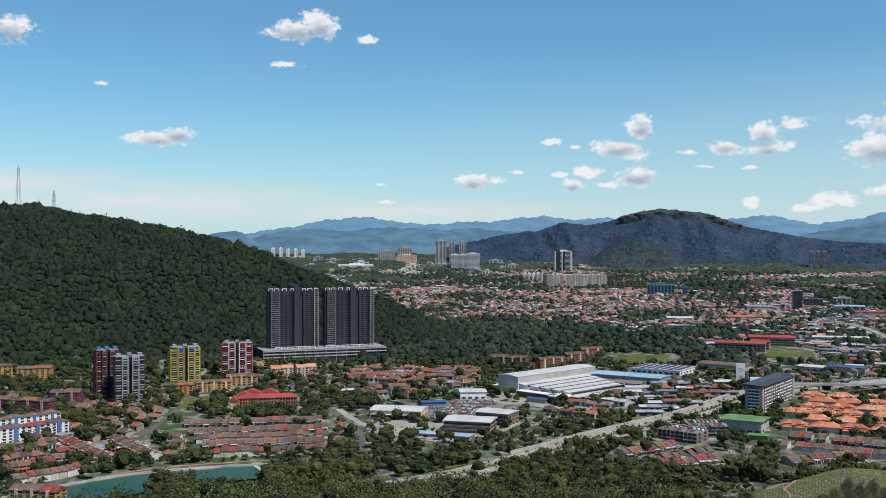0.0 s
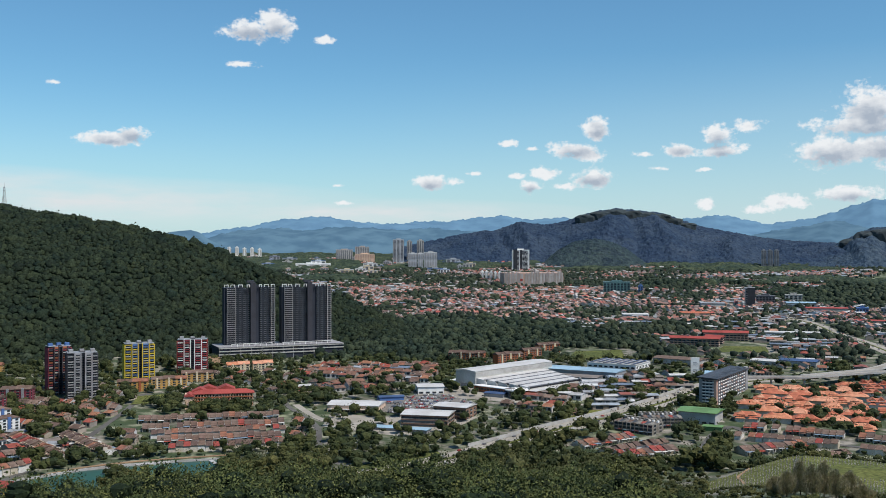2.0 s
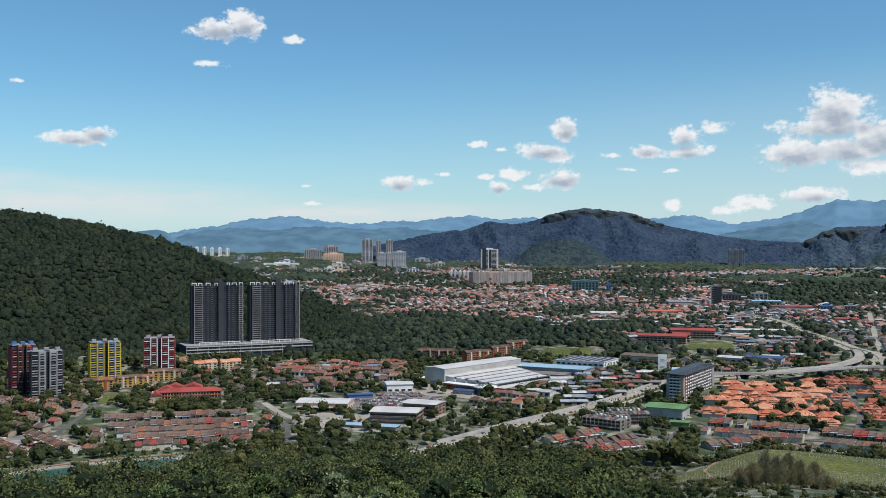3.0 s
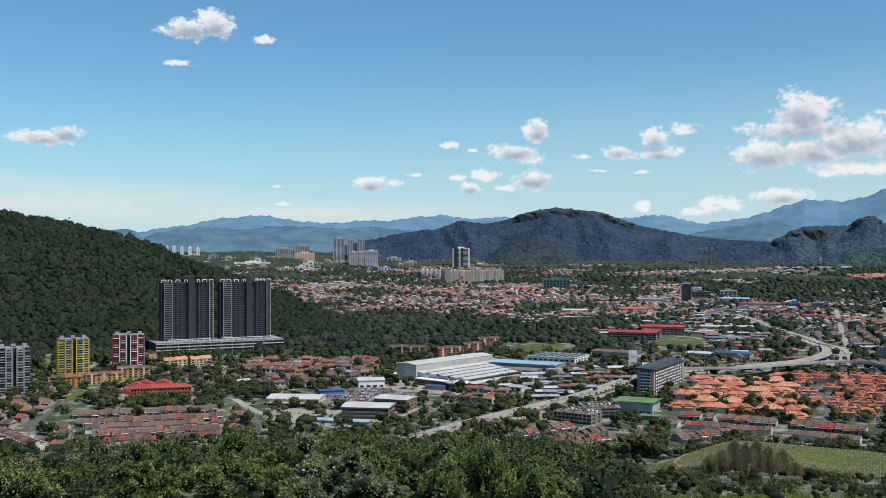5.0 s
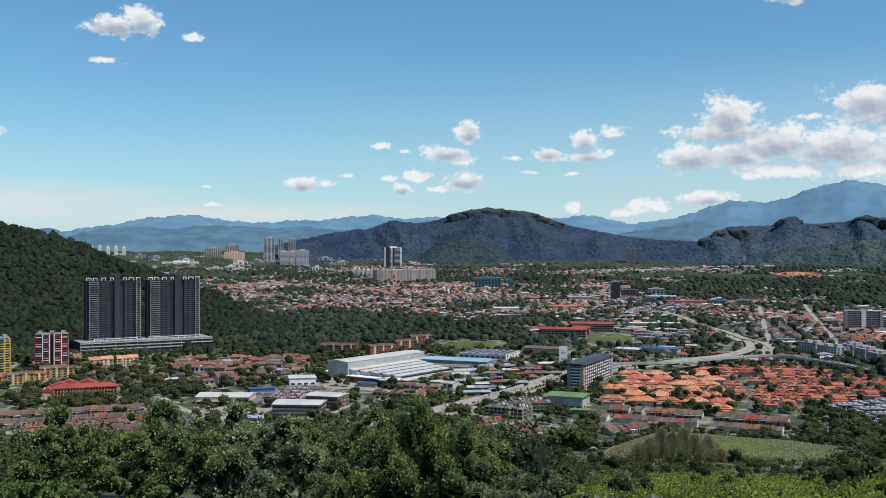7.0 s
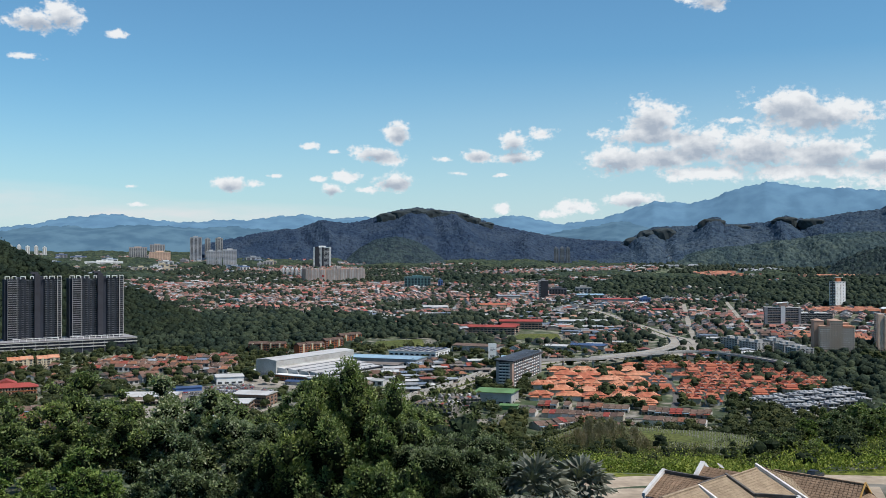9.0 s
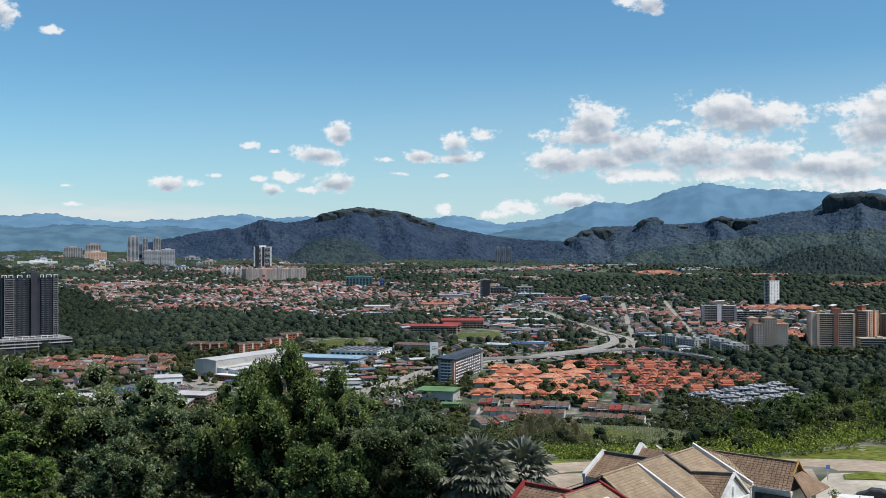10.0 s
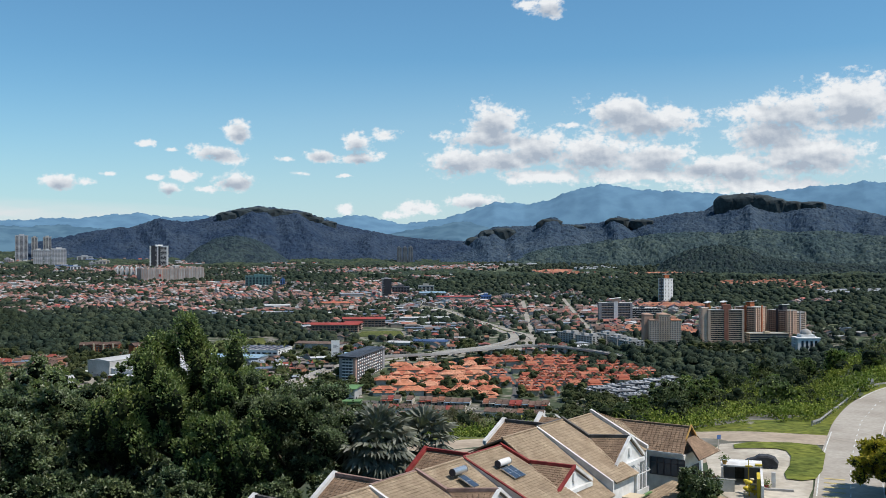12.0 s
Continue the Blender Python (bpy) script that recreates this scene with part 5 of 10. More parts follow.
shed("pale blue-roofed hall on the plain", at(21.5, 2290), at(23.0, 2300), 30, 8, 2.0, M_CONC, M_BLUEROOF)
NOBUILD.append((*at(19.1, 1650), radians(-19.1), 50, 68))
NOBUILD.append((*at(11.4, 1560), radians(-11.4), 58, 46))


def billboard():
    m, L = footing(at(16.42, 1385), at(16.9, 1385), 3)
    ob = empty("billboard", m, "tall white roadside billboard with faded print", "billboard")
    boxes("panel", [(0, 11.5, 0, 1.2, 2, 25)], M_WHITE, ob)
    for i, (z, w) in enumerate(((18, 5), (16, 7), (14.5, 4), (8, 6), (6.5, 5))):
        boxes("print_bar", [(3, 3 + w, -0.06, 0, z, z + 0.9)], M_GREY, ob)
    boxes("leg", [(1.5, 2.4, 0.1, 1.1, -3, 2)], M_CONC, ob)
    boxes("leg", [(9, 9.9, 0.1, 1.1, -3, 2)], M_CONC, ob)


billboard()


def long_school(p0, p1, h):
    m, L = footing(p0, p1, 16)
    ob = empty("school_block", m, "long school block with a bright red pitched roof", "school", "red-roofed school")
    boxes("wall", [(0, L, 1.5, 16, -4, h)], M_PINK, ob)
    n = int(h // 3.7)
    for s in range(n):
        boxes("corridor", [(0, L, 0, 1.6, s * 3.7 + 2.9, s * 3.7 + 4.0)], M_PINK, ob)
    windows(ob, PANE_BIG, L, 16, n, 3.7, 12, 2, 2)
    gable_roof("roof", 0, L, 0, 16, h, 3.2, M_REDROOF, ob, 1.5)


long_school(at(15.28, 1665), at(17.95, 1655), 13)
long_school(at(17.1, 1728), at(19.5, 1728), 14)
long_school(at(17.2, 1690), at(18.1, 1684), 12)

# ---- flats to the right of the road ----


M_FLESH = surface("flesh_render", (0.46, 0.3, 0.22), 0.8, 1.0, 0.1, 0.18)
M_PALEBAND = surface("pale_grey_render", (0.56, 0.43, 0.33), 0.8, 1.0, 0.1, 0.18)
M_COREBRICK = surface("brown_red_render", (0.3, 0.13, 0.09), 0.8, 1.0, 0.1, 0.18)
M_TAUPE = [surface("taupe_panel", c, 0.8, 0.6, 0.08, 0.15) for c in ((0.35, 0.32, 0.3), (0.42, 0.39, 0.37), (0.3, 0.27, 0.255))]
# Pale render with distance haze put into its grey; nearer terraces share it.
M_HAZEGREY = surface("haze_grey_render", (0.42, 0.43, 0.45), 0.8, 0.8, 0.1, 0.15)


def apartment_slab(label, p0, p1, depth, storeys, wall, accent, front, side, group, head=None, z=None, sh=3.05):
    """A tall slab of flats: pale walls with accent piers, a coloured lift head with a tilted roof."""
    m, L = footing(p0, p1, depth, z)
    ob = empty("apartment_slab", m, label, "apartment block", group)
    H = storeys * sh
    boxes("wall", [(0, L, 0, depth, -6, H)], wall, ob)
    boxes("plinth", [(-0.8, L + 0.8, -0.8, depth + 0.8, -6, 5)], M_FLESH, ob)
    for a, b in ((0.0, 0.06), (0.45, 0.56), (0.94, 1.0)):
        boxes("pier", [(a * L - 0.2, b * L + 0.2, -1.0, 0.0, 5, H + (3 if a == 0.45 else 0.6))], accent if a == 0.45 else wall, ob)
    boxes("roof", [(-0.6, L + 0.6, -0.6, depth + 0.6, H, H + 0.8)], M_CONC, ob)
    if head:
        boxes("lift_head", [(0.4 * L, 0.62 * L, depth * 0.3, depth * 0.8, H + 0.8, H + 8)], head, ob)
        bm = bmesh.new()
        for v in box(bm, 0.34 * L, 0.68 * L, depth * 0.15, depth * 0.95, H + 8, H + 8.8):
            v.co.z += (v.co.x / L - 0.5) * 6
        part("tilted_roof", bm, M_WHITE, ob)
    for s in range(2, storeys):
        for a, b in ((0.07, 0.44), (0.57, 0.93)):
            boxes("floor_band", [(a * L, b * L, -0.35, 0.0, s * sh - 0.25, s * sh + 0.55)], M_PALEBAND if s % 2 else wall, ob)
    V, T = tris_np("w", [(L * (0.08 + u * 0.36 + o), L * (0.08 + u * 0.36 + o) + 2.2, -0.12, 0.05, s * sh + 0.7, s * sh + 2.3) for s in range(1, storeys) for o in (0, 0.5) for u in [i / front for i in range(front)]])
    tagged(link_mesh("glazing", mesh_np("glazing", V, T, [M_WINDOW]), [M_WINDOW], ob), kind="stuff")
    V, T = tris_np("w", [(x, x + 0.15, depth * (i + 0.3) / side, depth * (i + 0.3) / side + 1.5, s * sh + 1.0, s * sh + 2.1) for s in range(1, storeys) for x in (-0.1, L - 0.05) for i in range(side)])
    tagged(link_mesh("side_glazing", mesh_np("side_glazing", V, T, [M_WINDOW]), [M_WINDOW], ob), kind="stuff")
    return ob


G = "tan apartment towers"
apartment_slab("pale apartment slab with a brick-red core and flesh-coloured ends", at(37.75, 1548), at(39.66, 1560), 16, 17, M_PALEBAND, M_COREBRICK, 8, 4, G)
boxes("end_wall", [(-8.2, 0, 0.5, 15, -6, 55)], M_TAN, bpy.data.objects["apartment_slab"])
boxes("lift_core", [(22.6, 34.4, 2, 12, 52.6, 60)], M_COREBRICK, bpy.data.objects["apartment_slab"], "brick-red lift core")
apartment_slab("tan apartment tower with an orange lift head", at(37.5, 1606), at(38.2, 1612), 26, 16, M_TAN, M_OCHRE, 4, 6, G, M_REDORANGE)
apartment_slab("tan apartment tower with a white tilted roof", at(38.35, 1618), at(39.05, 1624), 26, 16, M_TAN, M_REDORANGE, 4, 6, G, M_REDORANGE)
apartment_slab("tan apartment tower with an orange lift head", at(39.15, 1640), at(40.3, 1622), 26, 16, M_TAN, M_REDORANGE, 5, 6, G, M_REDORANGE)
apartment_slab("flesh-coloured apartment tower with a blank side", at(40.35, 1624), at(40.8, 1650), 24, 16, M_FLESH, M_REDORANGE, 2, 6, G)
apartment_slab("flesh-coloured apartment tower with a dark core", at(40.9, 1662), at(41.9, 1640), 24, 14, M_FLESH, M_BLACKP, 4, 6, G, M_BLACKP)
apartment_slab("tan apartment tower beside the dark core", at(41.92, 1640), at(42.2, 1646), 24, 14, M_TAN, M_TAN, 2, 6, G)
apartment_slab("grey apartment slab with stacked side balconies", at(42.25, 1668), at(42.85, 1700), 24, 12, M_PALEBAND, M_GREY, 5, 8, G)
flat_block("podium_car_park", "low cream podium with a curved drum beside the towers", "car park", at(39.95, 1572), at(42.0, 1590), 26, 4, 3.6, M_CREAM, M_CONC, 12, 3, 3, PANE_BIG)


def stepped_hotel():
    m, L = footing(at(34.55, 1526), at(36.29, 1537), 22)
    ob = empty("stepped_apartment_block", m, "pale gridded apartment block with salmon roofs and a stepped top", "apartment block")
    sh = 3.05
    boxes("wall", [(0, L, 0, 22, -5, 12 * sh), (0.3 * L, 0.66 * L, -0.6, 20, -5, 15.2 * sh)], M_PALEBAND, ob)
    boxes("rear_wing", [(-0.12 * L, 0.16 * L, 9, 30, -5, 15 * sh), (0.7 * L, 0.93 * L, 16, 32, -5, 14 * sh)], M_FLESH, ob)
    boxes("roof", [(0, 0.29 * L, -0.4, 22.4, 12 * sh, 12 * sh + 2.2)], M_FLESH, ob)
    boxes("roof", [(0.67 * L, L + 0.3, -0.4, 22.4, 12 * sh, 12 * sh + 2.2)], M_ORANGE, ob)
    hip_roof("roof", 0.3 * L, 0.66 * L, -0.6, 20, 15.2 * sh, 2.8, M_FLESH, ob, 0.6)
    hip_roof("roof", -0.12 * L, 0.16 * L, 9, 30, 15 * sh, 2.4, M_FLESH, ob, 0.5)
    for s in range(14):
        for i in range(13):
            tall = 0.3 < (i + 0.5) / 13 < 0.66
            if s < 12 or tall:
                o = new("window", PANE)
                o.parent, o.location = ob, (L * (i + 0.5) / 13, -0.6 if tall else 0, s * sh + 0.9)
    for s in range(1, 13):
        boxes("floor_band", [(0, 0.3 * L, -0.3, 0, s * sh - 0.2, s * sh + 0.3), (0.66 * L, L, -0.3, 0, s * sh - 0.2, s * sh + 0.3)], M_WHITE, ob)
    boxes("base_band", [(-0.5, L + 0.5, -1.4, 0, -5, 2.5)], M_FLESH, ob)


stepped_hotel()
apartment_slab("grey-white slab of flats with red roof huts", at(31.75, 1815), at(33.6, 1822), 20, 11, M_GREY, M_WHITE, 8, 3, "grey slabs", M_PINK)
flat_block("office_block", "teal-glazed office block with a white stepped roof", "office block", at(33.3, 1838), at(35.2, 1858), 30, 6, 3.6, M_TINT, M_WHITE, 12, 4, 4, PANE_BIG, bands=M_WHITE)
apartment_slab("slim white tower of flats with an orange-capped core", at(35.06, 2172), at(35.366, 2160), 25.5, 17, M_WHITE, M_GREYD, 3, 3, "slim tower", M_REDORANGE)
for a0, r0, a1, r1 in ((29.4, 1560, 30.3, 1530), (30.4, 1528, 31.35, 1498)):
    flat_block("walk_up_flats", "grey-white five-storey walk-up flats", "flats", at(a0, r0), at(a1, r1), 22, 5, 3.1, M_CONC, M_GREYROOF, 6, 3, 3, PANE_WIDE, "grey walk-up flats", huts=2)
for a0, r0, a1, r1 in ((31.5, 1555, 32.15, 1520), (32.2, 1515, 32.75, 1485), (32.8, 1480, 33.35, 1450)):
    flat_block("walk_up_flats", "grey-white five-storey walk-up flats", "flats", at(a0, r0), at(a1, r1), 26, 5, 3.1, M_CONC, M_GREYROOF, 5, 4, 4, PANE_WIDE, "grey walk-up flats", huts=2)


def domed_hall():
    m, L = footing(at(42.45, 1490), at(43.6, 1500), 28)
    ob = empty("domed_building", m, "white civic building with a dome and tall dark windows", "civic building")
    boxes("wall", [(0, L, 0, 28, -5, 21)], M_WHITE, ob)
    boxes("upper_wall", [(L * 0.2, L * 0.8, 4, 24, 21, 25)], M_WHITE, ob)
    boxes("cornice", [(-1, L + 1, -1, 29, 20, 21.2)], M_WHITE, ob)
    for i in range(4):
        boxes("tall_window", [(L * (0.16 + 0.2 * i), L * (0.16 + 0.2 * i) + 3.2, -0.15, 0.1, 2, 17)], M_TINT, ob)
    windows(ob, PANE_TALL, L, 28, 5, 3.8, 0, 5, 5)
    bm = bmesh.new()
    bmesh.ops.create_uvsphere(bm, u_segments=20, v_segments=12, radius=8, matrix=Matrix.Translation((L / 2, 14, 25)))
    part("dome", bm, M_CONC, ob)


domed_hall()

# ---- far blocks ----
M_TEAL = surface("teal_cladding", (0.1, 0.2, 0.2), 0.4, 0.6, 0.1, 0.2, spec=0.6)


def far_block(label, az0, r0, az1, depth, h, wall, glass, cols, group="", top=None, z=None, bands=True, category="tower block"):
    m, L = footing(at(az0, r0), at(az1, r0), depth, z)
    ob = empty("far_tower", m, label, category, group)
    boxes("wall", [(0, L, 0, depth, -6, h)], wall, ob)
    for i in range(cols):
        a, b = L * (i + 0.2) / cols, L * (i + 0.8) / cols
        boxes("window_strip", [(a, b, -0.3, 0.2, 3, h - 2)], glass, ob)
    boxes("side_strip", [(L - 0.2, L + 0.3, depth * 0.35, depth * 0.65, 3, h - 2)], glass, ob)
    if bands:
        rows = [(0, L, -0.6, 0.0, z, z + 0.8) for z in np.arange(4, h - 3, 4.0)]
        V, T = tris_np("b", rows)
        tagged(link_mesh("floor_banding", mesh_np("floor_banding", V, T, [wall]), [wall], ob), kind="stuff")
    boxes("roof", [(-0.5, L + 0.5, -0.5, depth + 0.5, h, h + 1.2)], top or wall, ob)
    boxes("roof_hut", [(L * 0.3, L * 0.7, depth * 0.3, depth * 0.7, h + 1.2, h + 5)], wall, ob)
    return ob


far_block("dark glass office tower with a pale lit edge", 19.3, 2270, 19.85, 22, 41, M_GREY, M_TINT, 2)
boxes("dark_face", [(6, 22.5, -0.8, -0.2, 1, 41.5)], M_DARK, bpy.data.objects["far_tower"])
far_block("slate-blue offices below the glass tower", 19.9, 2330, 20.9, 24, 18, M_GREYD, M_WINDOW, 6, category="office block")
far_block("pale concrete block with open floors", 21.4, 2360, 22.3, 24, 18, M_CONC, M_WINDOW, 4, category="office block")
far_block("blue glass offices among the trees", 25.0, 2150, 25.6, 22, 14, M_BLUE, M_TINT, 4, category="office block")
far_block("grey-blue villa block among the trees", 26.2, 2160, 26.8, 22, 14, M_GREY, M_TINT, 4, category="office block")
far_block("tall dark tower with white side walls", 6.4, 3290, 7.4, 34, 70, M_WHITE, M_DARK, 2, "city towers")
boxes("dark_face", [(5, 18, -1.2, -0.5, 2, 72), (27, 34, -1.2, -0.5, 2, 70)], M_DARK, bpy.data.objects["far_tower.005"])


def shopping_mall():
    m, L = footing(at(5.94, 2740), at(9.34, 2770), 70)
    ob = empty("shopping_mall", m, "huge grey-pink mall with pleated blank walls", "shopping mall")
    rng = random.Random(5)
    boxes("wall", [(0, L, 2, 70, -5, 36), (0, L * 0.34, -4, 2, -5, 36)], M_PINK, ob)
    for i in range(40):
        x = L * i / 40
        h = 36 + rng.uniform(-3, 4)
        boxes("pleat", [(x, x + L / 52, -4.8 if i < 13 else 0.8, 2, 0, h)], M_TAUPE[rng.randrange(3)], ob)
    boxes("sign_panel", [(L * 0.27, L * 0.31, -5.2, -4.9, 14, 20)], M_RED, ob)
    boxes("roof_plant", [(L * 0.55, L * 0.62, 20, 40, 36, 42)], M_CONC, ob)
    boxes("podium", [(-5, L + 5, -8, 0, -5, 5)], M_CONC, ob)


shopping_mall()
for i in range(5):
    far_block("row of white flats beside the mall", 4.62 + i * 0.25, 2940 - i * 8, 4.8 + i * 0.25, 20, 24, M_WHITE, M_CONC, 2, "white flats", bands=False, category="flats")
far_block("green-glazed office block beyond the houses", 11.6, 2540, 13.1, 36, 28, M_TEAL, M_TINT, 8, category="office block")
far_block("small sky-blue glass kiosk tower", 13.55, 2560, 13.8, 12, 18, M_BLUE, M_TINT, 2)
for a0, a1 in ((0.45, 0.95), (1.0, 1.3), (1.35, 2.1)):
    far_block("pale apartment tower of the distant estate", a0, 3400, a1, 26, 52 if a0 != 1.35 else 56, M_HAZEGREY, M_GREY, 5 if a0 != 1.0 else 2, "pale estate towers", M_WHITE)
far_block("tall grey tower of the distant estate", -0.45, 3720, 0.19, 30, 86, M_HAZEGREY, M_GREYD, 3, "city towers")
far_block("tall grey-blue tower of the distant estate", 0.36, 3780, 0.66, 24, 78, M_CONC, M_GREYD, 2, "city towers")
far_block("tall grey-blue tower of the distant estate", 0.94, 3780, 1.34, 24, 80, M_CONC, M_GREYD, 3, "city towers")
far_block("grey slab of flats on the plain", -3.7, 3757, -2.75, 26, 46, M_CONC, M_GREYD, 8, "plain slabs", M_PINK)
far_block("tan slab of flats on the plain", -2.63, 3720, -1.5, 26, 32, M_TAN, M_PINK, 8, "plain slabs")
far_block("grey slab of flats on the plain", -2.6, 3900, -1.8, 26, 50, M_CONC, M_GREYD, 6, "plain slabs", M_PINK)
for i in range(3):
    far_block("grey-blue apartment tower below the mountain", 20.18 + 0.33 * i, 3560, 20.44 + 0.33 * i, 26, 55, M_GREY, M_GREYD, 2, "mountain-foot towers")
far_block("slim tower beside the terraced lawn", 26.5, 3520, 26.75, 14, 28, M_GREY, M_WHITE, 1)
for i in range(6):
    far_block("white block on the distant plain", -10.2 + i * 0.42, 4100 + (i * 37) % 90, -10.0 + i * 0.42, 20, 22 + (i * 13) % 14, M_WHITE, M_CONC, 2, "distant white blocks", bands=False)
rng = random.Random(77)
for i in range(34):
    a, q = rng.uniform(-8.6, 4.2), rng.uniform(3080, 4000)
    far_block("low pale commercial block on the distant plain", a, q, a + rng.uniform(0.25, 0.9), rng.uniform(16, 34), rng.uniform(8, 17), rng.choice((M_HAZEGREY, M_GREY, M_CREAM, M_CONC, M_WHITE)), M_GREYD, 3, "blocks of the distant plain", rng.choice((M_BLUE, M_CONC, M_HAZEGREY, M_PINK)), bands=False)
far_block("long white depot on the plain", -6.0, 3480, -4.0, 60, 12, M_WHITE, M_CONC, 3, category="depot", bands=False)
# ---- roads ----
ROADS = []


def ribbon(name, pts, width, material, label, lift=0.25, thick=0.5, follow=True, kind="structure", parent=None, sub=10):
    """A road of even width along a smooth line of bearings and distances."""
    P = [Vector((*at(a, r), 0)) for a, r, *_ in pts]
    Z = [p[2] if len(p) > 2 else None for p in pts]
    line, zs = [], []
    for i in range(len(P) - 1):
        p0, p1, p2, p3 = P[max(i - 1, 0)], P[i], P[i + 1], P[min(i + 2, len(P) - 1)]
        for k in range(sub):
            t = k / sub
            line.append(0.5 * ((2 * p1) + (p2 - p0) * t + (2 * p0 - 5 * p1 + 4 * p2 - p3) * t * t + (3 * p1 - p0 - 3 * p2 + p3) * t ** 3))
            zs.append(None if Z[i] is None else Z[i] * (1 - t) + Z[i + 1] * t)
    line.append(P[-1])
    zs.append(Z[-1])
    bm = bmesh.new()
    prev = None
    for i, p in enumerate(line):
        d = (line[min(i + 1, len(line) - 1)] - line[max(i - 1, 0)]).normalized()
        s = Vector((d.y, -d.x, 0)) * width / 2
        z = (gz(p.x, p.y) if zs[i] is None else zs[i]) + lift
        a, b = p - s, p + s
        row = [bm.verts.new((a.x, a.y, z)), bm.verts.new((b.x, b.y, z)), bm.verts.new((b.x, b.y, z - thick)), bm.verts.new((a.x, a.y, z - thick))]
        if prev:
            for k in range(4):
                bm.faces.new((prev[k], prev[(k + 1) % 4], row[(k + 1) % 4], row[k]))
        prev = row
    bmesh.ops.recalc_face_normals(bm, faces=bm.faces[:])
    ROADS.append(([(p.x, p.y) for p in line], width / 2))
    ob = part(name, bm, material, parent)
    if parent is None:
        tagged(ob, label, "road", kind=kind)
    return ob


def offset_line(pts, off):
    out = []
    P = [Vector(at(a, r)) for a, r, *_ in pts]
    for i, p in enumerate(P):
        d = (P[min(i + 1, len(P) - 1)] - P[max(i - 1, 0)]).normalized()
        q = p + Vector((d.y, -d.x)) * off
        z = pts[i][2:] if len(pts[i]) > 2 else ()
        out.append((math.degrees(math.atan2(q.x, q.y)), q.length, *z))
    return out


HW = [(-5, 835), (-2, 865), (0.2, 888), (2.6, 922), (4.6, 955), (6.6, 992), (8.9, 1043), (12.7, 1130), (14.9, 1199), (16.9, 1285), (19.0, 1345), (21.5, 1390), (24.0, 1430)]
UPTOWN = [(26.74, 1645), (25.95, 1712), (25.0, 1780), (23.95, 1856), (23.1, 1960), (21.8, 2060), (20.2, 2130), (18.6, 2230)]
ribbon("highway", offset_line(HW, 9), 13, M_ROADPALE, "pale dual carriageway through the town", 0.4)
ribbon("highway", offset_line(HW, -9), 13, M_ROADPALE, "pale dual carriageway through the town", 0.4)
ribbon("median", HW, 3.5, M_GRASS, "grassed median strip with low shrubs", 0.5)
ribbon("retaining_wall", offset_line(HW[4:11], -17), 0.8, M_CONC, "pale concrete wall along the highway", 3.5, 5)
ribbon("highway", offset_line(UPTOWN, 8), 12, M_ROADPALE, "pale dual carriageway curving up into the town", 0.5)
ribbon("highway", offset_line(UPTOWN, -8), 12, M_ROADPALE, "pale dual carriageway curving up into the town", 0.5)
ribbon("median", UPTOWN, 2.5, M_GRASS, "grassed median strip with low shrubs", 0.6)
FLY = [(17.9, 1290, 32.5), (19.2, 1306, 34.5), (20.7, 1316, 35), (22.4, 1325, 35.5), (24.2, 1355, 37), (25.6, 1379, 38), (27.6, 1408, 39.5), (29.3, 1405, 39), (31.45, 1370, 37), (33, 1345, 33)]
BEND = [(22.4, 1333, 35.5), (24.3, 1378, 36.8), (25.6, 1420, 37), (26.5, 1480, 37.2), (26.9, 1530, 37.4), (26.95, 1590, 37.8), (26.74, 1652, 38.2)]
fly = empty("flyover", Matrix.Identity(4), "pale concrete flyover curving over the highway", "flyover")
ribbon("deck", FLY, 11, M_ROADPALE, "", 0.0, 1.6, parent=fly)
ribbon("parapet", offset_line(FLY, 5.4), 0.5, M_CONC, "", 1.1, 2.4, parent=fly)
ribbon("parapet", offset_line(FLY, -5.4), 0.5, M_CONC, "", 1.1, 2.4, parent=fly)
ribbon("deck", BEND, 14, M_ROADPALE, "", 0.0, 1.6, parent=fly)
ribbon("parapet", offset_line(BEND, 6.8), 0.5, M_CONC, "", 1.1, 2.4, parent=fly)
ribbon("parapet", offset_line(BEND, -6.8), 0.5, M_CONC, "", 1.1, 2.4, parent=fly)
for a, r, z in FLY[1:-1] + BEND[1:-2]:
    x, y = at(a, r)
    boxes("pier", [(x - 1, x + 1, y - 1, y + 1, gz(x, y) - 2, z - 1.5)], M_CONC, fly)
RAMP = [(26.6, 1668, 39.5), (27.4, 1638, 37.5), (28.0, 1573, 34), (27.85, 1516, 31.2), (27.1, 1485, 29.6), (25.6, 1450, 28), (24.2, 1432, 27)]
ribbon("slip_road", RAMP, 8, M_ROADPALE, "pale slip road beside the flyover", 0.6, 1.5)
ribbon("street", [(28.0, 1640), (27.78, 1752), (27.63, 1889), (27.48, 2075), (27.4, 2180)], 9, M_ROADPALE, "straight pale street between the houses", 0.8)
ribbon("street", [(31.5, 1610), (31.24, 1688), (30.53, 1896), (29.89, 2144), (29.7, 2240)], 8, M_ROADPALE, "straight pale street between the houses", 0.8)
ribbon("street", [(-22, 905), (-18.6, 985), (-16.6, 1090), (-15.2, 1180), (-14.3, 1270)], 6.5, M_ASPHALT, "grey street past the terraces", 0.3)
ribbon("street", [(-14.3, 1270), (-12.5, 1232), (-7.5, 1222), (-6.2, 1150), (-4.8, 1060), (-4.6, 960), (-3.4, 905)], 6.5, M_ASPHALT, "grey street past the school", 0.3)
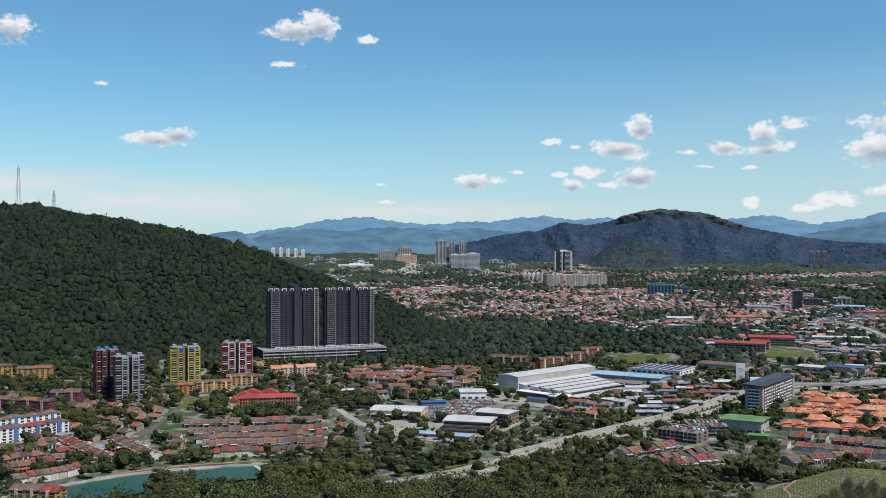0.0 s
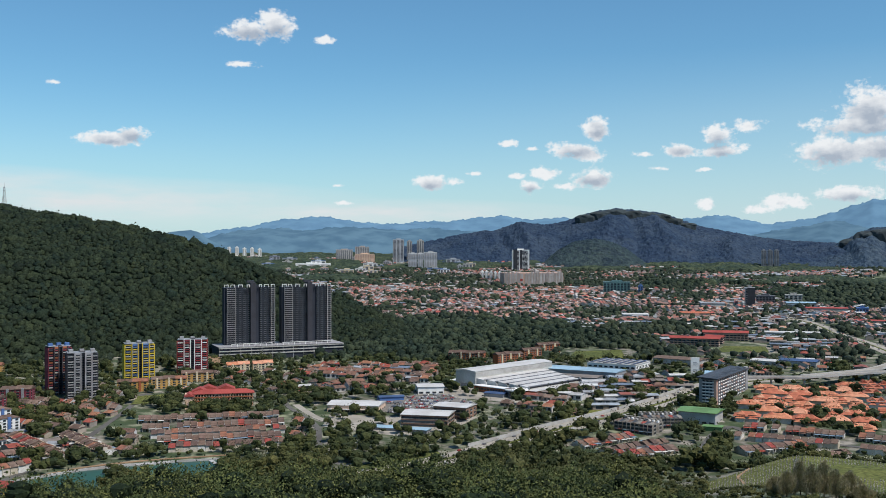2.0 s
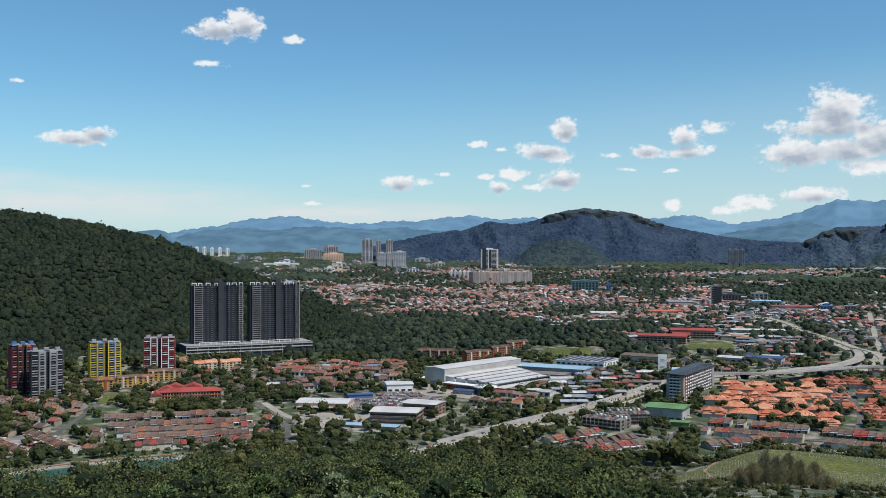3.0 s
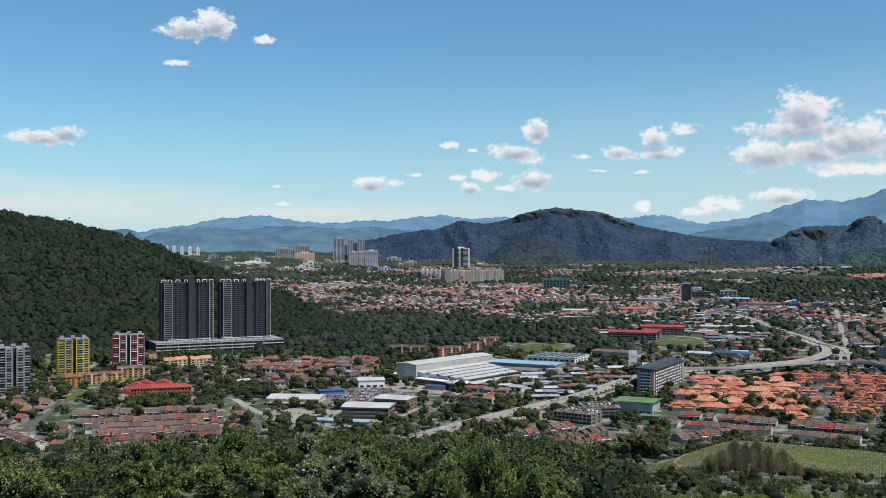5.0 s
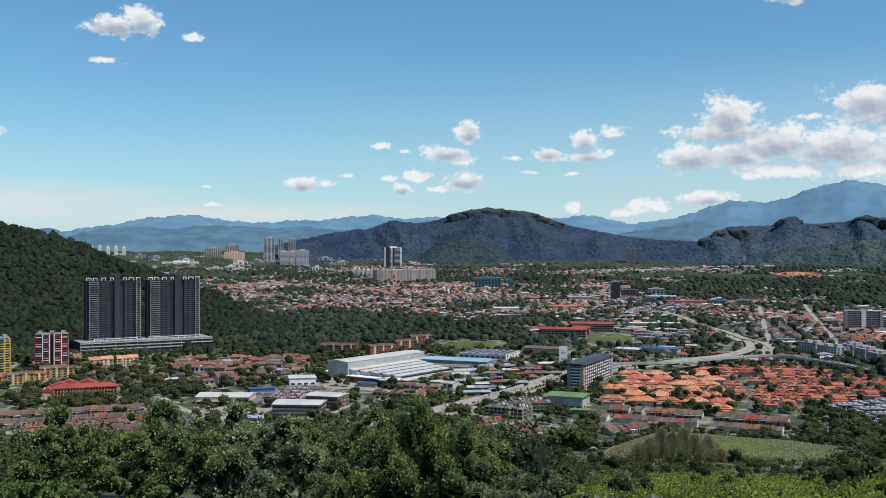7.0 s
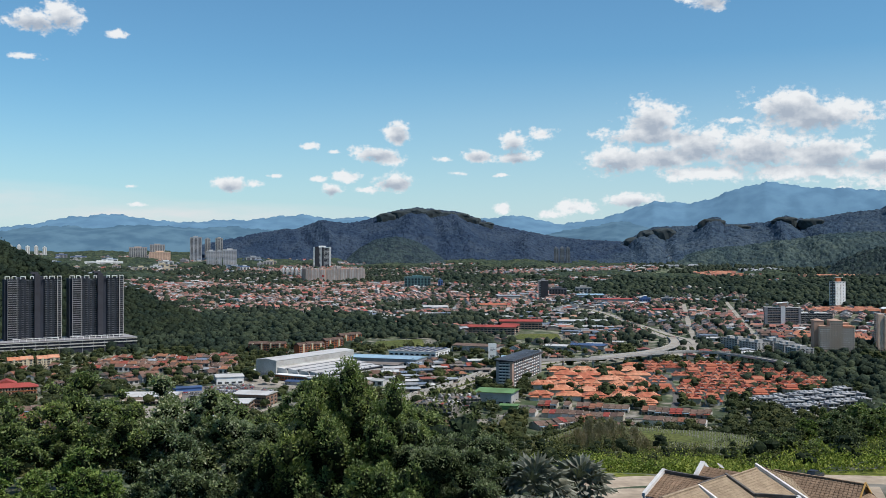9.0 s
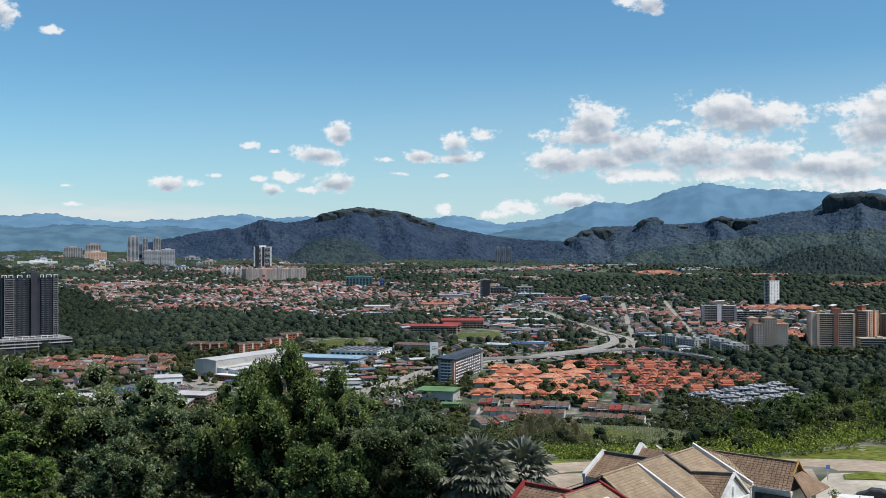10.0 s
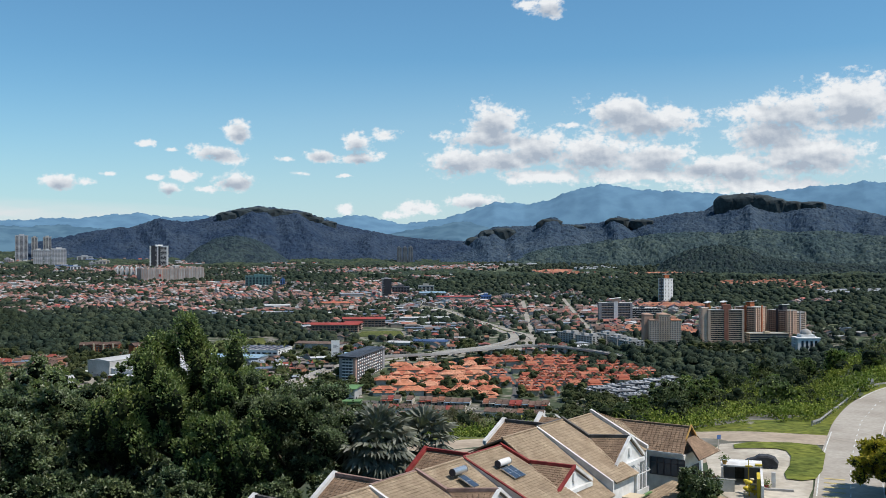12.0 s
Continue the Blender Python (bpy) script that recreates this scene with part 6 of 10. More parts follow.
ribbon("street", [(-6.0, 1175), (-4.2, 1085), (-1.0, 1075), (2.6, 1128), (3.6, 1200), (7, 1180), (10.5, 1175)], 9, M_ROADPALE, "dusty pale street through the works", 0.3)
ribbon("street", [(17.6, 1045), (18.6, 1085), (19.8, 1062), (24.5, 1032), (29.5, 1040)], 8, M_ASPHALT, "grey street below the orange villas", 0.3)
ribbon("street", [(26.6, 1040), (27.0, 1150), (26.4, 1300)], 7, M_ASPHALT, "lane between the orange villas", 0.3)
ribbon("street", [(10.0, 950), (13, 935), (16.4, 960), (17.6, 1045)], 8, M_ASPHALT, "grey street by the shop rows", 0.3)
ribbon("lakeside_path", [(-23.5, 892), (-20, 917), (-17.5, 938), (-14.4, 948), (-12, 951), (-9.5, 954)], 4, M_EARTH, "sandy path along the lake wall", 0.6)

# ---- lake, yards and fields ----


def patch(name, outline, material, label, category, lift, kind="structure"):
    """A flat-lying area that follows the land, from its outline of bearings and distances."""
    V = [at(a, r) for a, r in outline]
    bm = bmesh.new()
    f = bm.faces.new([bm.verts.new((x, y, 0)) for x, y in V])
    bmesh.ops.triangulate(bm, faces=[f])
    bmesh.ops.subdivide_edges(bm, edges=bm.edges[:], cuts=5, use_grid_fill=True)
    for v in bm.verts:
        v.co.z = gz(v.co.x, v.co.y) + lift
    for fc in bm.faces:
        if fc.normal.z < 0:
            fc.normal_flip()
    return tagged(part(name, bm, material), label, category, kind=kind)


LAKE = [(-26, 850), (-22, 890), (-19.7, 908), (-17.5, 924), (-14.4, 932), (-12.4, 935), (-10.3, 937), (-9.7, 930), (-10.6, 885), (-13.8, 876), (-14.3, 908), (-16.2, 908), (-16.7, 856), (-19, 848), (-22, 800), (-26, 780)]


def lake():
    V = [at(a, r) for a, r in LAKE]
    bm = bmesh.new()
    bm.faces.new([bm.verts.new((x, y, 2.2)) for x, y in V])
    for fc in bm.faces:
        if fc.normal.z < 0:
            fc.normal_flip()
    tagged(part("lake", bm, M_WATER), "still green lake below the terraces", "lake", kind="structure")
    shore = [(-24.5, 868, 2.2), (-22, 892, 2.2), (-19.7, 910, 2.2), (-17.5, 926, 2.2), (-14.4, 934, 2.2), (-12.4, 937, 2.2), (-10.0, 938, 2.2)]
    ribbon("lake_wall", shore, 1.0, M_CONC, "concrete wall along the lake's far shore", 1.6, 4)
    ribbon("weir", [(-14.7, 931, 2.2), (-12.9, 934, 2.2)], 5, M_CONC, "concrete landing at the lake's edge", 1.3, 3)
    ribbon("weir", [(-10.7, 934, 2.2), (-10.2, 905, 2.2)], 4, M_CONC, "concrete weir walkway at the lake's end", 0.8, 3)


lake()
M_YARD = surface("oily_yard", (0.2, 0.185, 0.165), 0.95, 0.5, 0.05, 0.35)
YARD = [(-2.5, 1145), (-1.0, 1205), (1.0, 1222), (2.6, 1225), (3.5, 1200), (4.6, 1165), (3.8, 1105), (0.5, 1110)]
patch("car_yard", YARD, M_YARD, "dusty yard filled with parked cars", "yard", 0.35)
patch("works_yard", [(-4.5, 1060), (-4.0, 1125), (-1, 1100), (0.4, 1108), (4.5, 1100), (3, 1040), (0, 1010)], M_ROADPALE, "pale concrete works yard", "yard", 0.25)
patch("works_apron", [(2.0, 1215), (2.6, 1290), (5, 1255), (7.3, 1195), (10.8, 1255), (11.5, 1230), (7.5, 1165), (5, 1190)], M_ROADPALE, "pale concrete apron before the works", "yard", 0.25)
patch("playing_field", [(17.7, 1600), (18.2, 1665), (20.4, 1672), (20.6, 1610)], M_GRASS, "bright green school playing field", "field", 0.6)
patch("field", [(9.6, 1500), (10, 1575), (12.6, 1600), (12.9, 1500)], M_GRASS, "rough green field behind the works", "field", 0.6)
patch("field", [(-15.0, 1205), (-14.6, 1255), (-12.6, 1262), (-12.4, 1215)], M_GRASS, "green field beside the school", "field", 0.6)
patch("verge", [(-4, 812), (-2.5, 836), (0.2, 858), (2.8, 892), (2.9, 862), (0.2, 826), (-2.5, 802)], M_GRASS, "green highway verge", "verge", 0.5)
patch("verge", [(-2.6, 886), (0.0, 909), (2.3, 940), (2.0, 955), (-0.2, 922), (-2.8, 898)], M_GRASS, "green highway verge", "verge", 0.5)
patch("verge", [(4.5, 905), (6.5, 962), (8.8, 1012), (9.6, 1005), (7, 930), (5.5, 890)], M_GRASS, "green highway verge", "verge", 0.5)
patch("verge", [(8.6, 1065), (12.5, 1158), (14.6, 1225), (16, 1290), (15.3, 1300), (13, 1215), (9.5, 1110)], M_GRASS, "green highway verge", "verge", 0.5)
patch("earth_cut", [(-11.2, 1440), (-11.2, 1500), (-10.2, 1492), (-10.0, 1432)], M_EARTH, "bare orange earth cutting by the podium", "earth", 8.0)
patch("terraced_lawn", [(24.9, 3450), (25.0, 3560), (26.7, 3560), (26.6, 3450)], M_GRASS, "terraced green lawn below the ridge", "lawn", 6)
patch("cemetery", [(17.3, 740), (17.4, 830), (20, 850), (25, 850), (29, 845), (31.5, 815), (30.5, 700), (26, 655), (22, 690), (19, 715)], M_GRASS, "grassy hillside cemetery", "cemetery", 0.8)
patch("forecourt", [(16.0, 1105), (15.6, 1160), (17.2, 1160), (18.3, 1105)], M_ROADPALE, "pale forecourt of the market hall", "yard", 0.3)
patch("forecourt", [(26.6, 1470), (27.0, 1560), (26.9, 1640), (28.3, 1640), (28.9, 1560), (28.4, 1480), (27.6, 1440)], M_ROADPALE, "pale apron of the road junction", "yard", 0.35)
# ---- houses ----


def terrace_house(kind, roof, wall, porch):
    """One house of a terrace, 6.6 m wide: gabled along the row, with a lower porch roof, a door and windows."""
    W, D = 6.6, 15.5
    ob = empty("terrace_house", Matrix.Identity(4), "terraced house with a brown tiled roof and a pale porch", "house", "terraces")
    H = 5.4 if kind else 3.6
    boxes("wall", [(0, W, 0, D, -2.5, H), (0.4, 0.7, -4.5, 0, -2.5, 2.6)], wall, ob)
    bm = bmesh.new()
    ridge = D * 0.55
    rows = [(-0.05, -0.9, H - 0.1), (-0.05, ridge, H + 3.1), (-0.05, D + 0.8, H - 0.05)]
    lo = [bm.verts.new((x, y, z)) for x, y, z in rows] + [bm.verts.new((W - 0.1, y, z)) for x, y, z in rows]
    hi = [bm.verts.new((v.co.x, v.co.y, v.co.z + 0.25)) for v in lo]
    for q in (lo, hi):
        bm.faces.new((q[0], q[1], q[4], q[3]))
        bm.faces.new((q[1], q[2], q[5], q[4]))
    for i, j in ((0, 1), (1, 2), (3, 4), (4, 5), (0, 3), (2, 5)):
        bm.faces.new((lo[i], lo[j], hi[j], hi[i]))
    bm.faces.new((lo[0], lo[1], lo[2]))
    bm.faces.new((lo[3], lo[4], lo[5]))
    bmesh.ops.recalc_face_normals(bm, faces=bm.faces[:])
    part("roof", bm, roof, ob)
    bm = bmesh.new()
    for v in box(bm, 0.1, W - 0.25, -5.0, -0.2, 2.9, 3.1):
        v.co.z += (v.co.y + 5) * 0.14 * (1 if kind else 0.05)
    part("porch_roof", bm, porch, ob)
    boxes("party_wall", [(-0.18, 0.1, -1.0, D + 0.8, H - 0.2, H + 0.9), (-0.18, 0.1, ridge - 2, ridge + 2, H + 0.9, H + 2.9)], M_CREAM if kind else wall, ob)
    boxes("door", [(3.6, 5.6, -0.1, 0.1, -0.4, 2.1)], M_WINDOW, ob)
    if kind:
        boxes("window", [(0.9, 5.7, -0.1, 0.1, 3.9, 5.2)], M_WINDOW, ob)
    return ob


M_PORCH = surface("porch_roof", [(0.5, 0.48, 0.44), (0.16, 0.1, 0.08), (0.42, 0.08, 0.05), (0.3, 0.3, 0.3), (0.6, 0.58, 0.54), (0.2, 0.28, 0.36), (0.22, 0.14, 0.1)], 0.8, 1.0, 0.1, 0.3, pick="object")
M_PALEWALL = surface("pale_house_wall", [(0.6, 0.58, 0.53), (0.55, 0.5, 0.42), (0.66, 0.65, 0.62), (0.5, 0.44, 0.34)], 0.85, 1.0, 0.2, 0.2, pick="object")
HOUSES = [terrace_house(1, M_BROWNTILE, M_PALEWALL, M_PORCH), terrace_house(0, M_BROWNTILE, M_PALEWALL, M_PORCH)]
FIRST = [True, True]


def row_of_houses(az0, r0, az1, r1, kind, flip=False, gap=0.04, seed=0):
    rng = random.Random(seed + int(r0 * 3 + az0 * 11))
    (x0, y0), (x1, y1) = at(az0, r0), at(az1, r1)
    if flip:
        x0, y0, x1, y1 = x1, y1, x0, y0
    L = math.hypot(x1 - x0, y1 - y0)
    a = math.atan2(y1 - y0, x1 - x0)
    NOBUILD.append(((x0 + x1) / 2 - math.sin(a) * 5, (y0 + y1) / 2 + math.cos(a) * 5, a, L / 2 + 1, 12.5))
    n = int(L / 6.6)
    for i in range(n):
        if rng.random() < gap:
            continue
        x, y = x0 + (x1 - x0) * i / n, y0 + (y1 - y0) * i / n
        o = rng.choice((-1.1, 0.0, 0.0, 0.5, 1.2))
        m = pose(x - math.sin(a) * o, y + math.cos(a) * o, gz(x, y) + 0.4 + rng.choice((-0.6, 0.0, 0.0, 0.5, 0.9)), 0, 0, math.degrees(a) + rng.uniform(-0.8, 0.8))
        if FIRST[kind]:
            HOUSES[kind].matrix_world = m
            FIRST[kind] = False
        else:
            copy_thing(HOUSES[kind], m)


# rows beside the lake
row_of_houses(-14.6, 1106, -6.9, 1104, 1)
row_of_houses(-14.4, 1066, -6.6, 1066, 1)
row_of_houses(-13.9, 1048, -6.6, 1050, 1, True)
row_of_houses(-13.6, 1008, -6.4, 1012, 1)
row_of_houses(-13.0, 990, -5.8, 994, 1, True)
for i in range(4):
    row_of_houses(-21.2 + i * 1.25, 1058 - i * 3, -19.0 + i * 1.05, 962 + i * 6, i % 2, bool(i % 2))
row_of_houses(-23.8, 958, -20.6, 985, 0)
row_of_houses(-23.8, 930, -20.4, 956, 0, True)
# rows by the shops and below the villas
row_of_houses(10.4, 968, 13.4, 1012, 1)
row_of_houses(11.3, 952, 14.6, 1000, 1, True)
row_of_houses(12.6, 930, 15.8, 968, 1)
row_of_houses(18.9, 1076, 24.4, 1060, 1)
row_of_houses(18.9, 1046, 24.2, 1030, 1, True)
row_of_houses(19.3, 968, 22.6, 1012, 1)
row_of_houses(21.0, 950, 24.2, 992, 1, True)
row_of_houses(25.1, 1056, 28.9, 1046, 1)
row_of_houses(25.3, 1020, 28.7, 1012, 1, True)



M_ORANGERED = surface("red_orange_tile", [(0.44, 0.13, 0.07), (0.5, 0.17, 0.1), (0.38, 0.1, 0.06), (0.52, 0.2, 0.12)], 0.85, 1.2, 0.2, 0.3, pick="object")


def villa(seed, tile, gabled):
    """A semi-detached villa with stacked orange hipped and gabled roofs."""
    rng = random.Random(seed)
    ob = empty("villa", Matrix.Identity(4), "two-storey villa with stacked orange tiled roofs" if not gabled else "two-storey villa with steep red-orange gabled roofs", "house", "orange villas")
    W, D = (rng.uniform(17, 20), rng.uniform(13, 15)) if gabled else (rng.uniform(24, 27), rng.uniform(15, 17))
    boxes("wall", [(-W / 2, W / 2, -D / 2, D / 2, -3, 6.2 if gabled else 5.2), (-W / 2 + 1, -2, -D / 2 - 3, -D / 2, -3, 3.0), (2, W / 2 - 1, -D / 2 - 3, -D / 2, -3, 3.0)], M_PALEWALL, ob)
    hip_roof("main_roof", -W / 2, W / 2, -D / 2, D / 2, 6.0 if gabled else 5.0, 3.4 if gabled else 4.3, tile, ob, 1.4 if gabled else 2.0)
    for s in (-1, 1):
        x = s * W * 0.24
        if gabled:
            gable_roof("upper_roof", x - W * 0.15, x + W * 0.15, -D * 0.45, D * 0.38, 7.6, 2.4, tile, ob, 0.5, "y")
        else:
            hip_roof("upper_roof", x - W * 0.15, x + W * 0.15, -D * 0.52, D * 0.3, 6.6, 2.9, tile, ob, 0.7)
        boxes("gable_wall", [(x - W * 0.13, x + W * 0.13, -D * 0.5, D * 0.28, 5.0, 7.6 if gabled else 6.6)], M_PALEWALL, ob)
        hip_roof("porch_roof", s * W * 0.27 - W * 0.2, s * W * 0.27 + W * 0.2, -D / 2 - 3.6, -D / 2 + 0.5, 3.0, 1.5, tile, ob, 0.5)
        boxes("window", [(x - 2, x + 2, -D / 2 - 0.12, -D / 2 + 0.1, 3.9, 5.4)], M_WINDOW, ob)
    return ob


def villas():
    rng = random.Random(17)
    kinds = [villa(s, M_ORANGE, False) for s in range(3)] + [villa(s, M_ORANGERED, True) for s in range(3, 6)]
    used = [False] * 6
    edge = [at(a, r) for a, r in ((18.7, 1112), (20.0, 1285), (22, 1345), (30.2, 1382), (32.8, 1325), (35.4, 1265), (33, 1175), (30.8, 1122), (27.5, 1092), (19.3, 1098))]

    def inside(x, y):
        c = False
        for i in range(len(edge)):
            (x0, y0), (x1, y1) = edge[i], edge[i - 1]
            if (y0 > y) != (y1 > y) and x < (x1 - x0) * (y - y0) / (y1 - y0) + x0:
                c = not c
        return c
    ang = -20.0
    ca, sa_ = math.cos(radians(ang)), math.sin(radians(ang))
    cx, cy = at(26, 1230)
    plots = [(i * 29.5 + (j % 2) * 9 + rng.uniform(-1.5, 1.5), j * 34.0 + rng.uniform(-2, 2), 0) for j in range(-8, 9) for i in range(-12, 13)]
    plots += [(i * 23.5 + (j % 2) * 7 + rng.uniform(-2, 2), j * 28.5 + rng.uniform(-2.5, 2.5), 3) for j in range(-9, 10) for i in range(-14, 15)]
    for u, v, kind in plots:
        x, y = cx + u * ca - v * sa_, cy + u * sa_ + v * ca
        if (math.degrees(math.atan2(x, y)) + 0.003 * (math.hypot(x, y) - 1230) > 25.4) != (kind == 3):
            continue
        if not inside(x, y) or rng.random() < 0.03:
            continue
        if any(min((x - px) ** 2 + (y - py) ** 2 for px, py in line) < (w + 9) ** 2 for line, w in ROADS):
            continue
        k = rng.randrange(3) + kind
        m = pose(x, y, gz(x, y) + 0.5, 0, 0, ang + rng.choice((0, 0, 0, 180, 90)) + rng.uniform(-4, 4))
        if used[k]:
            copy_thing(kinds[k], m)
        else:
            kinds[k].matrix_world, used[k] = m, True
        NOBUILD.append((x, y, radians(ang), 9 if kind else 13, 8))


villas()


M_FLATROOF = surface("pale_flat_roof", [(0.45, 0.45, 0.45), (0.255, 0.262, 0.27), (0.375, 0.375, 0.375), (0.15, 0.158, 0.165)], 0.8, 1.0, 0.2, 0.2, pick="object")


def white_terraces():
    ob = empty("white_terrace_house", Matrix.Identity(4), "modern white terraced house with a flat roof", "house", "white terraces")
    boxes("wall", [(0, 7.2, 0, 15, -3, 7)], M_GREY, ob)
    boxes("roof", [(-0.1, 7.1, -1.6, 6.5, 7, 7.5), (-0.1, 7.1, 7.5, 15.5, 7.3, 7.8)], M_FLATROOF, ob)
    boxes("roof_hut", [(1.5, 5, 6.5, 9.5, 7.0, 8.9)], M_HAZEGREY, ob)
    boxes("window", [(0.8, 6.2, -0.12, 0.1, 3.8, 6.2)], M_WINDOW, ob)
    boxes("porch_roof", [(0.1, 7.0, -5, -0.3, 2.9, 3.25)], M_HAZEGREY, ob)
    first = True
    for az0, r0, az1, r1 in ((31.3, 1112, 36.4, 1212), (32.4, 1098, 36.9, 1185), (33.0, 1076, 37.2, 1150)):
        (x0, y0), (x1, y1) = at(az0, r0), at(az1, r1)
        L, a = math.hypot(x1 - x0, y1 - y0), math.atan2(y1 - y0, x1 - x0)
        NOBUILD.append(((x0 + x1) / 2, (y0 + y1) / 2, a, L / 2, 15))
        for i in range(int(L / 7.2)):
            if i % 9 == 6:
                continue
            x, y = x0 + (x1 - x0) * i * 7.2 / L, y0 + (y1 - y0) * i * 7.2 / L
            m = pose(x, y, gz(x, y) + 0.4 + 0.5 * (i * 7 % 4), 0, 0, math.degrees(a))
            if first:
                ob.matrix_world, first = m, False
            else:
                copy_thing(ob, m)


white_terraces()

# ---- the wide town: one sheet of small roofs, too many to count ----


def free_of(x, y, road=2.0):
    ok = np.ones(len(x), bool)
    for cx, cy, a, hw, hd in NOBUILD:
        dx, dy = x - cx, y - cy
        u, v = dx * math.cos(a) + dy * math.sin(a), -dx * math.sin(a) + dy * math.cos(a)
        ok &= ~((np.abs(u) < hw) & (np.abs(v) < hd))
    for line, w in ROADS:
        P = np.array(line)
        for i in range(len(P) - 1):
            d = P[i + 1] - P[i]
            t = np.clip(((x - P[i, 0]) * d[0] + (y - P[i, 1]) * d[1]) / max(d @ d, 1e-6), 0, 1)
            ok &= np.hypot(x - P[i, 0] - t * d[0], y - P[i, 1] - t * d[1]) > w + road
    return ok


# bearing from, to, distance from, to, share of houses, share of trees
ZONES = [
    (-40, 60, 880, 1650, 0.0, 1.1), (-40, 60, 1650, 3300, 0.5, 0.7), (-12, 24, 3300, 4300, 0.16, 0.8), (24, 60, 3000, 4300, 0.0, 0.8),
    (-6, 9.5, 1560, 1960, 0.0, 1.0), (9.5, 14, 1620, 1800, 0.25, 0.9), (-3, 14.5, 1960, 2660, 0.95, 0.5), (14.5, 20.5, 1950, 2600, 0.75, 0.6),
    (-5, 4, 2700, 3500, 0.28, 1.1), (3, 14, 2660, 3350, 0.4, 0.9), (14, 20, 2600, 3100, 0.4, 0.9), (20, 24, 1650, 2500, 0.5, 0.8), (24, 31, 2320, 3000, 0.14, 1.0), (23.5, 33, 1660, 2250, 0.7, 0.6),
    (14, 25, 3000, 3500, 0.35, 0.8), (30, 60, 2250, 3000, 0.1, 1.0), (33, 60, 1660, 2250, 0.2, 0.9), (30, 60, 1230, 1500, 0.0, 1.2), (37, 60, 1000, 1250, 0.0, 1.2), (36, 60, 1720, 1900, 0.5, 0.4),
    (-5.6, 2.4, 1230, 1440, 1.3, 0.25), (-12, -5.2, 1235, 1390, 0.55, 0.7), (-26, -15.5, 1130, 1330, 0.45, 0.75), (2.0, 9.0, 1440, 1560, 0.1, 0.9),
    (7.4, 16, 1150, 1390, 0.93, 0.22), (16.5, 24, 1400, 1650, 0.3, 0.8), (-6.5, 5, 900, 985, 0.0, 1.1), (4, 12, 895, 1010, 0.0, 1.3), (9.2, 11, 1010, 1120, 0.3, 0.8), (-26, -14.2, 945, 1130, 1.0, 0.2), (28.6, 31.2, 1020, 1110, 0, 1.0),
    (24, 30, 910, 1010, 0.0, 0.7), (25, 31.5, 1420, 1660, 0.5, 0.3), (27, 33, 2480, 2640, 0.8, 0.3), (38, 45, 2150, 2260, 1.0, 0.1), (32.5, 37.5, 1950, 2120, 0.9, 0.15), (31, 34.5, 1640, 1790, 0.9, 0.2), (17, 26, 3150, 3350, 0.7, 0.4), (18.8, 33.5, 1092, 1365, 0.0, 0.3), (-14.8, -6.2, 984, 1120, 0.0, 0.08), (-6.5, 5, 985, 1045, 0.0, 0.35), (-24, -14.5, 960, 1110, 0.95, 0.22), (-4.6, 5.5, 1045, 1235, 0.0, 0.3), (-6.2, -4.6, 985, 1180, 0.7, 0.35), (5.5, 9.2, 1090, 1200, 0.6, 0.35),
    (-24, -6, 934, 974, 0.0, 1.5), (-18, -14.6, 1110, 1260, 0.4, 0.9),
    (18.5, 29.5, 925, 1092, 0.0, 0.16), (9.8, 16.6, 925, 1078, 0.0, 0.2), (7.0, 9.5, 1395, 1480, 0.3, 0.6),
]


# closed woods: bearing from, to, distance from, to
WOODS = [(-6, 9.3, 1495, 1955), (9.3, 13.5, 1640, 1790), (20.5, 31.5, 2330, 3080), (31, 60, 2180, 3100), (30.5, 60, 1215, 1470), (36.5, 60, 980, 1240), (-5.5, -1.5, 2850, 3050), (14, 21, 2760, 2900), (-13, 24, 3300, 4300), (37.5, 60, 1720, 2200)]
CLEARINGS = [(0.6, 3.9, 1930, 1995), (28.4, 31.3, 2880, 3130), (33.5, 37.2, 2880, 3060), (38.0, 43.7, 2470, 2790), (43.4, 48, 2360, 2540), (33.5, 38.5, 2020, 2110), (24, 31.5, 2330, 2420), (42.8, 45.5, 1720, 1900)]


def woods(x, y):
    """True where closed forest stands."""
    wob = 26 * np.sin(x * 0.021 + 2 * np.sin(y * 0.013)) + 18 * np.sin(y * 0.033 + x * 0.05)
    r, az = np.hypot(x, y) + wob, np.degrees(np.arctan2(x, y)) + wob / 60
    ok = np.zeros(np.shape(x), bool)
    for a0, a1, r0, r1 in WOODS:
        ok |= (az >= a0) & (az < a1) & (r >= r0) & (r < r1)
    ok &= drift(x, y, 0.009, 14) + 0.5 * drift(x, y, 0.023, 15) > np.where(r > 2200, -0.62, -0.95)
    for a0, a1, r0, r1 in CLEARINGS:
        ok &= ~((az >= a0) & (az < a1) & (r >= r0) & (r < r1))
    return ok


def share(x, y, col):
    r, az = np.hypot(x, y), np.degrees(np.arctan2(x, y))
    out = np.zeros(len(x))
    for z in ZONES:
        m = (az >= z[0]) & (az < z[1]) & (r >= z[2]) & (r < z[3])
        out[m] = z[col]
    return out


def drift(x, y, f, seed):
    p = np.random.default_rng(seed).uniform(0, 6.28, 4)
    return np.sin(x * f + p[0] + 1.7 * np.sin(y * f * 0.6 + p[1])) * np.sin(y * f * 1.1 + p[2] + 1.3 * np.sin(x * f * 0.7 + p[3]))


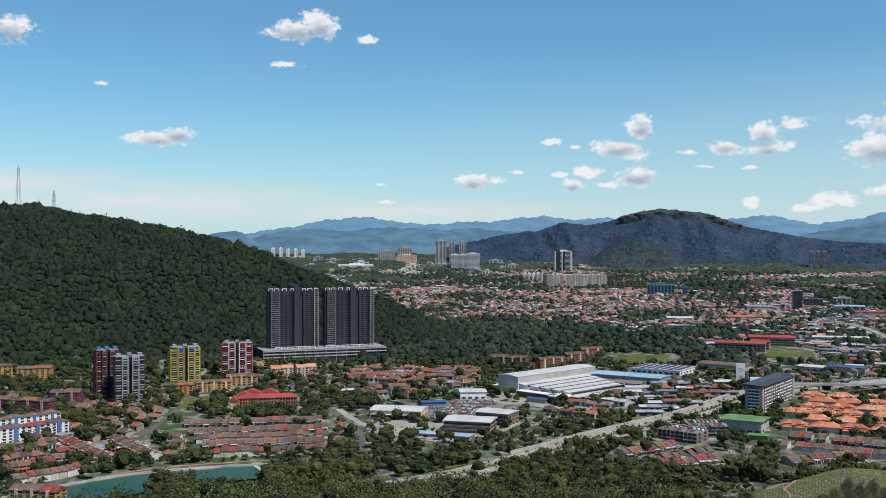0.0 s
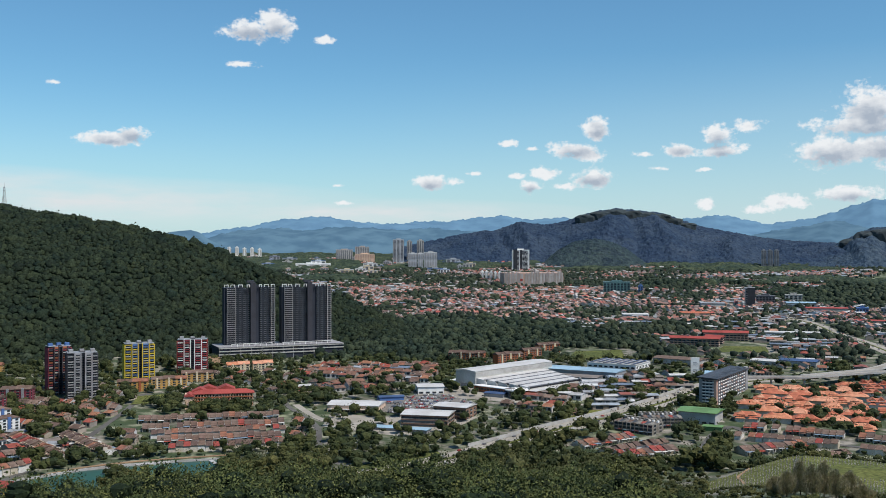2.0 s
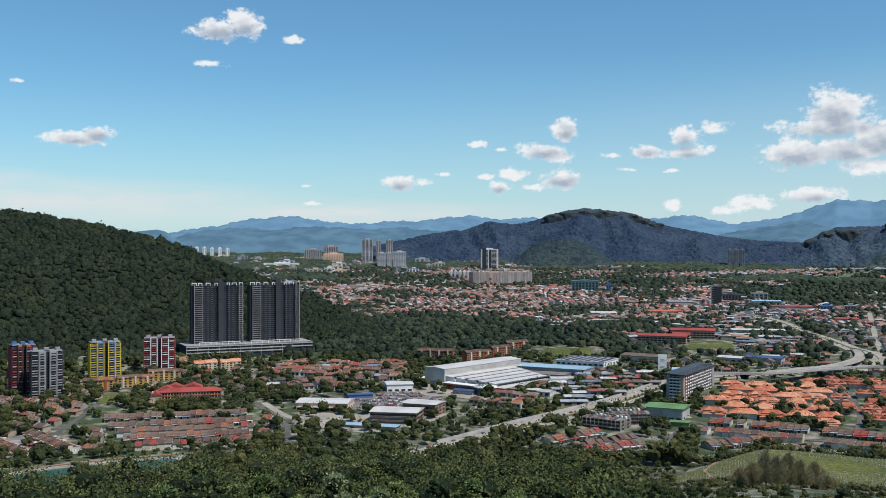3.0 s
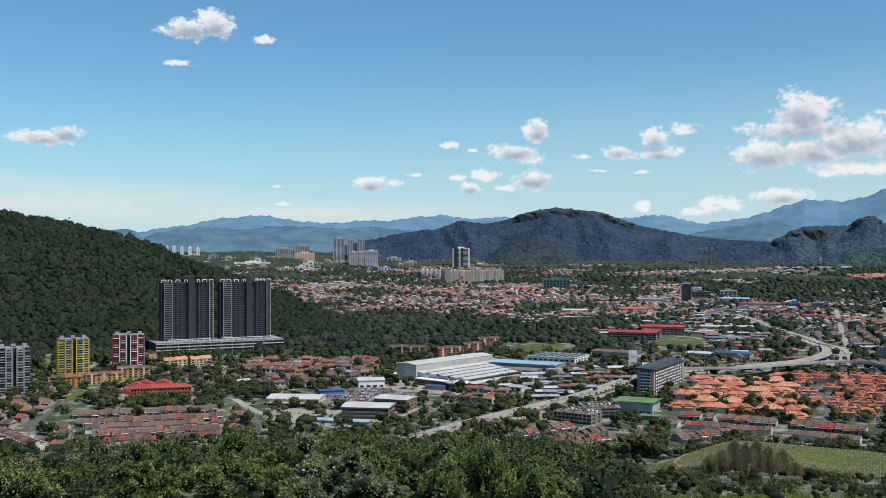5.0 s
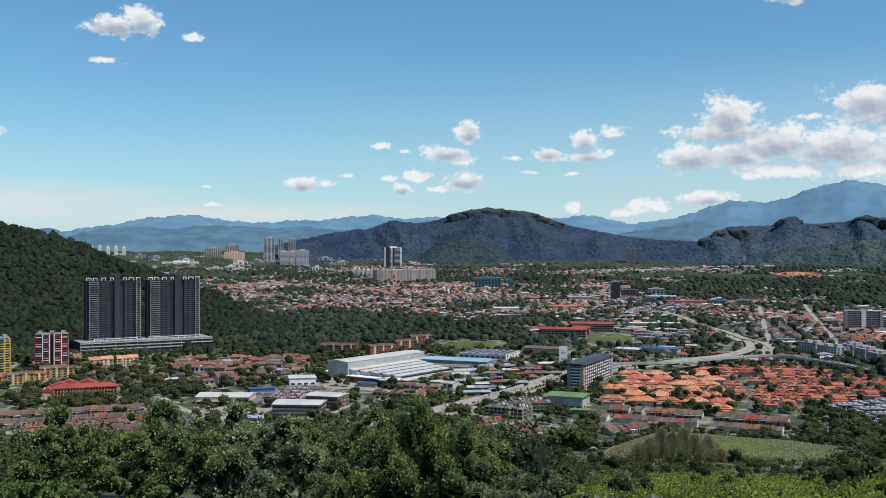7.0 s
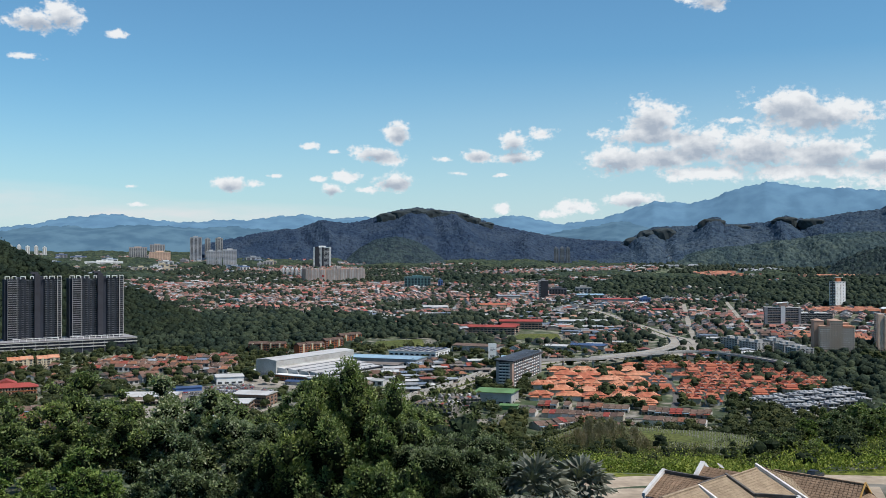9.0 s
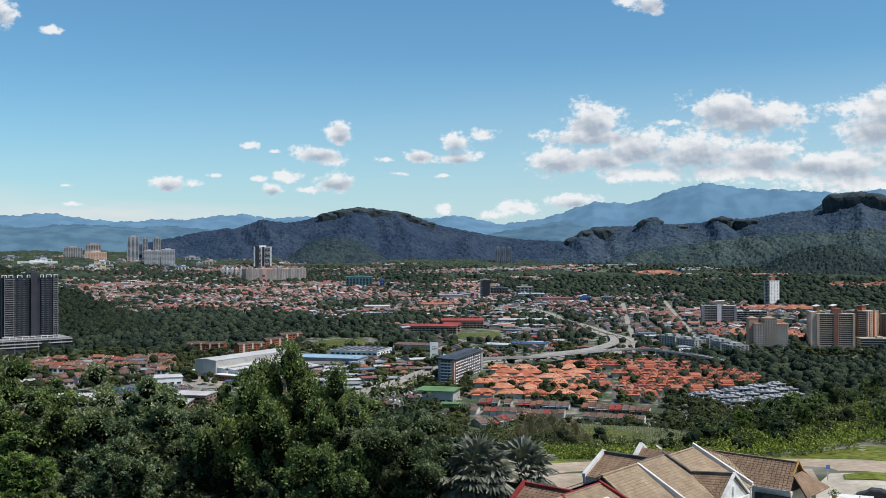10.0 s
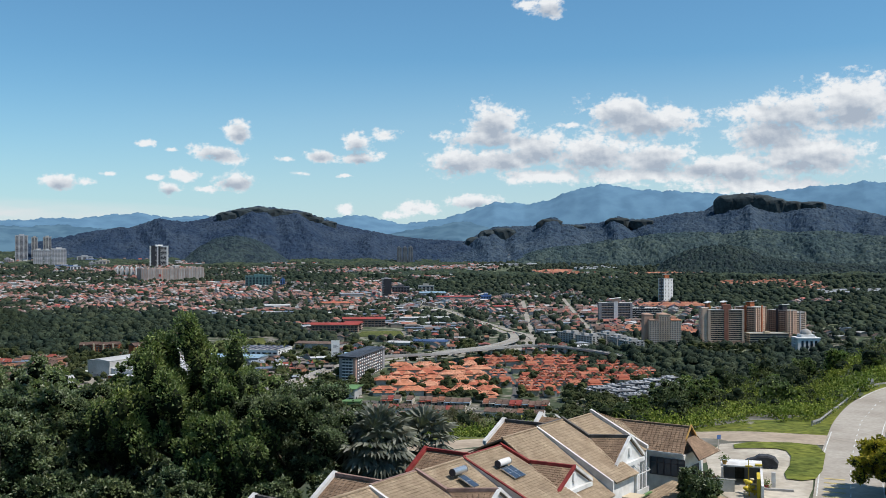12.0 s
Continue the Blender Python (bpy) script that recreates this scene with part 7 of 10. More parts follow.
# gable house as unit corners: x, y, walls, roof rise
GW = np.array([(-.5, -.5, -.5, 0), (.5, -.5, -.5, 0), (.5, .5, -.5, 0), (-.5, .5, -.5, 0), (-.5, -.5, 1, 0), (.5, -.5, 1, 0), (.5, .5, 1, 0), (-.5, .5, 1, 0), (-.5, 0, 1, 1), (.5, 0, 1, 1)])
GWT = np.array([(0, 1, 5), (0, 5, 4), (1, 2, 6), (1, 6, 5), (2, 3, 7), (2, 7, 6), (3, 0, 4), (3, 4, 7), (4, 8, 7), (5, 6, 9)])
GR = np.array([(-.54, -.58, 1, -.12), (.54, -.58, 1, -.12), (.54, 0, 1, 1.05), (-.54, 0, 1, 1.05), (.54, .58, 1, -.12), (-.54, .58, 1, -.12)])
GRT = np.array([(0, 1, 2), (0, 2, 3), (3, 2, 4), (3, 4, 5)])
HR = np.array([(-.55, -.57, 1, -.1), (.55, -.57, 1, -.1), (.55, .57, 1, -.1), (-.55, .57, 1, -.1), (-.2, 0, 1, 1), (.2, 0, 1, 1)])
HRT = np.array([(0, 1, 5), (0, 5, 4), (1, 2, 5), (2, 3, 4), (2, 4, 5), (3, 0, 4)])
WN = np.array([(-.38, -.505, .2, 0), (-.1, -.505, .2, 0), (-.1, -.505, .75, 0), (-.38, -.505, .75, 0), (.1, -.505, .2, 0), (.4, -.505, .2, 0), (.4, -.505, .75, 0), (.1, -.505, .75, 0)])
WNT = np.array([(0, 1, 2), (0, 2, 3), (4, 5, 6), (4, 6, 7)])


def plant(tpl, tri, x, y, z, ang, w, d, h, rise):
    k, n = len(x), len(tpl)
    X, Y = tpl[None, :, 0] * w[:, None], tpl[None, :, 1] * d[:, None]
    ca, sa_ = np.cos(ang)[:, None], np.sin(ang)[:, None]
    V = np.stack([x[:, None] + X * ca - Y * sa_, y[:, None] + X * sa_ + Y * ca, z[:, None] + tpl[None, :, 2] * h[:, None] + tpl[None, :, 3] * rise[:, None]], 2)
    return V.reshape(-1, 3), (tri[None] + n * np.arange(k)[:, None, None]).reshape(-1, 3)


def town():
    rng = np.random.default_rng(8)
    xs, ys, an, ws, ds = [], [], [], [], []
    # streets of short terraces on turned grids, patch by patch
    for gx in np.arange(-700, 3300, 170.0):
        for gy in np.arange(900, 4200, 170.0):
            ang = radians(rng.choice([-35, -18, 0, 12, 28, 48, 70]))
            rowgap = rng.uniform(23, 30) * (0.85 if gy > 1900 else 1.0)
            for v in np.arange(-84, 84, rowgap):
                u = -84.0
                while u < 84:
                    w = rng.uniform(7, 15) * (0.8 if gy > 1900 else 1.0)
                    if rng.random() < 0.86:
                        xs.append(gx + u * math.cos(ang) - v * math.sin(ang))
                        ys.append(gy + u * math.sin(ang) + v * math.cos(ang))
                        an.append(ang)
                        ws.append(w * rng.uniform(0.9, 1.0))
                        ds.append(rng.uniform(11, 15) * (0.78 if gy > 1900 else 1.0))
                    u += w
    x, y, an, ws, ds = (np.array(q) for q in (xs, ys, an, ws, ds))
    s = share(x, y, 4)
    keep = (rng.random(len(x)) < s * (1.0 + 1.1 * drift(x, y, 0.012, 3))) & (np.degrees(np.arctan2(x, y)) < 50)
    x, y, an, ws, ds = x[keep], y[keep], an[keep], ws[keep], ds[keep]
    ok = free_of(x, y, 5) & ~woods(x, y)
    x, y, an, ws, ds = x[ok], y[ok], an[ok], ws[ok], ds[ok]
    n = len(x)
    z = land(x, y)
    h, rise = rng.uniform(3.2, 6.8, n), rng.uniform(2.0, 3.4, n)
    shed_like = (rng.random(n) < np.where(y > 2500, 0.16, 0.07)) | (np.isin(share(x, y, 4), (0.5, 0.93)) & (rng.random(n) < 0.6))
    ws = np.where(shed_like, ws * 2.2, ws)
    ds = np.where(shed_like, ds * 1.3, ds)
    rise = np.where(shed_like, 1.3, rise)
    hip = rng.random(n) < 0.4
    by = np.hypot(x, y) < 1700
    Vs, Ts, Is, base = [], [], [], 0
    for tpl, tri, m, mi in ((GW, GWT, np.ones(n, bool), 0), (GR, GRT, ~hip & ~shed_like & ~by, 1), (HR, HRT, hip & ~shed_like & ~by, 1), (GR, GRT, ~hip & ~shed_like & by, 4), (HR, HRT, hip & ~shed_like & by, 4), (GR, GRT, shed_like, 2), (WN, WNT, np.hypot(x, y) < 2300, 3)):
        V, T = plant(tpl, tri, x[m], y[m], z[m], an[m], ws[m], ds[m], h[m], rise[m])
        Vs.append(V)
        Ts.append(T + base)
        Is.append(np.full(len(T), mi))
        base += len(V)
    me = mesh_np("town_houses", np.concatenate(Vs), np.concatenate(Ts), [M_FARWALL, M_FARROOF, M_SHEDROOF, M_WINDOW, M_NEARROOF], np.concatenate(Is))
    tagged(new("town_houses", me), "dense town of small houses with brown, red and orange roofs", "houses", kind="stuff")
    return x, y


town()


def far_terraces(label, az0, r0, az1, r1, rows, gap, roof, width=9.0, seed=1):
    """Parallel rows of small terraced houses far off; the rows run from the first bearing and distance to the second."""
    rng = np.random.default_rng(seed)
    (x0, y0), (x1, y1) = at(az0, r0), at(az1, r1)
    L, a = math.hypot(x1 - x0, y1 - y0), math.atan2(y1 - y0, x1 - x0)
    n = int(L / width)
    u, v = np.meshgrid((np.arange(n) + 0.5) * L / n, np.arange(rows) * gap)
    u, v = u.ravel(), v.ravel() + rng.uniform(-1, 1, n * rows)
    keep = rng.random(len(u)) > 0.1
    u, v = u[keep], v[keep]
    x, y = x0 + u * math.cos(a) - v * math.sin(a), y0 + u * math.sin(a) + v * math.cos(a)
    k = len(x)
    z, an = land(x, y), np.full(k, a)
    w, d, h, rise = np.full(k, width * 1.02), rng.uniform(10, 13, k), rng.uniform(5.0, 6.5, k), rng.uniform(2.2, 3.0, k)
    V0, T0 = plant(GW, GWT, x, y, z, an, w, d, h, rise)
    V1, T1 = plant(GR, GRT, x, y, z, an, w, d, h, rise)
    me = mesh_np("far_terrace_rows", np.concatenate([V0, V1]), np.concatenate([T0, T1 + len(V0)]), [M_FARWALL, roof], np.arange(len(T0) + len(T1)) >= len(T0))
    tagged(new("far_terrace_rows", me), label, "houses", kind="stuff")


M_FARORANGE = surface("far_orange_tile", [(0.42, 0.17, 0.1), (0.48, 0.21, 0.13), (0.36, 0.14, 0.09), (0.5, 0.25, 0.16), (0.3, 0.12, 0.09)], 0.9, 1.2, 0.1, 0.3, pick="island")
far_terraces("long rows of orange-roofed terraces on the wooded rise", 39.9, 2690, 43.3, 2600, 4, 28, M_FARORANGE, seed=2)
far_terraces("rows of orange-roofed terraces on the wooded rise", 38.2, 2640, 40.2, 2600, 3, 26, M_FARORANGE, seed=3)
far_terraces("rows of orange-roofed terraces on the wooded rise", 41.5, 2540, 43.6, 2480, 3, 26, M_FARORANGE, seed=4)
far_terraces("cluster of orange-roofed houses below the ridge", 28.8, 2920, 31.0, 2960, 6, 30, M_FARORANGE, 11, 5)
far_terraces("row of orange and white houses below the spur", 33.7, 2920, 37.0, 3000, 2, 30, M_FARORANGE, 10, 6)
far_terraces("rows of red-roofed terraces behind the flats", 34.0, 2040, 37.6, 2060, 3, 24, M_FARORANGE, 8, 7)
far_terraces("rows of orange-roofed terraces beside the flats", 33.4, 1650, 34.5, 1660, 4, 22, M_FARORANGE, 8, 8)
far_terraces("rows of orange-roofed terraces beside the flats", 36.4, 1640, 37.4, 1650, 4, 22, M_FARORANGE, 8, 9)
far_terraces("grey-roofed terraces at the forest's edge", 43.6, 2390, 47.0, 2440, 3, 26, M_GREYROOF, 9, 10)
far_terraces("white terraced houses at the mountain's foot", 19.2, 3110, 21.3, 3120, 3, 28, M_GREYROOF, 10, 13)
far_terraces("pale terraced houses below the lawn", 24.6, 3330, 28.2, 3380, 2, 26, M_GREYROOF, 11, 11)
far_terraces("pale terraced houses at the hill's foot", 30.9, 3130, 32.8, 3200, 4, 26, M_GREYROOF, 11, 12)

# ---- trees of the valley ----


M_FARTREE = foliage("far_town_leaves", [(0.018, 0.032, 0.021), (0.03, 0.048, 0.027), (0.046, 0.068, 0.036), (0.022, 0.038, 0.023)], 0.4, lumps=0.8)
M_WOODS = foliage("valley_wood_leaves", [(0.0223, 0.0412, 0.0251), (0.0361, 0.0605, 0.0336), (0.0582, 0.0878, 0.0437), (0.0277, 0.0495, 0.0336)], 0.25, 0.012, lumps=0.7, pick=0.07)


M_WOODCROWN = foliage("valley_wood_crowns", [(0.0155, 0.0289, 0.0173), (0.0268, 0.0453, 0.0248), (0.0475, 0.0721, 0.0356), (0.0206, 0.0370, 0.0238)], 0.35, 0.012, lumps=0.8)


def valley_woods():
    """Closed forest over the valley's floor: a low roof of leaves that follows the land, with broad crowns standing out of it."""
    rad = np.concatenate([np.arange(960, 2100, 7.0), np.arange(2100, 3320, 8.0), np.arange(3320, 4260, 9.0)])
    az = np.radians(np.arange(-12.5, 50, 0.15))
    R, A = np.meshgrid(rad, az, indexing="ij")
    X, Y = R * np.sin(A), R * np.cos(A)
    ok = woods(X, Y) & free_of(X.ravel(), Y.ravel(), 4).reshape(X.shape)
    swell = 5 * drift(X, Y, 0.016, 63)
    Z = land(X, Y) + np.where(ok, 2.0 + swell + np.where(R > 2800, 8.5, 4.0) * crown_bumps(X, Y, 16, 61), -3.0)
    T = sheet(*X.shape)
    T = T[ok.ravel()[T].any(1)]
    used, inv = np.unique(T, return_inverse=True)
    V = np.stack([X, Y, Z], 2).reshape(-1, 3)[used]
    tagged(new("valley_woods", mesh_np("valley_woods", V, inv.reshape(-1, 3), [M_WOODS])), "closed dark green woods between the parts of the town", "forest", kind="stuff")
    rng = np.random.default_rng(64)
    n = 26000
    r, a = np.sqrt(rng.uniform(960 ** 2, 2850 ** 2, n)), np.radians(rng.uniform(-7, 47.5, n))
    x, y = r * np.sin(a), r * np.cos(a)
    k = woods(x, y) & free_of(x, y, 5)
    x, y = x[k], y[k]
    size = 3.6 + 5.0 * rng.random(len(x)) ** 1.7
    z = land(x, y) + 4.5 + 5 * drift(x, y, 0.016, 63) + size * rng.uniform(0.0, 0.6, len(x))
    V, T = scatter(np.stack([x, y, z], 1), np.stack([size, size, size * rng.uniform(0.7, 1.1, len(x))], 1), SHELL_CAP, rng)
    round_part = len(T)
    near = np.hypot(x, y) < 1750
    c, q = np.repeat(np.stack([x, y, z], 1)[near], 16, 0), np.repeat(size[near], 16)
    v = rng.normal(0, 1, (len(c), 3))
    v /= np.linalg.norm(v, axis=1)[:, None]
    v[:, 2] = np.abs(v[:, 2])
    V2, T2 = leaf_arrays(c + v * (q * rng.uniform(0.75, 1.05, len(q)))[:, None], q * rng.uniform(0.14, 0.3, len(q)), v, rng, 1.3, 0.1)
    V, T = np.concatenate([V, V2]), np.concatenate([T, T2 + len(V)])
    tagged(new("valley_wood_crowns", mesh_np("valley_wood_crowns", V, T, [M_WOODCROWN], None, round_part)), "broad dark green crowns standing out of the valley woods", "forest", kind="stuff")


valley_woods()


def valley_trees():
    rng = np.random.default_rng(12)
    n = 64000
    r = np.sqrt(rng.uniform(880 ** 2, 3500 ** 2, n))
    az = np.radians(rng.uniform(-27, 50, n))
    x, y = r * np.sin(az), r * np.cos(az)
    s = share(x, y, 5)
    keep = rng.random(n) < s * np.where(r < 1600, 0.8 + 0.45 * drift(x, y, 0.02, 5), 0.85 - 0.9 * drift(x, y, 0.012, 3))
    more = (r < 1300) & keep
    for _ in range(1):
        x, y, r = (np.concatenate([q, q[more] + rng.uniform(-11, 11, int(more.sum())) * (q is not r)]) for q in (x, y, r))
        keep = np.concatenate([keep, np.ones(int(more.sum()), bool)])
        more = np.concatenate([more, np.zeros(int(more.sum()), bool)])
    x, y, r = x[keep], y[keep], r[keep]
    ok = free_of(x, y, 3.5) & ~woods(x, y)
    x, y, r = x[ok], y[ok], r[ok]
    lake_r = np.interp(np.degrees(np.arctan2(x, y)), [-26, -22, -17.5, -14.4, -10, -9.6, -9.5], [880, 906, 940, 950, 955, 955, 0])
    ok = r > lake_r
    for nm, out in (("car_yard", YARD), ("field", [(9.6, 1500), (10, 1575), (12.6, 1600), (12.9, 1500)]), ("pitch", [(17.7, 1600), (18.2, 1665), (20.4, 1672), (20.6, 1610)]), ("schoolfield", [(-15.0, 1205), (-14.6, 1255), (-12.6, 1262), (-12.4, 1215)])):
        P = [at(a, q) for a, q in out]
        c = np.zeros(len(x), bool)
        for i in range(len(P)):
            (x0, y0), (x1, y1) = P[i], P[i - 1]
            c ^= ((y0 > y) != (y1 > y)) & (x < (x1 - x0) * (y - y0) / (y1 - y0 + 1e-9) + x0)
        ok &= ~c
    x, y, r = x[ok], y[ok], r[ok]
    z = land(x, y)
    near = r < 1500
    leafy_crowns("town_trees", x[near], y[near], z[near], 3.0 + 5.5 * rng.random(int(near.sum())) ** 1.6, 1.0, 34, 0.15, M_TOWNTREE, "dark green trees between the houses and along the roads", rng, 0.9, M_TOWNTREE)
    far = ~near
    sz = 2.2 + 4.6 * rng.random(int(far.sum())) ** 1.5
    V, T = scatter(np.stack([x[far], y[far], z[far] + sz * 0.8], 1), np.stack([sz * rng.uniform(0.8, 1.5, len(sz)), sz * rng.uniform(0.8, 1.4, len(sz)), sz * rng.uniform(0.7, 1.5, len(sz))], 1), SHELL_CAP, rng)
    tagged(new("far_town_trees", mesh_np("far_town_trees", V, T, [M_FARTREE], None, True)), "dark green trees among the distant houses", "trees", kind="stuff")


valley_trees()


def median_trees():
    """Small clipped trees in the highway's median, one every few metres."""
    rng = np.random.default_rng(19)
    P = np.array([at(a, r) for a, r in HW])
    q = np.concatenate([p + (n - p) * np.linspace(0, 1, max(2, int(np.hypot(*(n - p)) / 9)), endpoint=False)[:, None] for p, n in zip(P, P[1:])])
    x, y = q[:, 0] + rng.normal(0, 0.3, len(q)), q[:, 1] + rng.normal(0, 0.3, len(q))
    keep = rng.random(len(x)) > 0.25
    x, y = x[keep], y[keep]
    leafy_crowns("median_trees", x, y, land(x, y) + 0.4, rng.uniform(1.0, 2.0, len(x)), 0.9, 30, 0.16, M_TOWNTREE, "row of small round trees along the highway median", rng, 0.9, M_TOWNTREE)


median_trees()

# ---- cars ----
M_CARPAINT = surface("car_paint", [(0.4, 0.4, 0.4), (0.04, 0.04, 0.045), (0.2, 0.21, 0.22), (0.1, 0.1, 0.11), (0.55, 0.55, 0.55), (0.05, 0.07, 0.13), (0.13, 0.13, 0.14), (0.24, 0.03, 0.03), (0.3, 0.3, 0.29)], 0.35, 1.0, 0.5, 0.1, pick="island", spec=0.5)


CAR = np.array([(-.5, -.5, .1, 0), (.5, -.5, .1, 0), (.5, .5, .1, 0), (-.5, .5, .1, 0), (-.5, -.5, .55, 0), (.5, -.5, .5, 0), (.5, .5, .5, 0), (-.5, .5, .55, 0), (-.36, -.42, 1, 0), (.18, -.42, 1, 0), (.18, .42, 1, 0), (-.36, .42, 1, 0)])
CAR_TRI = np.array([(0, 1, 5), (0, 5, 4), (1, 2, 6), (1, 6, 5), (2, 3, 7), (2, 7, 6), (3, 0, 4), (3, 4, 7), (4, 5, 9), (4, 9, 8), (5, 6, 10), (5, 10, 9), (6, 7, 11), (6, 11, 10), (7, 4, 8), (7, 8, 11), (8, 9, 10), (8, 10, 11)])


def yard_cars():
    rng = np.random.default_rng(5)
    P = [at(a, q) for a, q in YARD]
    rows = []
    ang = radians(-12)
    cx, cy = at(1.0, 1165)
    for j in range(-14, 15):
        for i in range(-55, 56):
            if rng.random() < 0.25 or j % 3 == 2:
                continue
            u, v = i * 2.7 + rng.uniform(-0.2, 0.2), j * 6.0 + rng.uniform(-0.5, 0.5)
            x, y = cx + u * math.cos(ang) - v * math.sin(ang), cy + u * math.sin(ang) + v * math.cos(ang)
            c = False
            for k in range(len(P)):
                (x0, y0), (x1, y1) = P[k], P[k - 1]
                if (y0 > y) != (y1 > y) and x < (x1 - x0) * (y - y0) / (y1 - y0) + x0:
                    c = not c
            if c:
                rows.append((x, y))
    q = np.array(rows)
    q = q[free_of(q[:, 0], q[:, 1], 1.0)]
    x, y = q[:, 0], q[:, 1]
    z = land(x, y) + 0.4
    a = np.full(len(x), ang + math.pi / 2) + rng.normal(0, 0.04, len(x))
    o = np.ones(len(x))
    V, T = plant(CAR, CAR_TRI, x, y, z, a, 4.3 * o, 1.75 * o, 1.5 * o, 0 * o)
    tagged(new("yard_cars", mesh_np("yard_cars", V, T, [M_CARPAINT])), "rows of used cars packed into the yard", "cars", kind="stuff")


yard_cars()


def street_cars():
    """Single cars spread along the highways and the streets."""
    rng = np.random.default_rng(23)
    spots = []
    for pts, side in ((HW, 6.5), (HW, 11.5), (HW, -6.5), (HW, -11.5), (UPTOWN, 5.5), (UPTOWN, 10), (UPTOWN, -5.5), (UPTOWN, -10)):
        P = np.array([at(a, r) for a, r in offset_line(pts, side)])
        for p, n in zip(P, P[1:]):
            d = n - p
            for _ in range(rng.poisson(np.hypot(*d) / 55)):
                spots.append((*(p + d * rng.random()), math.atan2(d[1], d[0])))
    x, y, a = np.array(spots).T
    o = np.ones(len(x))
    V, T = plant(CAR, CAR_TRI, x, y, land(x, y) + 0.5, a, 4.4 * o, 1.8 * o, 1.5 * o, 0 * o)
    tagged(new("street_cars", mesh_np("street_cars", V, T, [M_CARPAINT])), "cars driving and parked along the pale highway", "cars", kind="stuff")


street_cars()
# ---- the wooded slope between the houses and the town ----


def in_outline(x, y, outline):
    P = [at(a, q) for a, q in outline]
    c = np.zeros(len(x), bool)
    for i in range(len(P)):
        (x0, y0), (x1, y1) = P[i], P[i - 1]
        c ^= ((y0 > y) != (y1 > y)) & (x < (x1 - x0) * (y - y0) / (y1 - y0 + 1e-9) + x0)
    return c


GRAVES = [(17.3, 740), (17.4, 830), (20, 850), (25, 850), (29, 845), (31.5, 815), (30.5, 700), (26, 655), (22, 690), (19, 715)]


M_FOOT = foliage("foot_tree_leaves", [(0.0232, 0.0348, 0.0124), (0.0414, 0.0563, 0.0182), (0.0792, 0.0929, 0.0298), (0.0315, 0.0464, 0.0166)], 0.8, 0.012, lumps=0.6, pick=0.085)


def slope_forest():
    rng = np.random.default_rng(41)
    n = 15000
    r = np.sqrt(rng.uniform(172 ** 2, 930 ** 2, n))
    az = rng.uniform(-29, 51, n)
    x, y = r * np.sin(np.radians(az)), r * np.cos(np.radians(az))
    ok = ~in_outline(x, y, GRAVES) & ~in_outline(x, y, LAKE)
    ok &= ~((az > 20) & (r < np.interp(az, [20, 30, 38, 43, 46, 51], [172, 178, 186, 205, 245, 290])))
    ok &= r < np.interp(az, [-29, -19, -16.6, -16.2, -14.2, -13.8, -10.6, -10.2, -4, -2.6, 2.9, 3.6, 12, 17, 30, 31, 51], [792, 830, 835, 905, 905, 855, 860, 912, 905, 815, 842, 920, 915, 880, 880, 1010, 1010])
    ok &= rng.random(n) < np.where((az < -9) & (r > 760), 1.0, np.interp(r, [170, 250, 480, 950], [0.6, 0.33, 0.33, 0.5]))
    ok &= ~((az < 13) & (r < 250)) & ~((az < 15) & (r > 430) & (r < 570))
    ok &= free_of(x, y, 4)
    x, y, r, az = x[ok], y[ok], r[ok], az[ok]
    hx, hy = np.array([at(a, q) for a, q in ((9.3, 985), (9.9, 1000), (10.4, 985), (10.9, 1008), (10.2, 1020), (11.4, 990), (8.6, 962), (7.6, 955), (16.2, 905), (16.9, 915), (17.5, 905))]).T
    x, y = np.concatenate([x, hx]), np.concatenate([y, hy])
    r, az = np.hypot(x, y), np.degrees(np.arctan2(x, y))
    tall_ones = len(hx)
    z = land(x, y)
    view = (az > 16.5) & (az < 32) & (r > 430) & (r < 760)
    scrub = view | (az > 17) & (r < 640) & (rng.random(len(x)) < 0.75)
    size = np.where(scrub, rng.uniform(1.3, 2.9, len(x)), np.where(r > 520, rng.uniform(3.6, 8.6, len(x)), rng.uniform(3.4, 8.6, len(x))))
    size = np.where((az < -10) & (r > 600), rng.uniform(3.2, 6.0, len(x)), size)
    size = np.where((az > 14.5) & (r < 900) & ~scrub, rng.uniform(2.0, 4.3, len(x)), size)
    size[-tall_ones:] = np.linspace(8.0, 11.0, tall_ones)
    tall = np.where(scrub, 0.5, rng.uniform(0.95, 1.6, len(x)))
    m = r < 420
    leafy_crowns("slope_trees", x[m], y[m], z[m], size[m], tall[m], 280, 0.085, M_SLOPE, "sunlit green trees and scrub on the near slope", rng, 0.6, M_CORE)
    m = ~m
    leafy_crowns("foot_trees", x[m], y[m], z[m], size[m], tall[m], 34, 0.15, M_FOOT, "broad-crowned green trees at the foot of the slope", rng, 0.8, M_FOOT)


slope_forest()


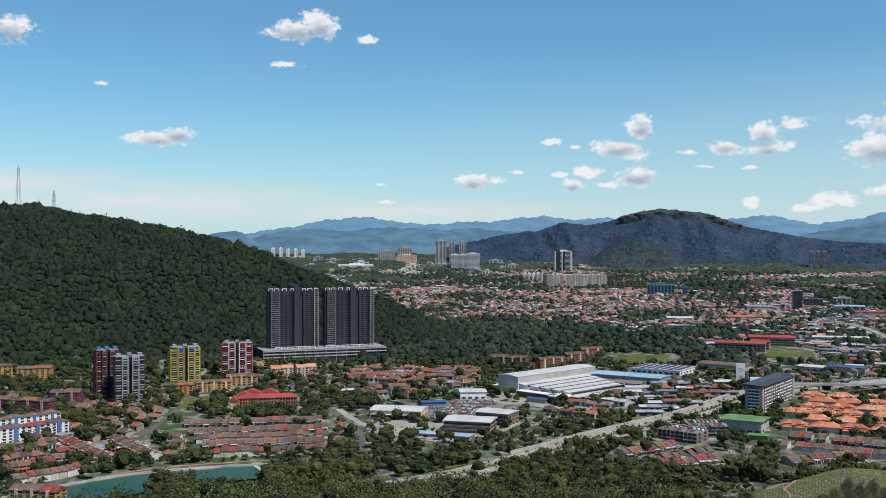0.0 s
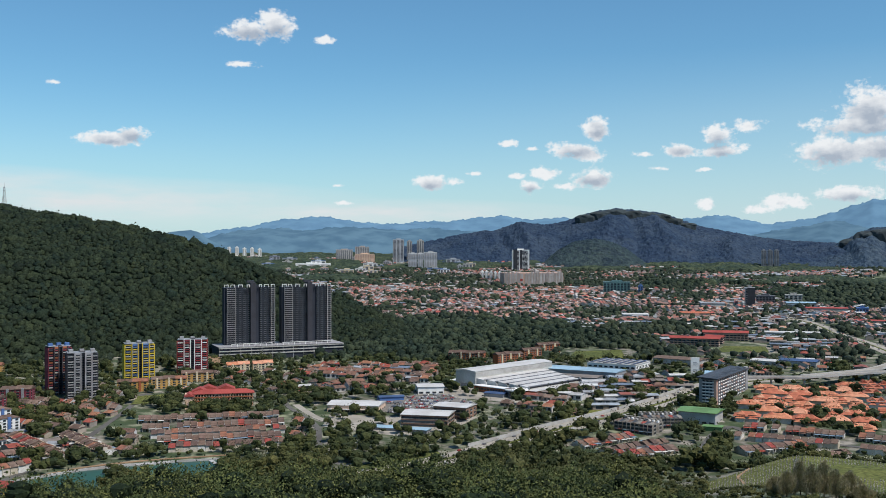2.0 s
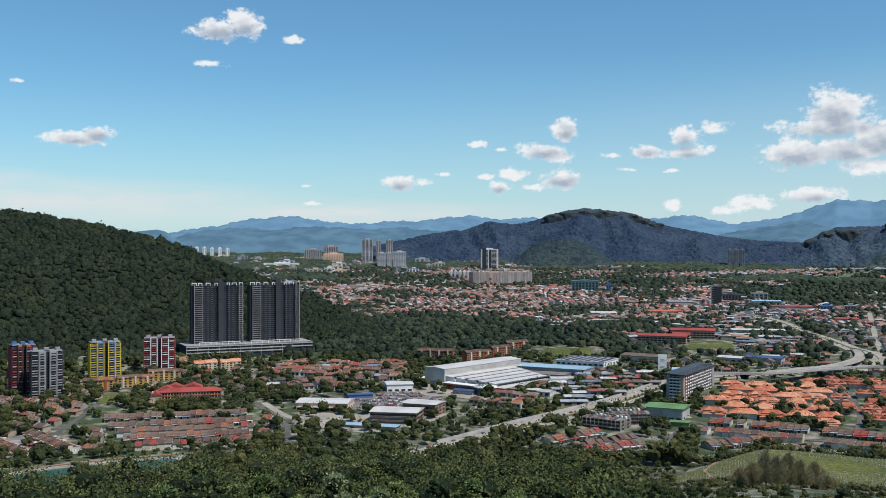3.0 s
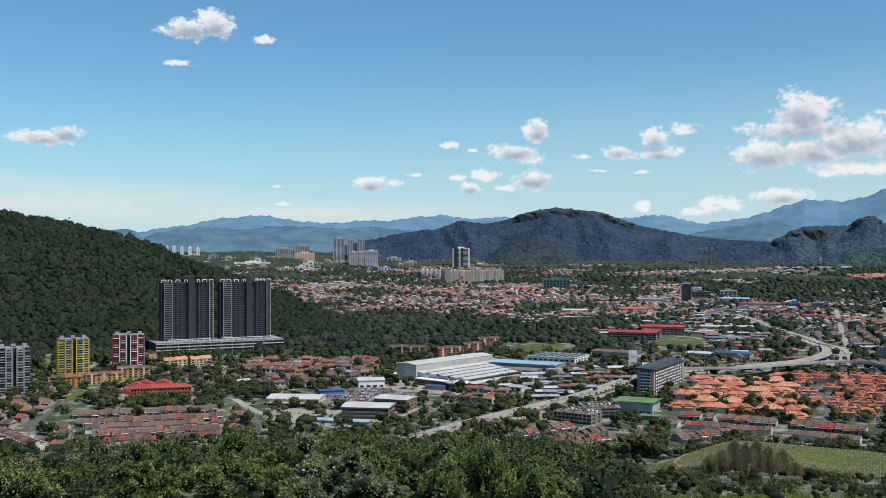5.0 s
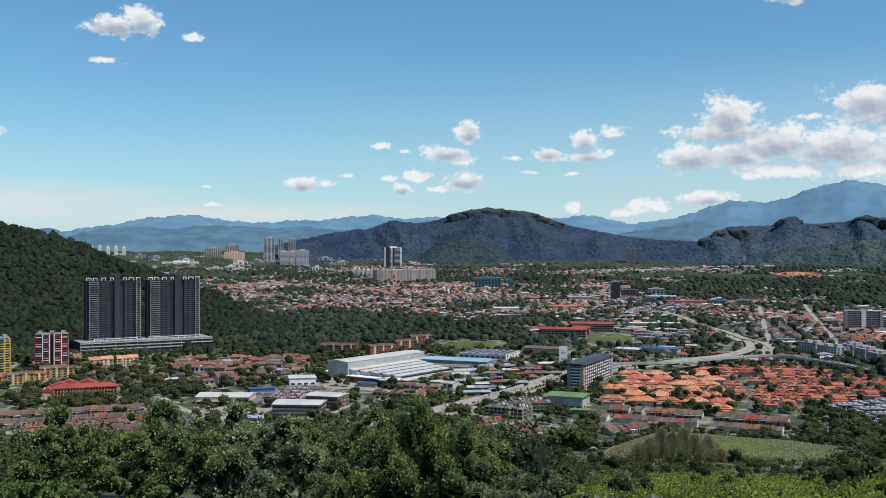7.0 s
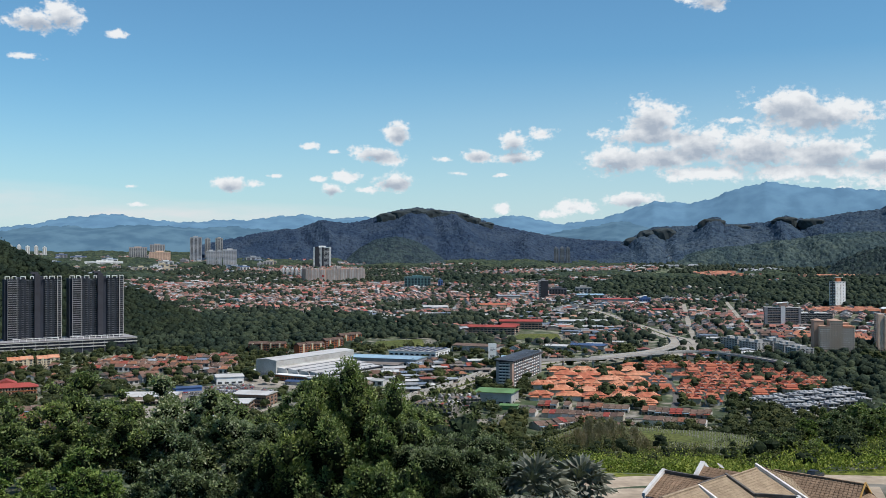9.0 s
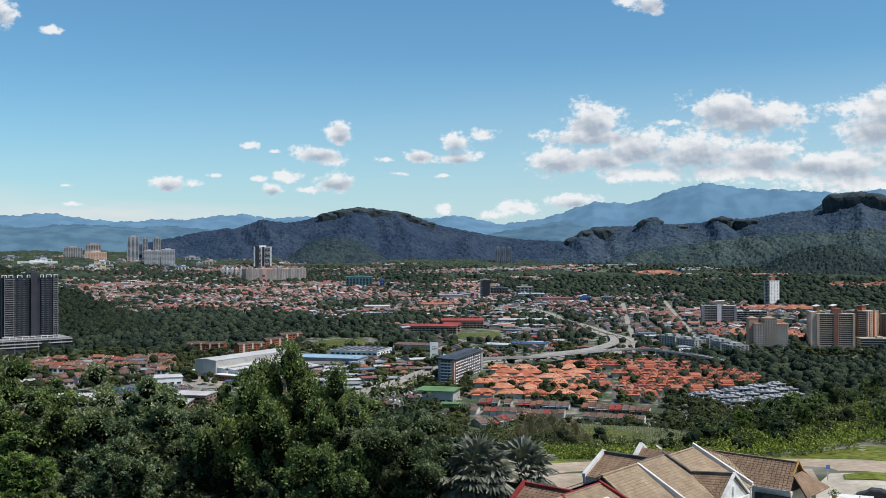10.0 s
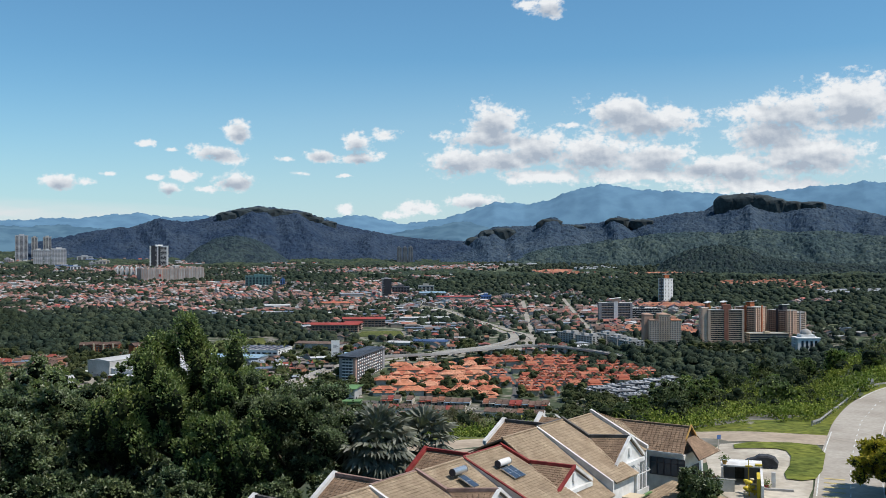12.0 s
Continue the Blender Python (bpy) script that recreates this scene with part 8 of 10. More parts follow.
def graves():
    rng = np.random.default_rng(6)
    rows = []
    for j in range(60):
        for i in range(90):
            if rng.random() < 0.3:
                continue
            az = 17.5 + i * 0.155 + rng.uniform(-0.03, 0.03)
            rad = 660 + j * 3.4 + rng.uniform(-0.5, 0.5) + 8 * math.sin(i * 0.11)
            rows.append((az, rad))
    q = np.array(rows)
    x, y = q[:, 1] * np.sin(np.radians(q[:, 0])), q[:, 1] * np.cos(np.radians(q[:, 0]))
    k = in_outline(x, y, GRAVES) & (drift(x, y, 0.03, 9) > -0.45)
    x, y = x[k], y[k]
    z = land(x, y) + 0.7
    R = [(a - 0.32, a + 0.32, b - 0.2, b + 0.2, c - 0.5, c + 0.6) for a, b, c in zip(x, y, z)]
    V, T = tris_np("g", R)
    m = surface("grave_stone", [(0.34, 0.32, 0.28), (0.22, 0.2, 0.17), (0.16, 0.16, 0.14), (0.44, 0.42, 0.38)], 0.9, 2.0, 0.5, 0.2, pick="island")
    tagged(new("gravestones", mesh_np("gravestones", V, T, [m])), "terraced rows of small pale gravestones", "graves", kind="stuff")


graves()
ribbon("cemetery_path", [(19.3, 740), (19.2, 780), (19.0, 812), (19.6, 845)], 3.0, M_EARTH, "pale path through the cemetery", 1.0)

# ---- trees close by ----


def limbs(bm, a, b, r0, r1, seg=7):
    """A tapered limb from a to b."""
    a, b = Vector(a), Vector(b)
    q = (b - a).to_track_quat("Z", "Y").to_matrix().to_4x4()
    bmesh.ops.create_cone(bm, cap_ends=True, segments=seg, radius1=r0, radius2=r1, depth=(b - a).length, matrix=Matrix.Translation((a + b) / 2) @ q)


def broad_tree(label, az, r, top, rx, leaves, leaf, material, seed, base=None, group="", bare=0, droop=0.15, squash=1.0, long=1.7, category="tree", lobes=105):
    """A broad-leaved tree: forked trunk and a lobed crown of separate leaves over inner clumps coloured dark for shade.
    """
    rng = np.random.default_rng(seed)
    leaves = int(leaves * 0.8)
    x, y = at(az, r)
    z0 = gz(x, y) if base is None else base
    H = top - z0
    ob = empty("tree", pose(x, y, z0), label, category, group)
    cz, rz = H - rx * squash * 0.95, rx * squash
    bm = bmesh.new()
    fork = max(1.2, cz - rz * 0.6)
    limbs(bm, (0, 0, -0.6), (0.15, 0.1, fork), 0.06 * rx + 0.12, 0.045 * rx + 0.06)
    d = rng.normal(0, 1, (lobes, 3))
    d /= np.linalg.norm(d, axis=1)[:, None]
    d[:, 2] = d[:, 2] * 0.8 + 0.2
    uneven = 1 + 0.28 * np.sin(2.1 * np.arctan2(d[:, 1], d[:, 0]) + seed) * np.cos(3 * d[:, 2] + seed)
    c = np.array([0, 0, cz]) + d * np.array([rx, rx, rz]) * (rng.uniform(0.12, 1.0, lobes) ** 0.55 * uneven)[:, None]
    for k in range(min(lobes, 9 + bare)):
        limbs(bm, (0.15, 0.1, fork - 0.2), tuple(c[k]), 0.03 * rx + 0.03, 0.02, 5)
    part("trunk", bm, M_BARK, ob)
    cr = rng.uniform(0.09, 0.22, lobes) * rx
    stretch = np.array([0.85, 0.85, 1.5]) if droop < 0 else np.array([1.0, 1.0, 0.85])
    weight = np.cumsum(cr ** 2)
    pick = np.searchsorted(weight, rng.uniform(0, weight[-1], leaves))
    v = rng.normal(0, 1, (leaves, 3))
    v /= np.linalg.norm(v, axis=1)[:, None]
    v[:, 2] = np.where(v[:, 2] < -0.25, -v[:, 2], v[:, 2])
    pos = c[pick] + v * stretch * (cr[pick] * rng.uniform(0.6, 1.12, leaves) ** 0.7)[:, None]
    me = leaf_mesh("crown", pos, leaf * rng.uniform(0.6, 1.3, leaves), v, rng, material, long, droop)
    crown = link_mesh("crown", me, [material], ob)
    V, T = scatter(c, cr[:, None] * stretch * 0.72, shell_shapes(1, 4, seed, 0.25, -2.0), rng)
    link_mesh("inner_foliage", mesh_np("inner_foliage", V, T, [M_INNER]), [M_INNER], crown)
    return ob


# Shade deep inside the crowns, painted as a very dark leaf colour.
M_INNER = foliage("inner_leaf_shade", [(0.009, 0.016, 0.006), (0.014, 0.024, 0.008)], 2.0, 0.2)
M_LEAF1 = foliage("glossy_leaves", [(0.0594, 0.109, 0.0265), (0.106, 0.176, 0.0416), (0.149, 0.225, 0.0567), (0.202, 0.28, 0.0756)], 0.8, 0.1, 0.5, spec=0.35, through_light=0.2)
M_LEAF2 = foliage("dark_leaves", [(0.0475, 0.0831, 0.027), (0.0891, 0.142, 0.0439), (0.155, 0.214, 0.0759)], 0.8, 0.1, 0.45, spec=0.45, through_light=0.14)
M_LEAF3 = foliage("bright_leaves", [(0.077, 0.15, 0.0247), (0.111, 0.194, 0.0342), (0.146, 0.219, 0.0479)], 0.8, 0.1, 0.55, spec=0.3, through_light=0.2)
M_LEAF4 = foliage("pale_large_leaves", [(0.088, 0.154, 0.0495), (0.176, 0.253, 0.099), (0.308, 0.385, 0.209)], 0.8, 0.1, 0.4, spec=0.5, through_light=0.25)
M_NEEDLE = foliage("casuarina_needles", [(0.2, 0.22, 0.12), (0.27, 0.27, 0.16), (0.32, 0.3, 0.2)], 0.6, 0.1, 0.8, through_light=0.4)

NEAR = [
    # label, bearing, distance, top, radius, leaves, leaf size, material
    ("dense dark green tree with small glossy leaves", 14.4, 107, 158.8, 7.4, 26000, 0.26, M_LEAF2),
    ("tall bright green tree with upright leafy shoots", 8.3, 115, 162.2, 8.6, 30000, 0.34, M_LEAF1),
    ("leafy green tree with upright shoots", 10.6, 104, 156.0, 6.0, 18000, 0.36, M_LEAF1),
    ("dark green tree in deep shade", 4.4, 118, 157.0, 6.0, 16000, 0.32, M_LEAF2),
    ("green tree with large pale silvery leaves", -1.1, 150, 156.6, 8.5, 17000, 0.5, M_LEAF4),
    ("broad green tree on the hillside", 6.2, 150, 155.5, 7.0, 15000, 0.42, M_LEAF1),
    ("broad green tree on the hillside", 11.6, 142, 155.5, 6.5, 15000, 0.42, M_LEAF1),
    ("spreading green tree with a thin crown", -5.9, 142, 159.3, 8.0, 17000, 0.42, M_LEAF1),
    ("spreading green tree with fine leaves", -11.3, 134, 160.0, 7.5, 16000, 0.38, M_LEAF1),
    ("bright green spreading tree", -12.6, 108, 158.0, 6.0, 15000, 0.36, M_LEAF3),
    ("bright green spreading tree", -6.6, 106, 156.6, 5.6, 14000, 0.36, M_LEAF3),
    ("dark green tree in deep shade", -1.4, 108, 156.2, 6.5, 16000, 0.34, M_LEAF2),
    ("broad green tree on the hillside", -17.5, 142, 158.0, 8.0, 12000, 0.44, M_LEAF1),
    ("broad green tree on the hillside", -22.8, 136, 156.0, 7.5, 10000, 0.44, M_LEAF2),
    ("dark green tree in deep shade", 17.2, 121, 152.0, 5.0, 10000, 0.34, M_LEAF2),
    ("broad green tree on the hillside", 1.6, 172, 153.0, 7.0, 10000, 0.46, M_LEAF1),
    # From here down, darker leaves stand for the deep shade below the crowns.
    ("leafy green tree with shade put into its leaves", 2.2, 100, 151.5, 5.4, 12000, 0.34, M_LEAF2),
    ("leafy green tree with shade put into its leaves", 7.2, 96, 150.5, 5.2, 12000, 0.36, M_LEAF2),
    ("dark green tree in deep shade", 13.2, 94, 149.5, 4.6, 10000, 0.32, M_LEAF2),
    ("dark green tree in deep shade", -0.6, 92, 150.0, 5.0, 10000, 0.34, M_LEAF2),
    ("dark green tree in deep shade", 4.8, 88, 149.0, 4.6, 10000, 0.34, M_LEAF2),
    ("low dark green shrub under the crowns", 3.4, 112, 147.5, 4.6, 8000, 0.34, M_LEAF2),
    ("low dark green shrub under the crowns", 5.6, 120, 147.0, 4.8, 8000, 0.34, M_LEAF2),
    ("low dark green shrub under the crowns", 1.2, 118, 147.0, 4.8, 8000, 0.34, M_LEAF2),
    ("low dark green shrub under the crowns", 8.6, 104, 146.5, 4.2, 8000, 0.34, M_LEAF2),
    # Four shrubs added to darken the bare ground under the trees.
    ("low dark green shrub under the crowns", 3.0, 150, 146.5, 5.2, 7000, 0.4, M_LEAF2),
    ("low dark green shrub under the crowns", 4.9, 147, 146.0, 5.0, 7000, 0.4, M_LEAF2),
    ("low dark green shrub under the crowns", 11.0, 135, 146.0, 4.8, 7000, 0.4, M_LEAF2),
    ("low dark green shrub under the crowns", 10.0, 126, 146.0, 4.4, 7000, 0.4, M_LEAF2),
    ("low dark green tree under the crowns", 16.8, 99, 149.5, 4.0, 8000, 0.32, M_LEAF2),
]
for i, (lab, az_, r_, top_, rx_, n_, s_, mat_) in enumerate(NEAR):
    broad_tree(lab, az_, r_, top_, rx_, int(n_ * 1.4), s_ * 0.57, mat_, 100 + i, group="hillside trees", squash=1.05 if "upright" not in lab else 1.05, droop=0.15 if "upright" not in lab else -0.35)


def casuarina(az, r, top, seed):
    rng = np.random.default_rng(seed)
    x, y = at(az, r)
    z0 = gz(x, y)
    H = top - z0
    ob = empty("casuarina", pose(x, y, z0), "feathery grey-green casuarina with drooping needles", "tree", "casuarinas")
    bm = bmesh.new()
    limbs(bm, (0, 0, -0.6), (0.3, 0, H * 0.95), 0.35, 0.05)
    part("trunk", bm, M_BARK, ob)
    n = 4200
    h = rng.uniform(0.12, 1.0, n)
    plume = rng.integers(0, 9, n)
    rad = np.sin(np.clip(h, 0.1, 0.97) * math.pi) ** 0.6 * (1.2 + 4.6 * (plume % 3) / 2) + rng.normal(0, 0.5, n)
    h = h * (1 - 0.035 * (plume * 5 % 9))
    a = plume * 0.7 + rng.normal(0, 0.3, n)
    pos = np.stack([np.cos(a) * rad, np.sin(a) * rad, h * H], 1)
    out = np.stack([np.cos(a) * 0.4, np.sin(a) * 0.4, np.full(n, 0.9)], 1)
    link_mesh("crown", leaf_mesh("crown", pos, rng.uniform(0.14, 0.26, n), out, rng, M_NEEDLE, 9.0, -0.5), [M_NEEDLE], ob)


for i, (a, r, top) in enumerate(((20.9, 560, 74), (21.5, 552, 79), (22.2, 566, 83), (22.8, 550, 84), (23.4, 562, 84), (24.0, 552, 82), (24.7, 570, 78), (25.3, 560, 73))):
    casuarina(a, r, top, 300 + i)
# ---- scrub, lane and road on the shoulder ----
M_SHRUB = foliage("shrub_leaves", [(0.084, 0.144, 0.024), (0.15, 0.228, 0.036), (0.204, 0.288, 0.048), (0.288, 0.36, 0.084)], 1.2, 0.08, 0.6, through_light=0.2)


def shrubs():
    rng = np.random.default_rng(77)
    n = 2600
    r = np.sqrt(rng.uniform(165 ** 2, 330 ** 2, n))
    az = rng.uniform(16, 50, n)
    lim = np.interp(az, [16, 22, 30, 38, 43, 46, 50], [150, 170, 176, 181, 192, 226, 262])
    ok = (r > lim) & (r < lim + 125)
    r, az = r[ok], az[ok]
    x, y = r * np.sin(np.radians(az)), r * np.cos(np.radians(az))
    z = land(x, y)
    size = rng.uniform(0.9, 2.4, len(x)) * (1 + 0.7 * (rng.random(len(x)) > 0.9))
    k = 72
    px, py, pz, sz = (np.repeat(q, k) for q in (x, y, z, size))
    v = rng.normal(0, 1, (len(px), 3))
    v /= np.linalg.norm(v, axis=1)[:, None]
    v[:, 2] = np.abs(v[:, 2])
    pos = np.stack([px, py, pz + sz * 0.25], 1) + v * (sz * rng.uniform(0.55, 1.1, len(px)))[:, None] * np.array([1, 1, 1.0])
    tagged(new("shrubs", leaf_mesh("shrubs", pos, rng.uniform(0.2, 0.44, len(px)), v, rng, M_SHRUB, 1.6, 0.1)), "dense leafy shrubs and creepers on the hillside", "shrubs", kind="stuff")


shrubs()
for i, (lab, az_, r_, top_, rx_, n_, s_, mat_) in enumerate((
        ("round green tree on the hillside scrub", 37.3, 276, 137.5, 6.0, 9000, 0.5, M_LEAF1), ("bushy green tree above the scrub", 41.6, 246, 141.0, 4.5, 7000, 0.42, M_LEAF1),
        ("bushy green tree above the scrub", 44.6, 330, 139.0, 6.0, 7000, 0.5, M_LEAF2), ("bushy dark tree above the bend", 47.2, 300, 147.0, 6.5, 8000, 0.5, M_LEAF2),
        ("bushy green tree above the scrub", 34.2, 250, 131.5, 4.0, 5000, 0.42, M_LEAF1), ("bushy green tree by the bend", 46.4, 268, 146.5, 4.2, 6000, 0.4, M_LEAF1), ("bushy green tree above the scrub", 30.4, 290, 121.5, 4.5, 5000, 0.45, M_LEAF2))):
    broad_tree(lab, az_, r_, top_, rx_, n_, s_, mat_, 400 + i, group="scrub trees")



def undergrowth():
    """Dark bushes added to close the ground and stand for the black shade under the near trees."""
    rng = np.random.default_rng(88)
    n = 620
    r, az = np.sqrt(rng.uniform(74 ** 2, 185 ** 2, n)), rng.uniform(-28, 15, n)
    x, y = r * np.sin(np.radians(az)), r * np.cos(np.radians(az))
    leafy_crowns("undergrowth", x, y, land(x, y), rng.uniform(1.8, 3.6, n), 0.55, 90, 0.14, M_LEAF2, "dark leafy bushes standing for shade under the hillside trees", rng, 0.85, M_INNER)


undergrowth()
rng = random.Random(31)
for i in range(16):
    a_, r_ = 32.5 + i * 0.85 + rng.uniform(-0.4, 0.4), rng.uniform(225, 400)
    z_, rx_ = gz(*at(a_, r_)), rng.uniform(2.6, 5.0)
    broad_tree("leafy green tree among the hillside scrub", a_, r_, z_ + rx_ * rng.uniform(1.7, 2.3), rx_, 6500, 0.3, (M_LEAF1, M_LEAF2, M_LEAF3)[i % 3], 620 + i, group="scrub trees")

M_LANE = surface("dusty_asphalt", (0.47, 0.38, 0.28), 0.95, 0.8, 0.12, 0.3, 0.15)
M_ROADTAR = surface("road_tar", (0.42, 0.375, 0.31), 0.9, 1.5, 0.1, 0.22, 0.15)
M_PAD = surface("worn_concrete", (0.56, 0.5, 0.4), 0.9, 0.9, 0.15, 0.3)
M_LAWN = foliage("lawn", [(0.12, 0.165, 0.03), (0.15, 0.19, 0.035), (0.12, 0.16, 0.03)], 0.8, 0.1, 0.9)
M_YELLOWLINE = surface("yellow_road_paint", (0.62, 0.5, 0.2), 0.85, 3.0, 0.6, 0.3)
ROAD = [(44.8, 60), (45.0, 95), (45.1, 131), (45.1, 150), (45.3, 170), (45.6, 190), (46.4, 213), (48.0, 235), (50.5, 252), (54, 262), (60, 268)]
ribbon("road", ROAD, 8.6, M_ROADTAR, "sunlit grey road curving up past the houses", 0.12, 0.4, sub=8)
for off, nm in ((-3.9, "edge_line"), (3.9, "edge_line")):
    ribbon(nm, offset_line(ROAD[2:], off), 0.16, M_LINE, "white edge line painted on the road", 0.16, 0.04, sub=6)


def dash_lines():
    P = []
    pts = [Vector((*at(a, r), 0)) for a, r in ROAD]
    for i in range(1, len(pts) - 1):
        L = (pts[i + 1] - pts[i]).length
        n = int(L / 4.5)
        for k in range(n):
            p = pts[i].lerp(pts[i + 1], (k + 0.2) / n)
            q = pts[i].lerp(pts[i + 1], (k + 0.6) / n)
            P.append((p, q))
    for p, q in P:
        d = (q - p).normalized()
        s = Vector((d.y, -d.x, 0)) * 0.08
        bm = bmesh.new()
        z = [gz(v.x, v.y) + 0.15 for v in (p, q)]
        V = [bm.verts.new((v.x, v.y, zz)) for v, zz in ((p - s, z[0]), (p + s, z[0]), (q + s, z[1]), (q - s, z[1]))]
        bm.faces.new(V)
        tagged(part("lane_dash", bm, M_LINE), "short white centre dash on the road", "road marking", kind="structure")
    # yellow rumble bars before the bend
    for k in range(7):
        r = 126 + k * 2.6
        a = 44.3
        x, y = at(a, r)
        bm = bmesh.new()
        w, t = 2.6, 0.28
        V = [bm.verts.new((x + u * 0.71 * w + vv * 0.7, y - u * 0.7 * w + vv * 0.71, gz(x, y) + 0.15)) for u, vv in ((-0.5, -t), (0.5, -t), (0.5, t), (-0.5, t))]
        bm.faces.new(V)
        tagged(part("rumble_bar", bm, M_YELLOWLINE), "faded yellow rumble bar across the lane", "road marking", kind="structure")


dash_lines()
ribbon("lane", [(18.5, 142), (21, 150), (24, 157), (28, 162), (33, 167), (38, 170), (42.5, 170.5), (45, 170.5)], 9.0, M_LANE, "dusty lane behind the houses", 0.1, 0.3, sub=8)
patch("concrete_pad", [(38.0, 132), (37.6, 152), (38.4, 163), (40.0, 165), (42.0, 163), (43.3, 150), (43.2, 135), (42.6, 122), (40.5, 118)], M_PAD, "worn pale concrete pad beside the house", "pad", 0.06)


patch("dirt_apron", [(19.5, 124), (20, 142), (24, 153), (28, 158), (33, 163), (37.5, 166), (38.2, 150), (34, 134), (28, 124), (23, 120)], M_LANE, "bare dusty ground behind the houses", "ground", 0.05)


def plane_patch(name, px, material, label, lift):
    return patch(name, px, material, label, "lawn", lift)


plane_patch("lawn", [(39.1, 162.2), (40.05, 165.0), (42.1, 166.2), (43.4, 165.4), (43.85, 158.8), (43.7, 146.4), (43.35, 140.7), (42.68, 139.1), (41.87, 139.5), (41.75, 142.9), (42.04, 148.8), (42.1, 155.0), (41.87, 159.2), (41.37, 160.5), (40.05, 159.8), (39.15, 159.0)], M_LAWN, "bright green lawn strip between pad and lane", 0.2)
plane_patch("verge", [(19, 145), (22, 154), (26, 162), (32, 167), (37.2, 171), (40.3, 172), (43.0, 173), (44.4, 173), (44.6, 185), (45.2, 204), (46.4, 219), (48.5, 232), (51, 243), (51, 268), (47.5, 252), (45, 236), (43, 206), (41.5, 194), (38.5, 189), (30, 186), (24, 182), (19, 170)], M_LAWN, "bright green grass verge along the lane", 0.07)
plane_patch("verge", [(41.0, 116), (41.4, 122), (43.3, 122), (43.4, 108), (41.6, 105)], M_LAWN, "patch of lawn before the gate", 0.15)


def guard_rail():
    line = [(43.2, 187), (43.6, 191), (44.15, 203), (44.75, 216), (45.6, 228), (46.5, 235), (48.2, 245), (51, 254)]
    ob = empty("guard_rail", Matrix.Identity(4), "grey steel guard rail along the outer verge of the bend", "guard rail")
    bm = bmesh.new()
    P = [Vector((*at(a, r), gz(*at(a, r)) + 0.15)) for a, r in line]
    for i in range(len(P) - 1):
        a, b = P[i], P[i + 1]
        for z0, z1, w in ((0.42, 0.54, 0.05), (0.54, 0.6, 0.02), (0.6, 0.72, 0.05)):
            d = (b - a).normalized()
            s = Vector((d.y, -d.x, 0)) * w
            V = [bm.verts.new(v) for v in (a - s + Vector((0, 0, z0)), b - s + Vector((0, 0, z0)), b - s + Vector((0, 0, z1)), a - s + Vector((0, 0, z1)), a + s + Vector((0, 0, z0)), b + s + Vector((0, 0, z0)), b + s + Vector((0, 0, z1)), a + s + Vector((0, 0, z1)))]
            for q in ((0, 1, 2, 3), (7, 6, 5, 4), (3, 2, 6, 7), (0, 4, 5, 1)):
                bm.faces.new([V[k] for k in q])
    part("rail", bm, M_CONC, ob)
    for i in range(len(P) - 1):
        for k in range(5):
            p = P[i].lerp(P[i + 1], k / 5)
            boxes("post", [(p.x - 0.07, p.x + 0.07, p.y + 0.08, p.y + 0.22, p.z - 0.5, p.z + 0.75)], M_GREY, ob)


guard_rail()
x, y = at(46.05, 233)
boxes("utility_box", [(x - 0.6, x + 0.6, y - 0.4, y + 0.4, gz(x, y) - 0.3, gz(x, y) + 1.9)], M_GREY)
tagged(bpy.data.objects["utility_box"], "grey steel utility cabinet beside the guard rail", "utility box")
M_LEAF5 = foliage("yellowing_leaves", [(0.14, 0.18, 0.022), (0.26, 0.27, 0.03), (0.4, 0.37, 0.05)], 0.9, 0.15, 0.55, through_light=0.35)
broad_tree("round yellow-green roadside tree", 46.9, 135, 148.9, 5.0, 17000, 0.26, M_LEAF5, 501, squash=0.72, base=141.5)
broad_tree("dark glossy green tree beside the house", 37.3, 113, 147.8, 2.6, 9000, 0.22, M_LEAF2, 502, base=141.0)
broad_tree("green tree between palms and lane", 23.4, 116, 146.0, 2.6, 5000, 0.26, M_LEAF1, 503, base=140.5, squash=0.9)
broad_tree("yellow-green shrub beside the lane", 25.0, 118, 144.6, 1.9, 3500, 0.26, M_LEAF3, 504, base=141.0, squash=0.9, category="shrub")
broad_tree("low green shrub behind the roofs", 15.6, 88, 146.6, 3.0, 5000, 0.28, M_LEAF1, 505, base=140, squash=0.9, category="shrub")
broad_tree("low green shrub behind the roofs", 18.0, 92, 147.0, 3.0, 5000, 0.28, M_LEAF1, 506, base=140, squash=0.9, category="shrub")

# ---- fan palms ----
M_FAN = foliage("silver_palm", [(0.1, 0.13, 0.085), (0.17, 0.21, 0.14), (0.27, 0.31, 0.22)], 0.8, 0.2, 0.5, spec=0.35, through_light=0.12)


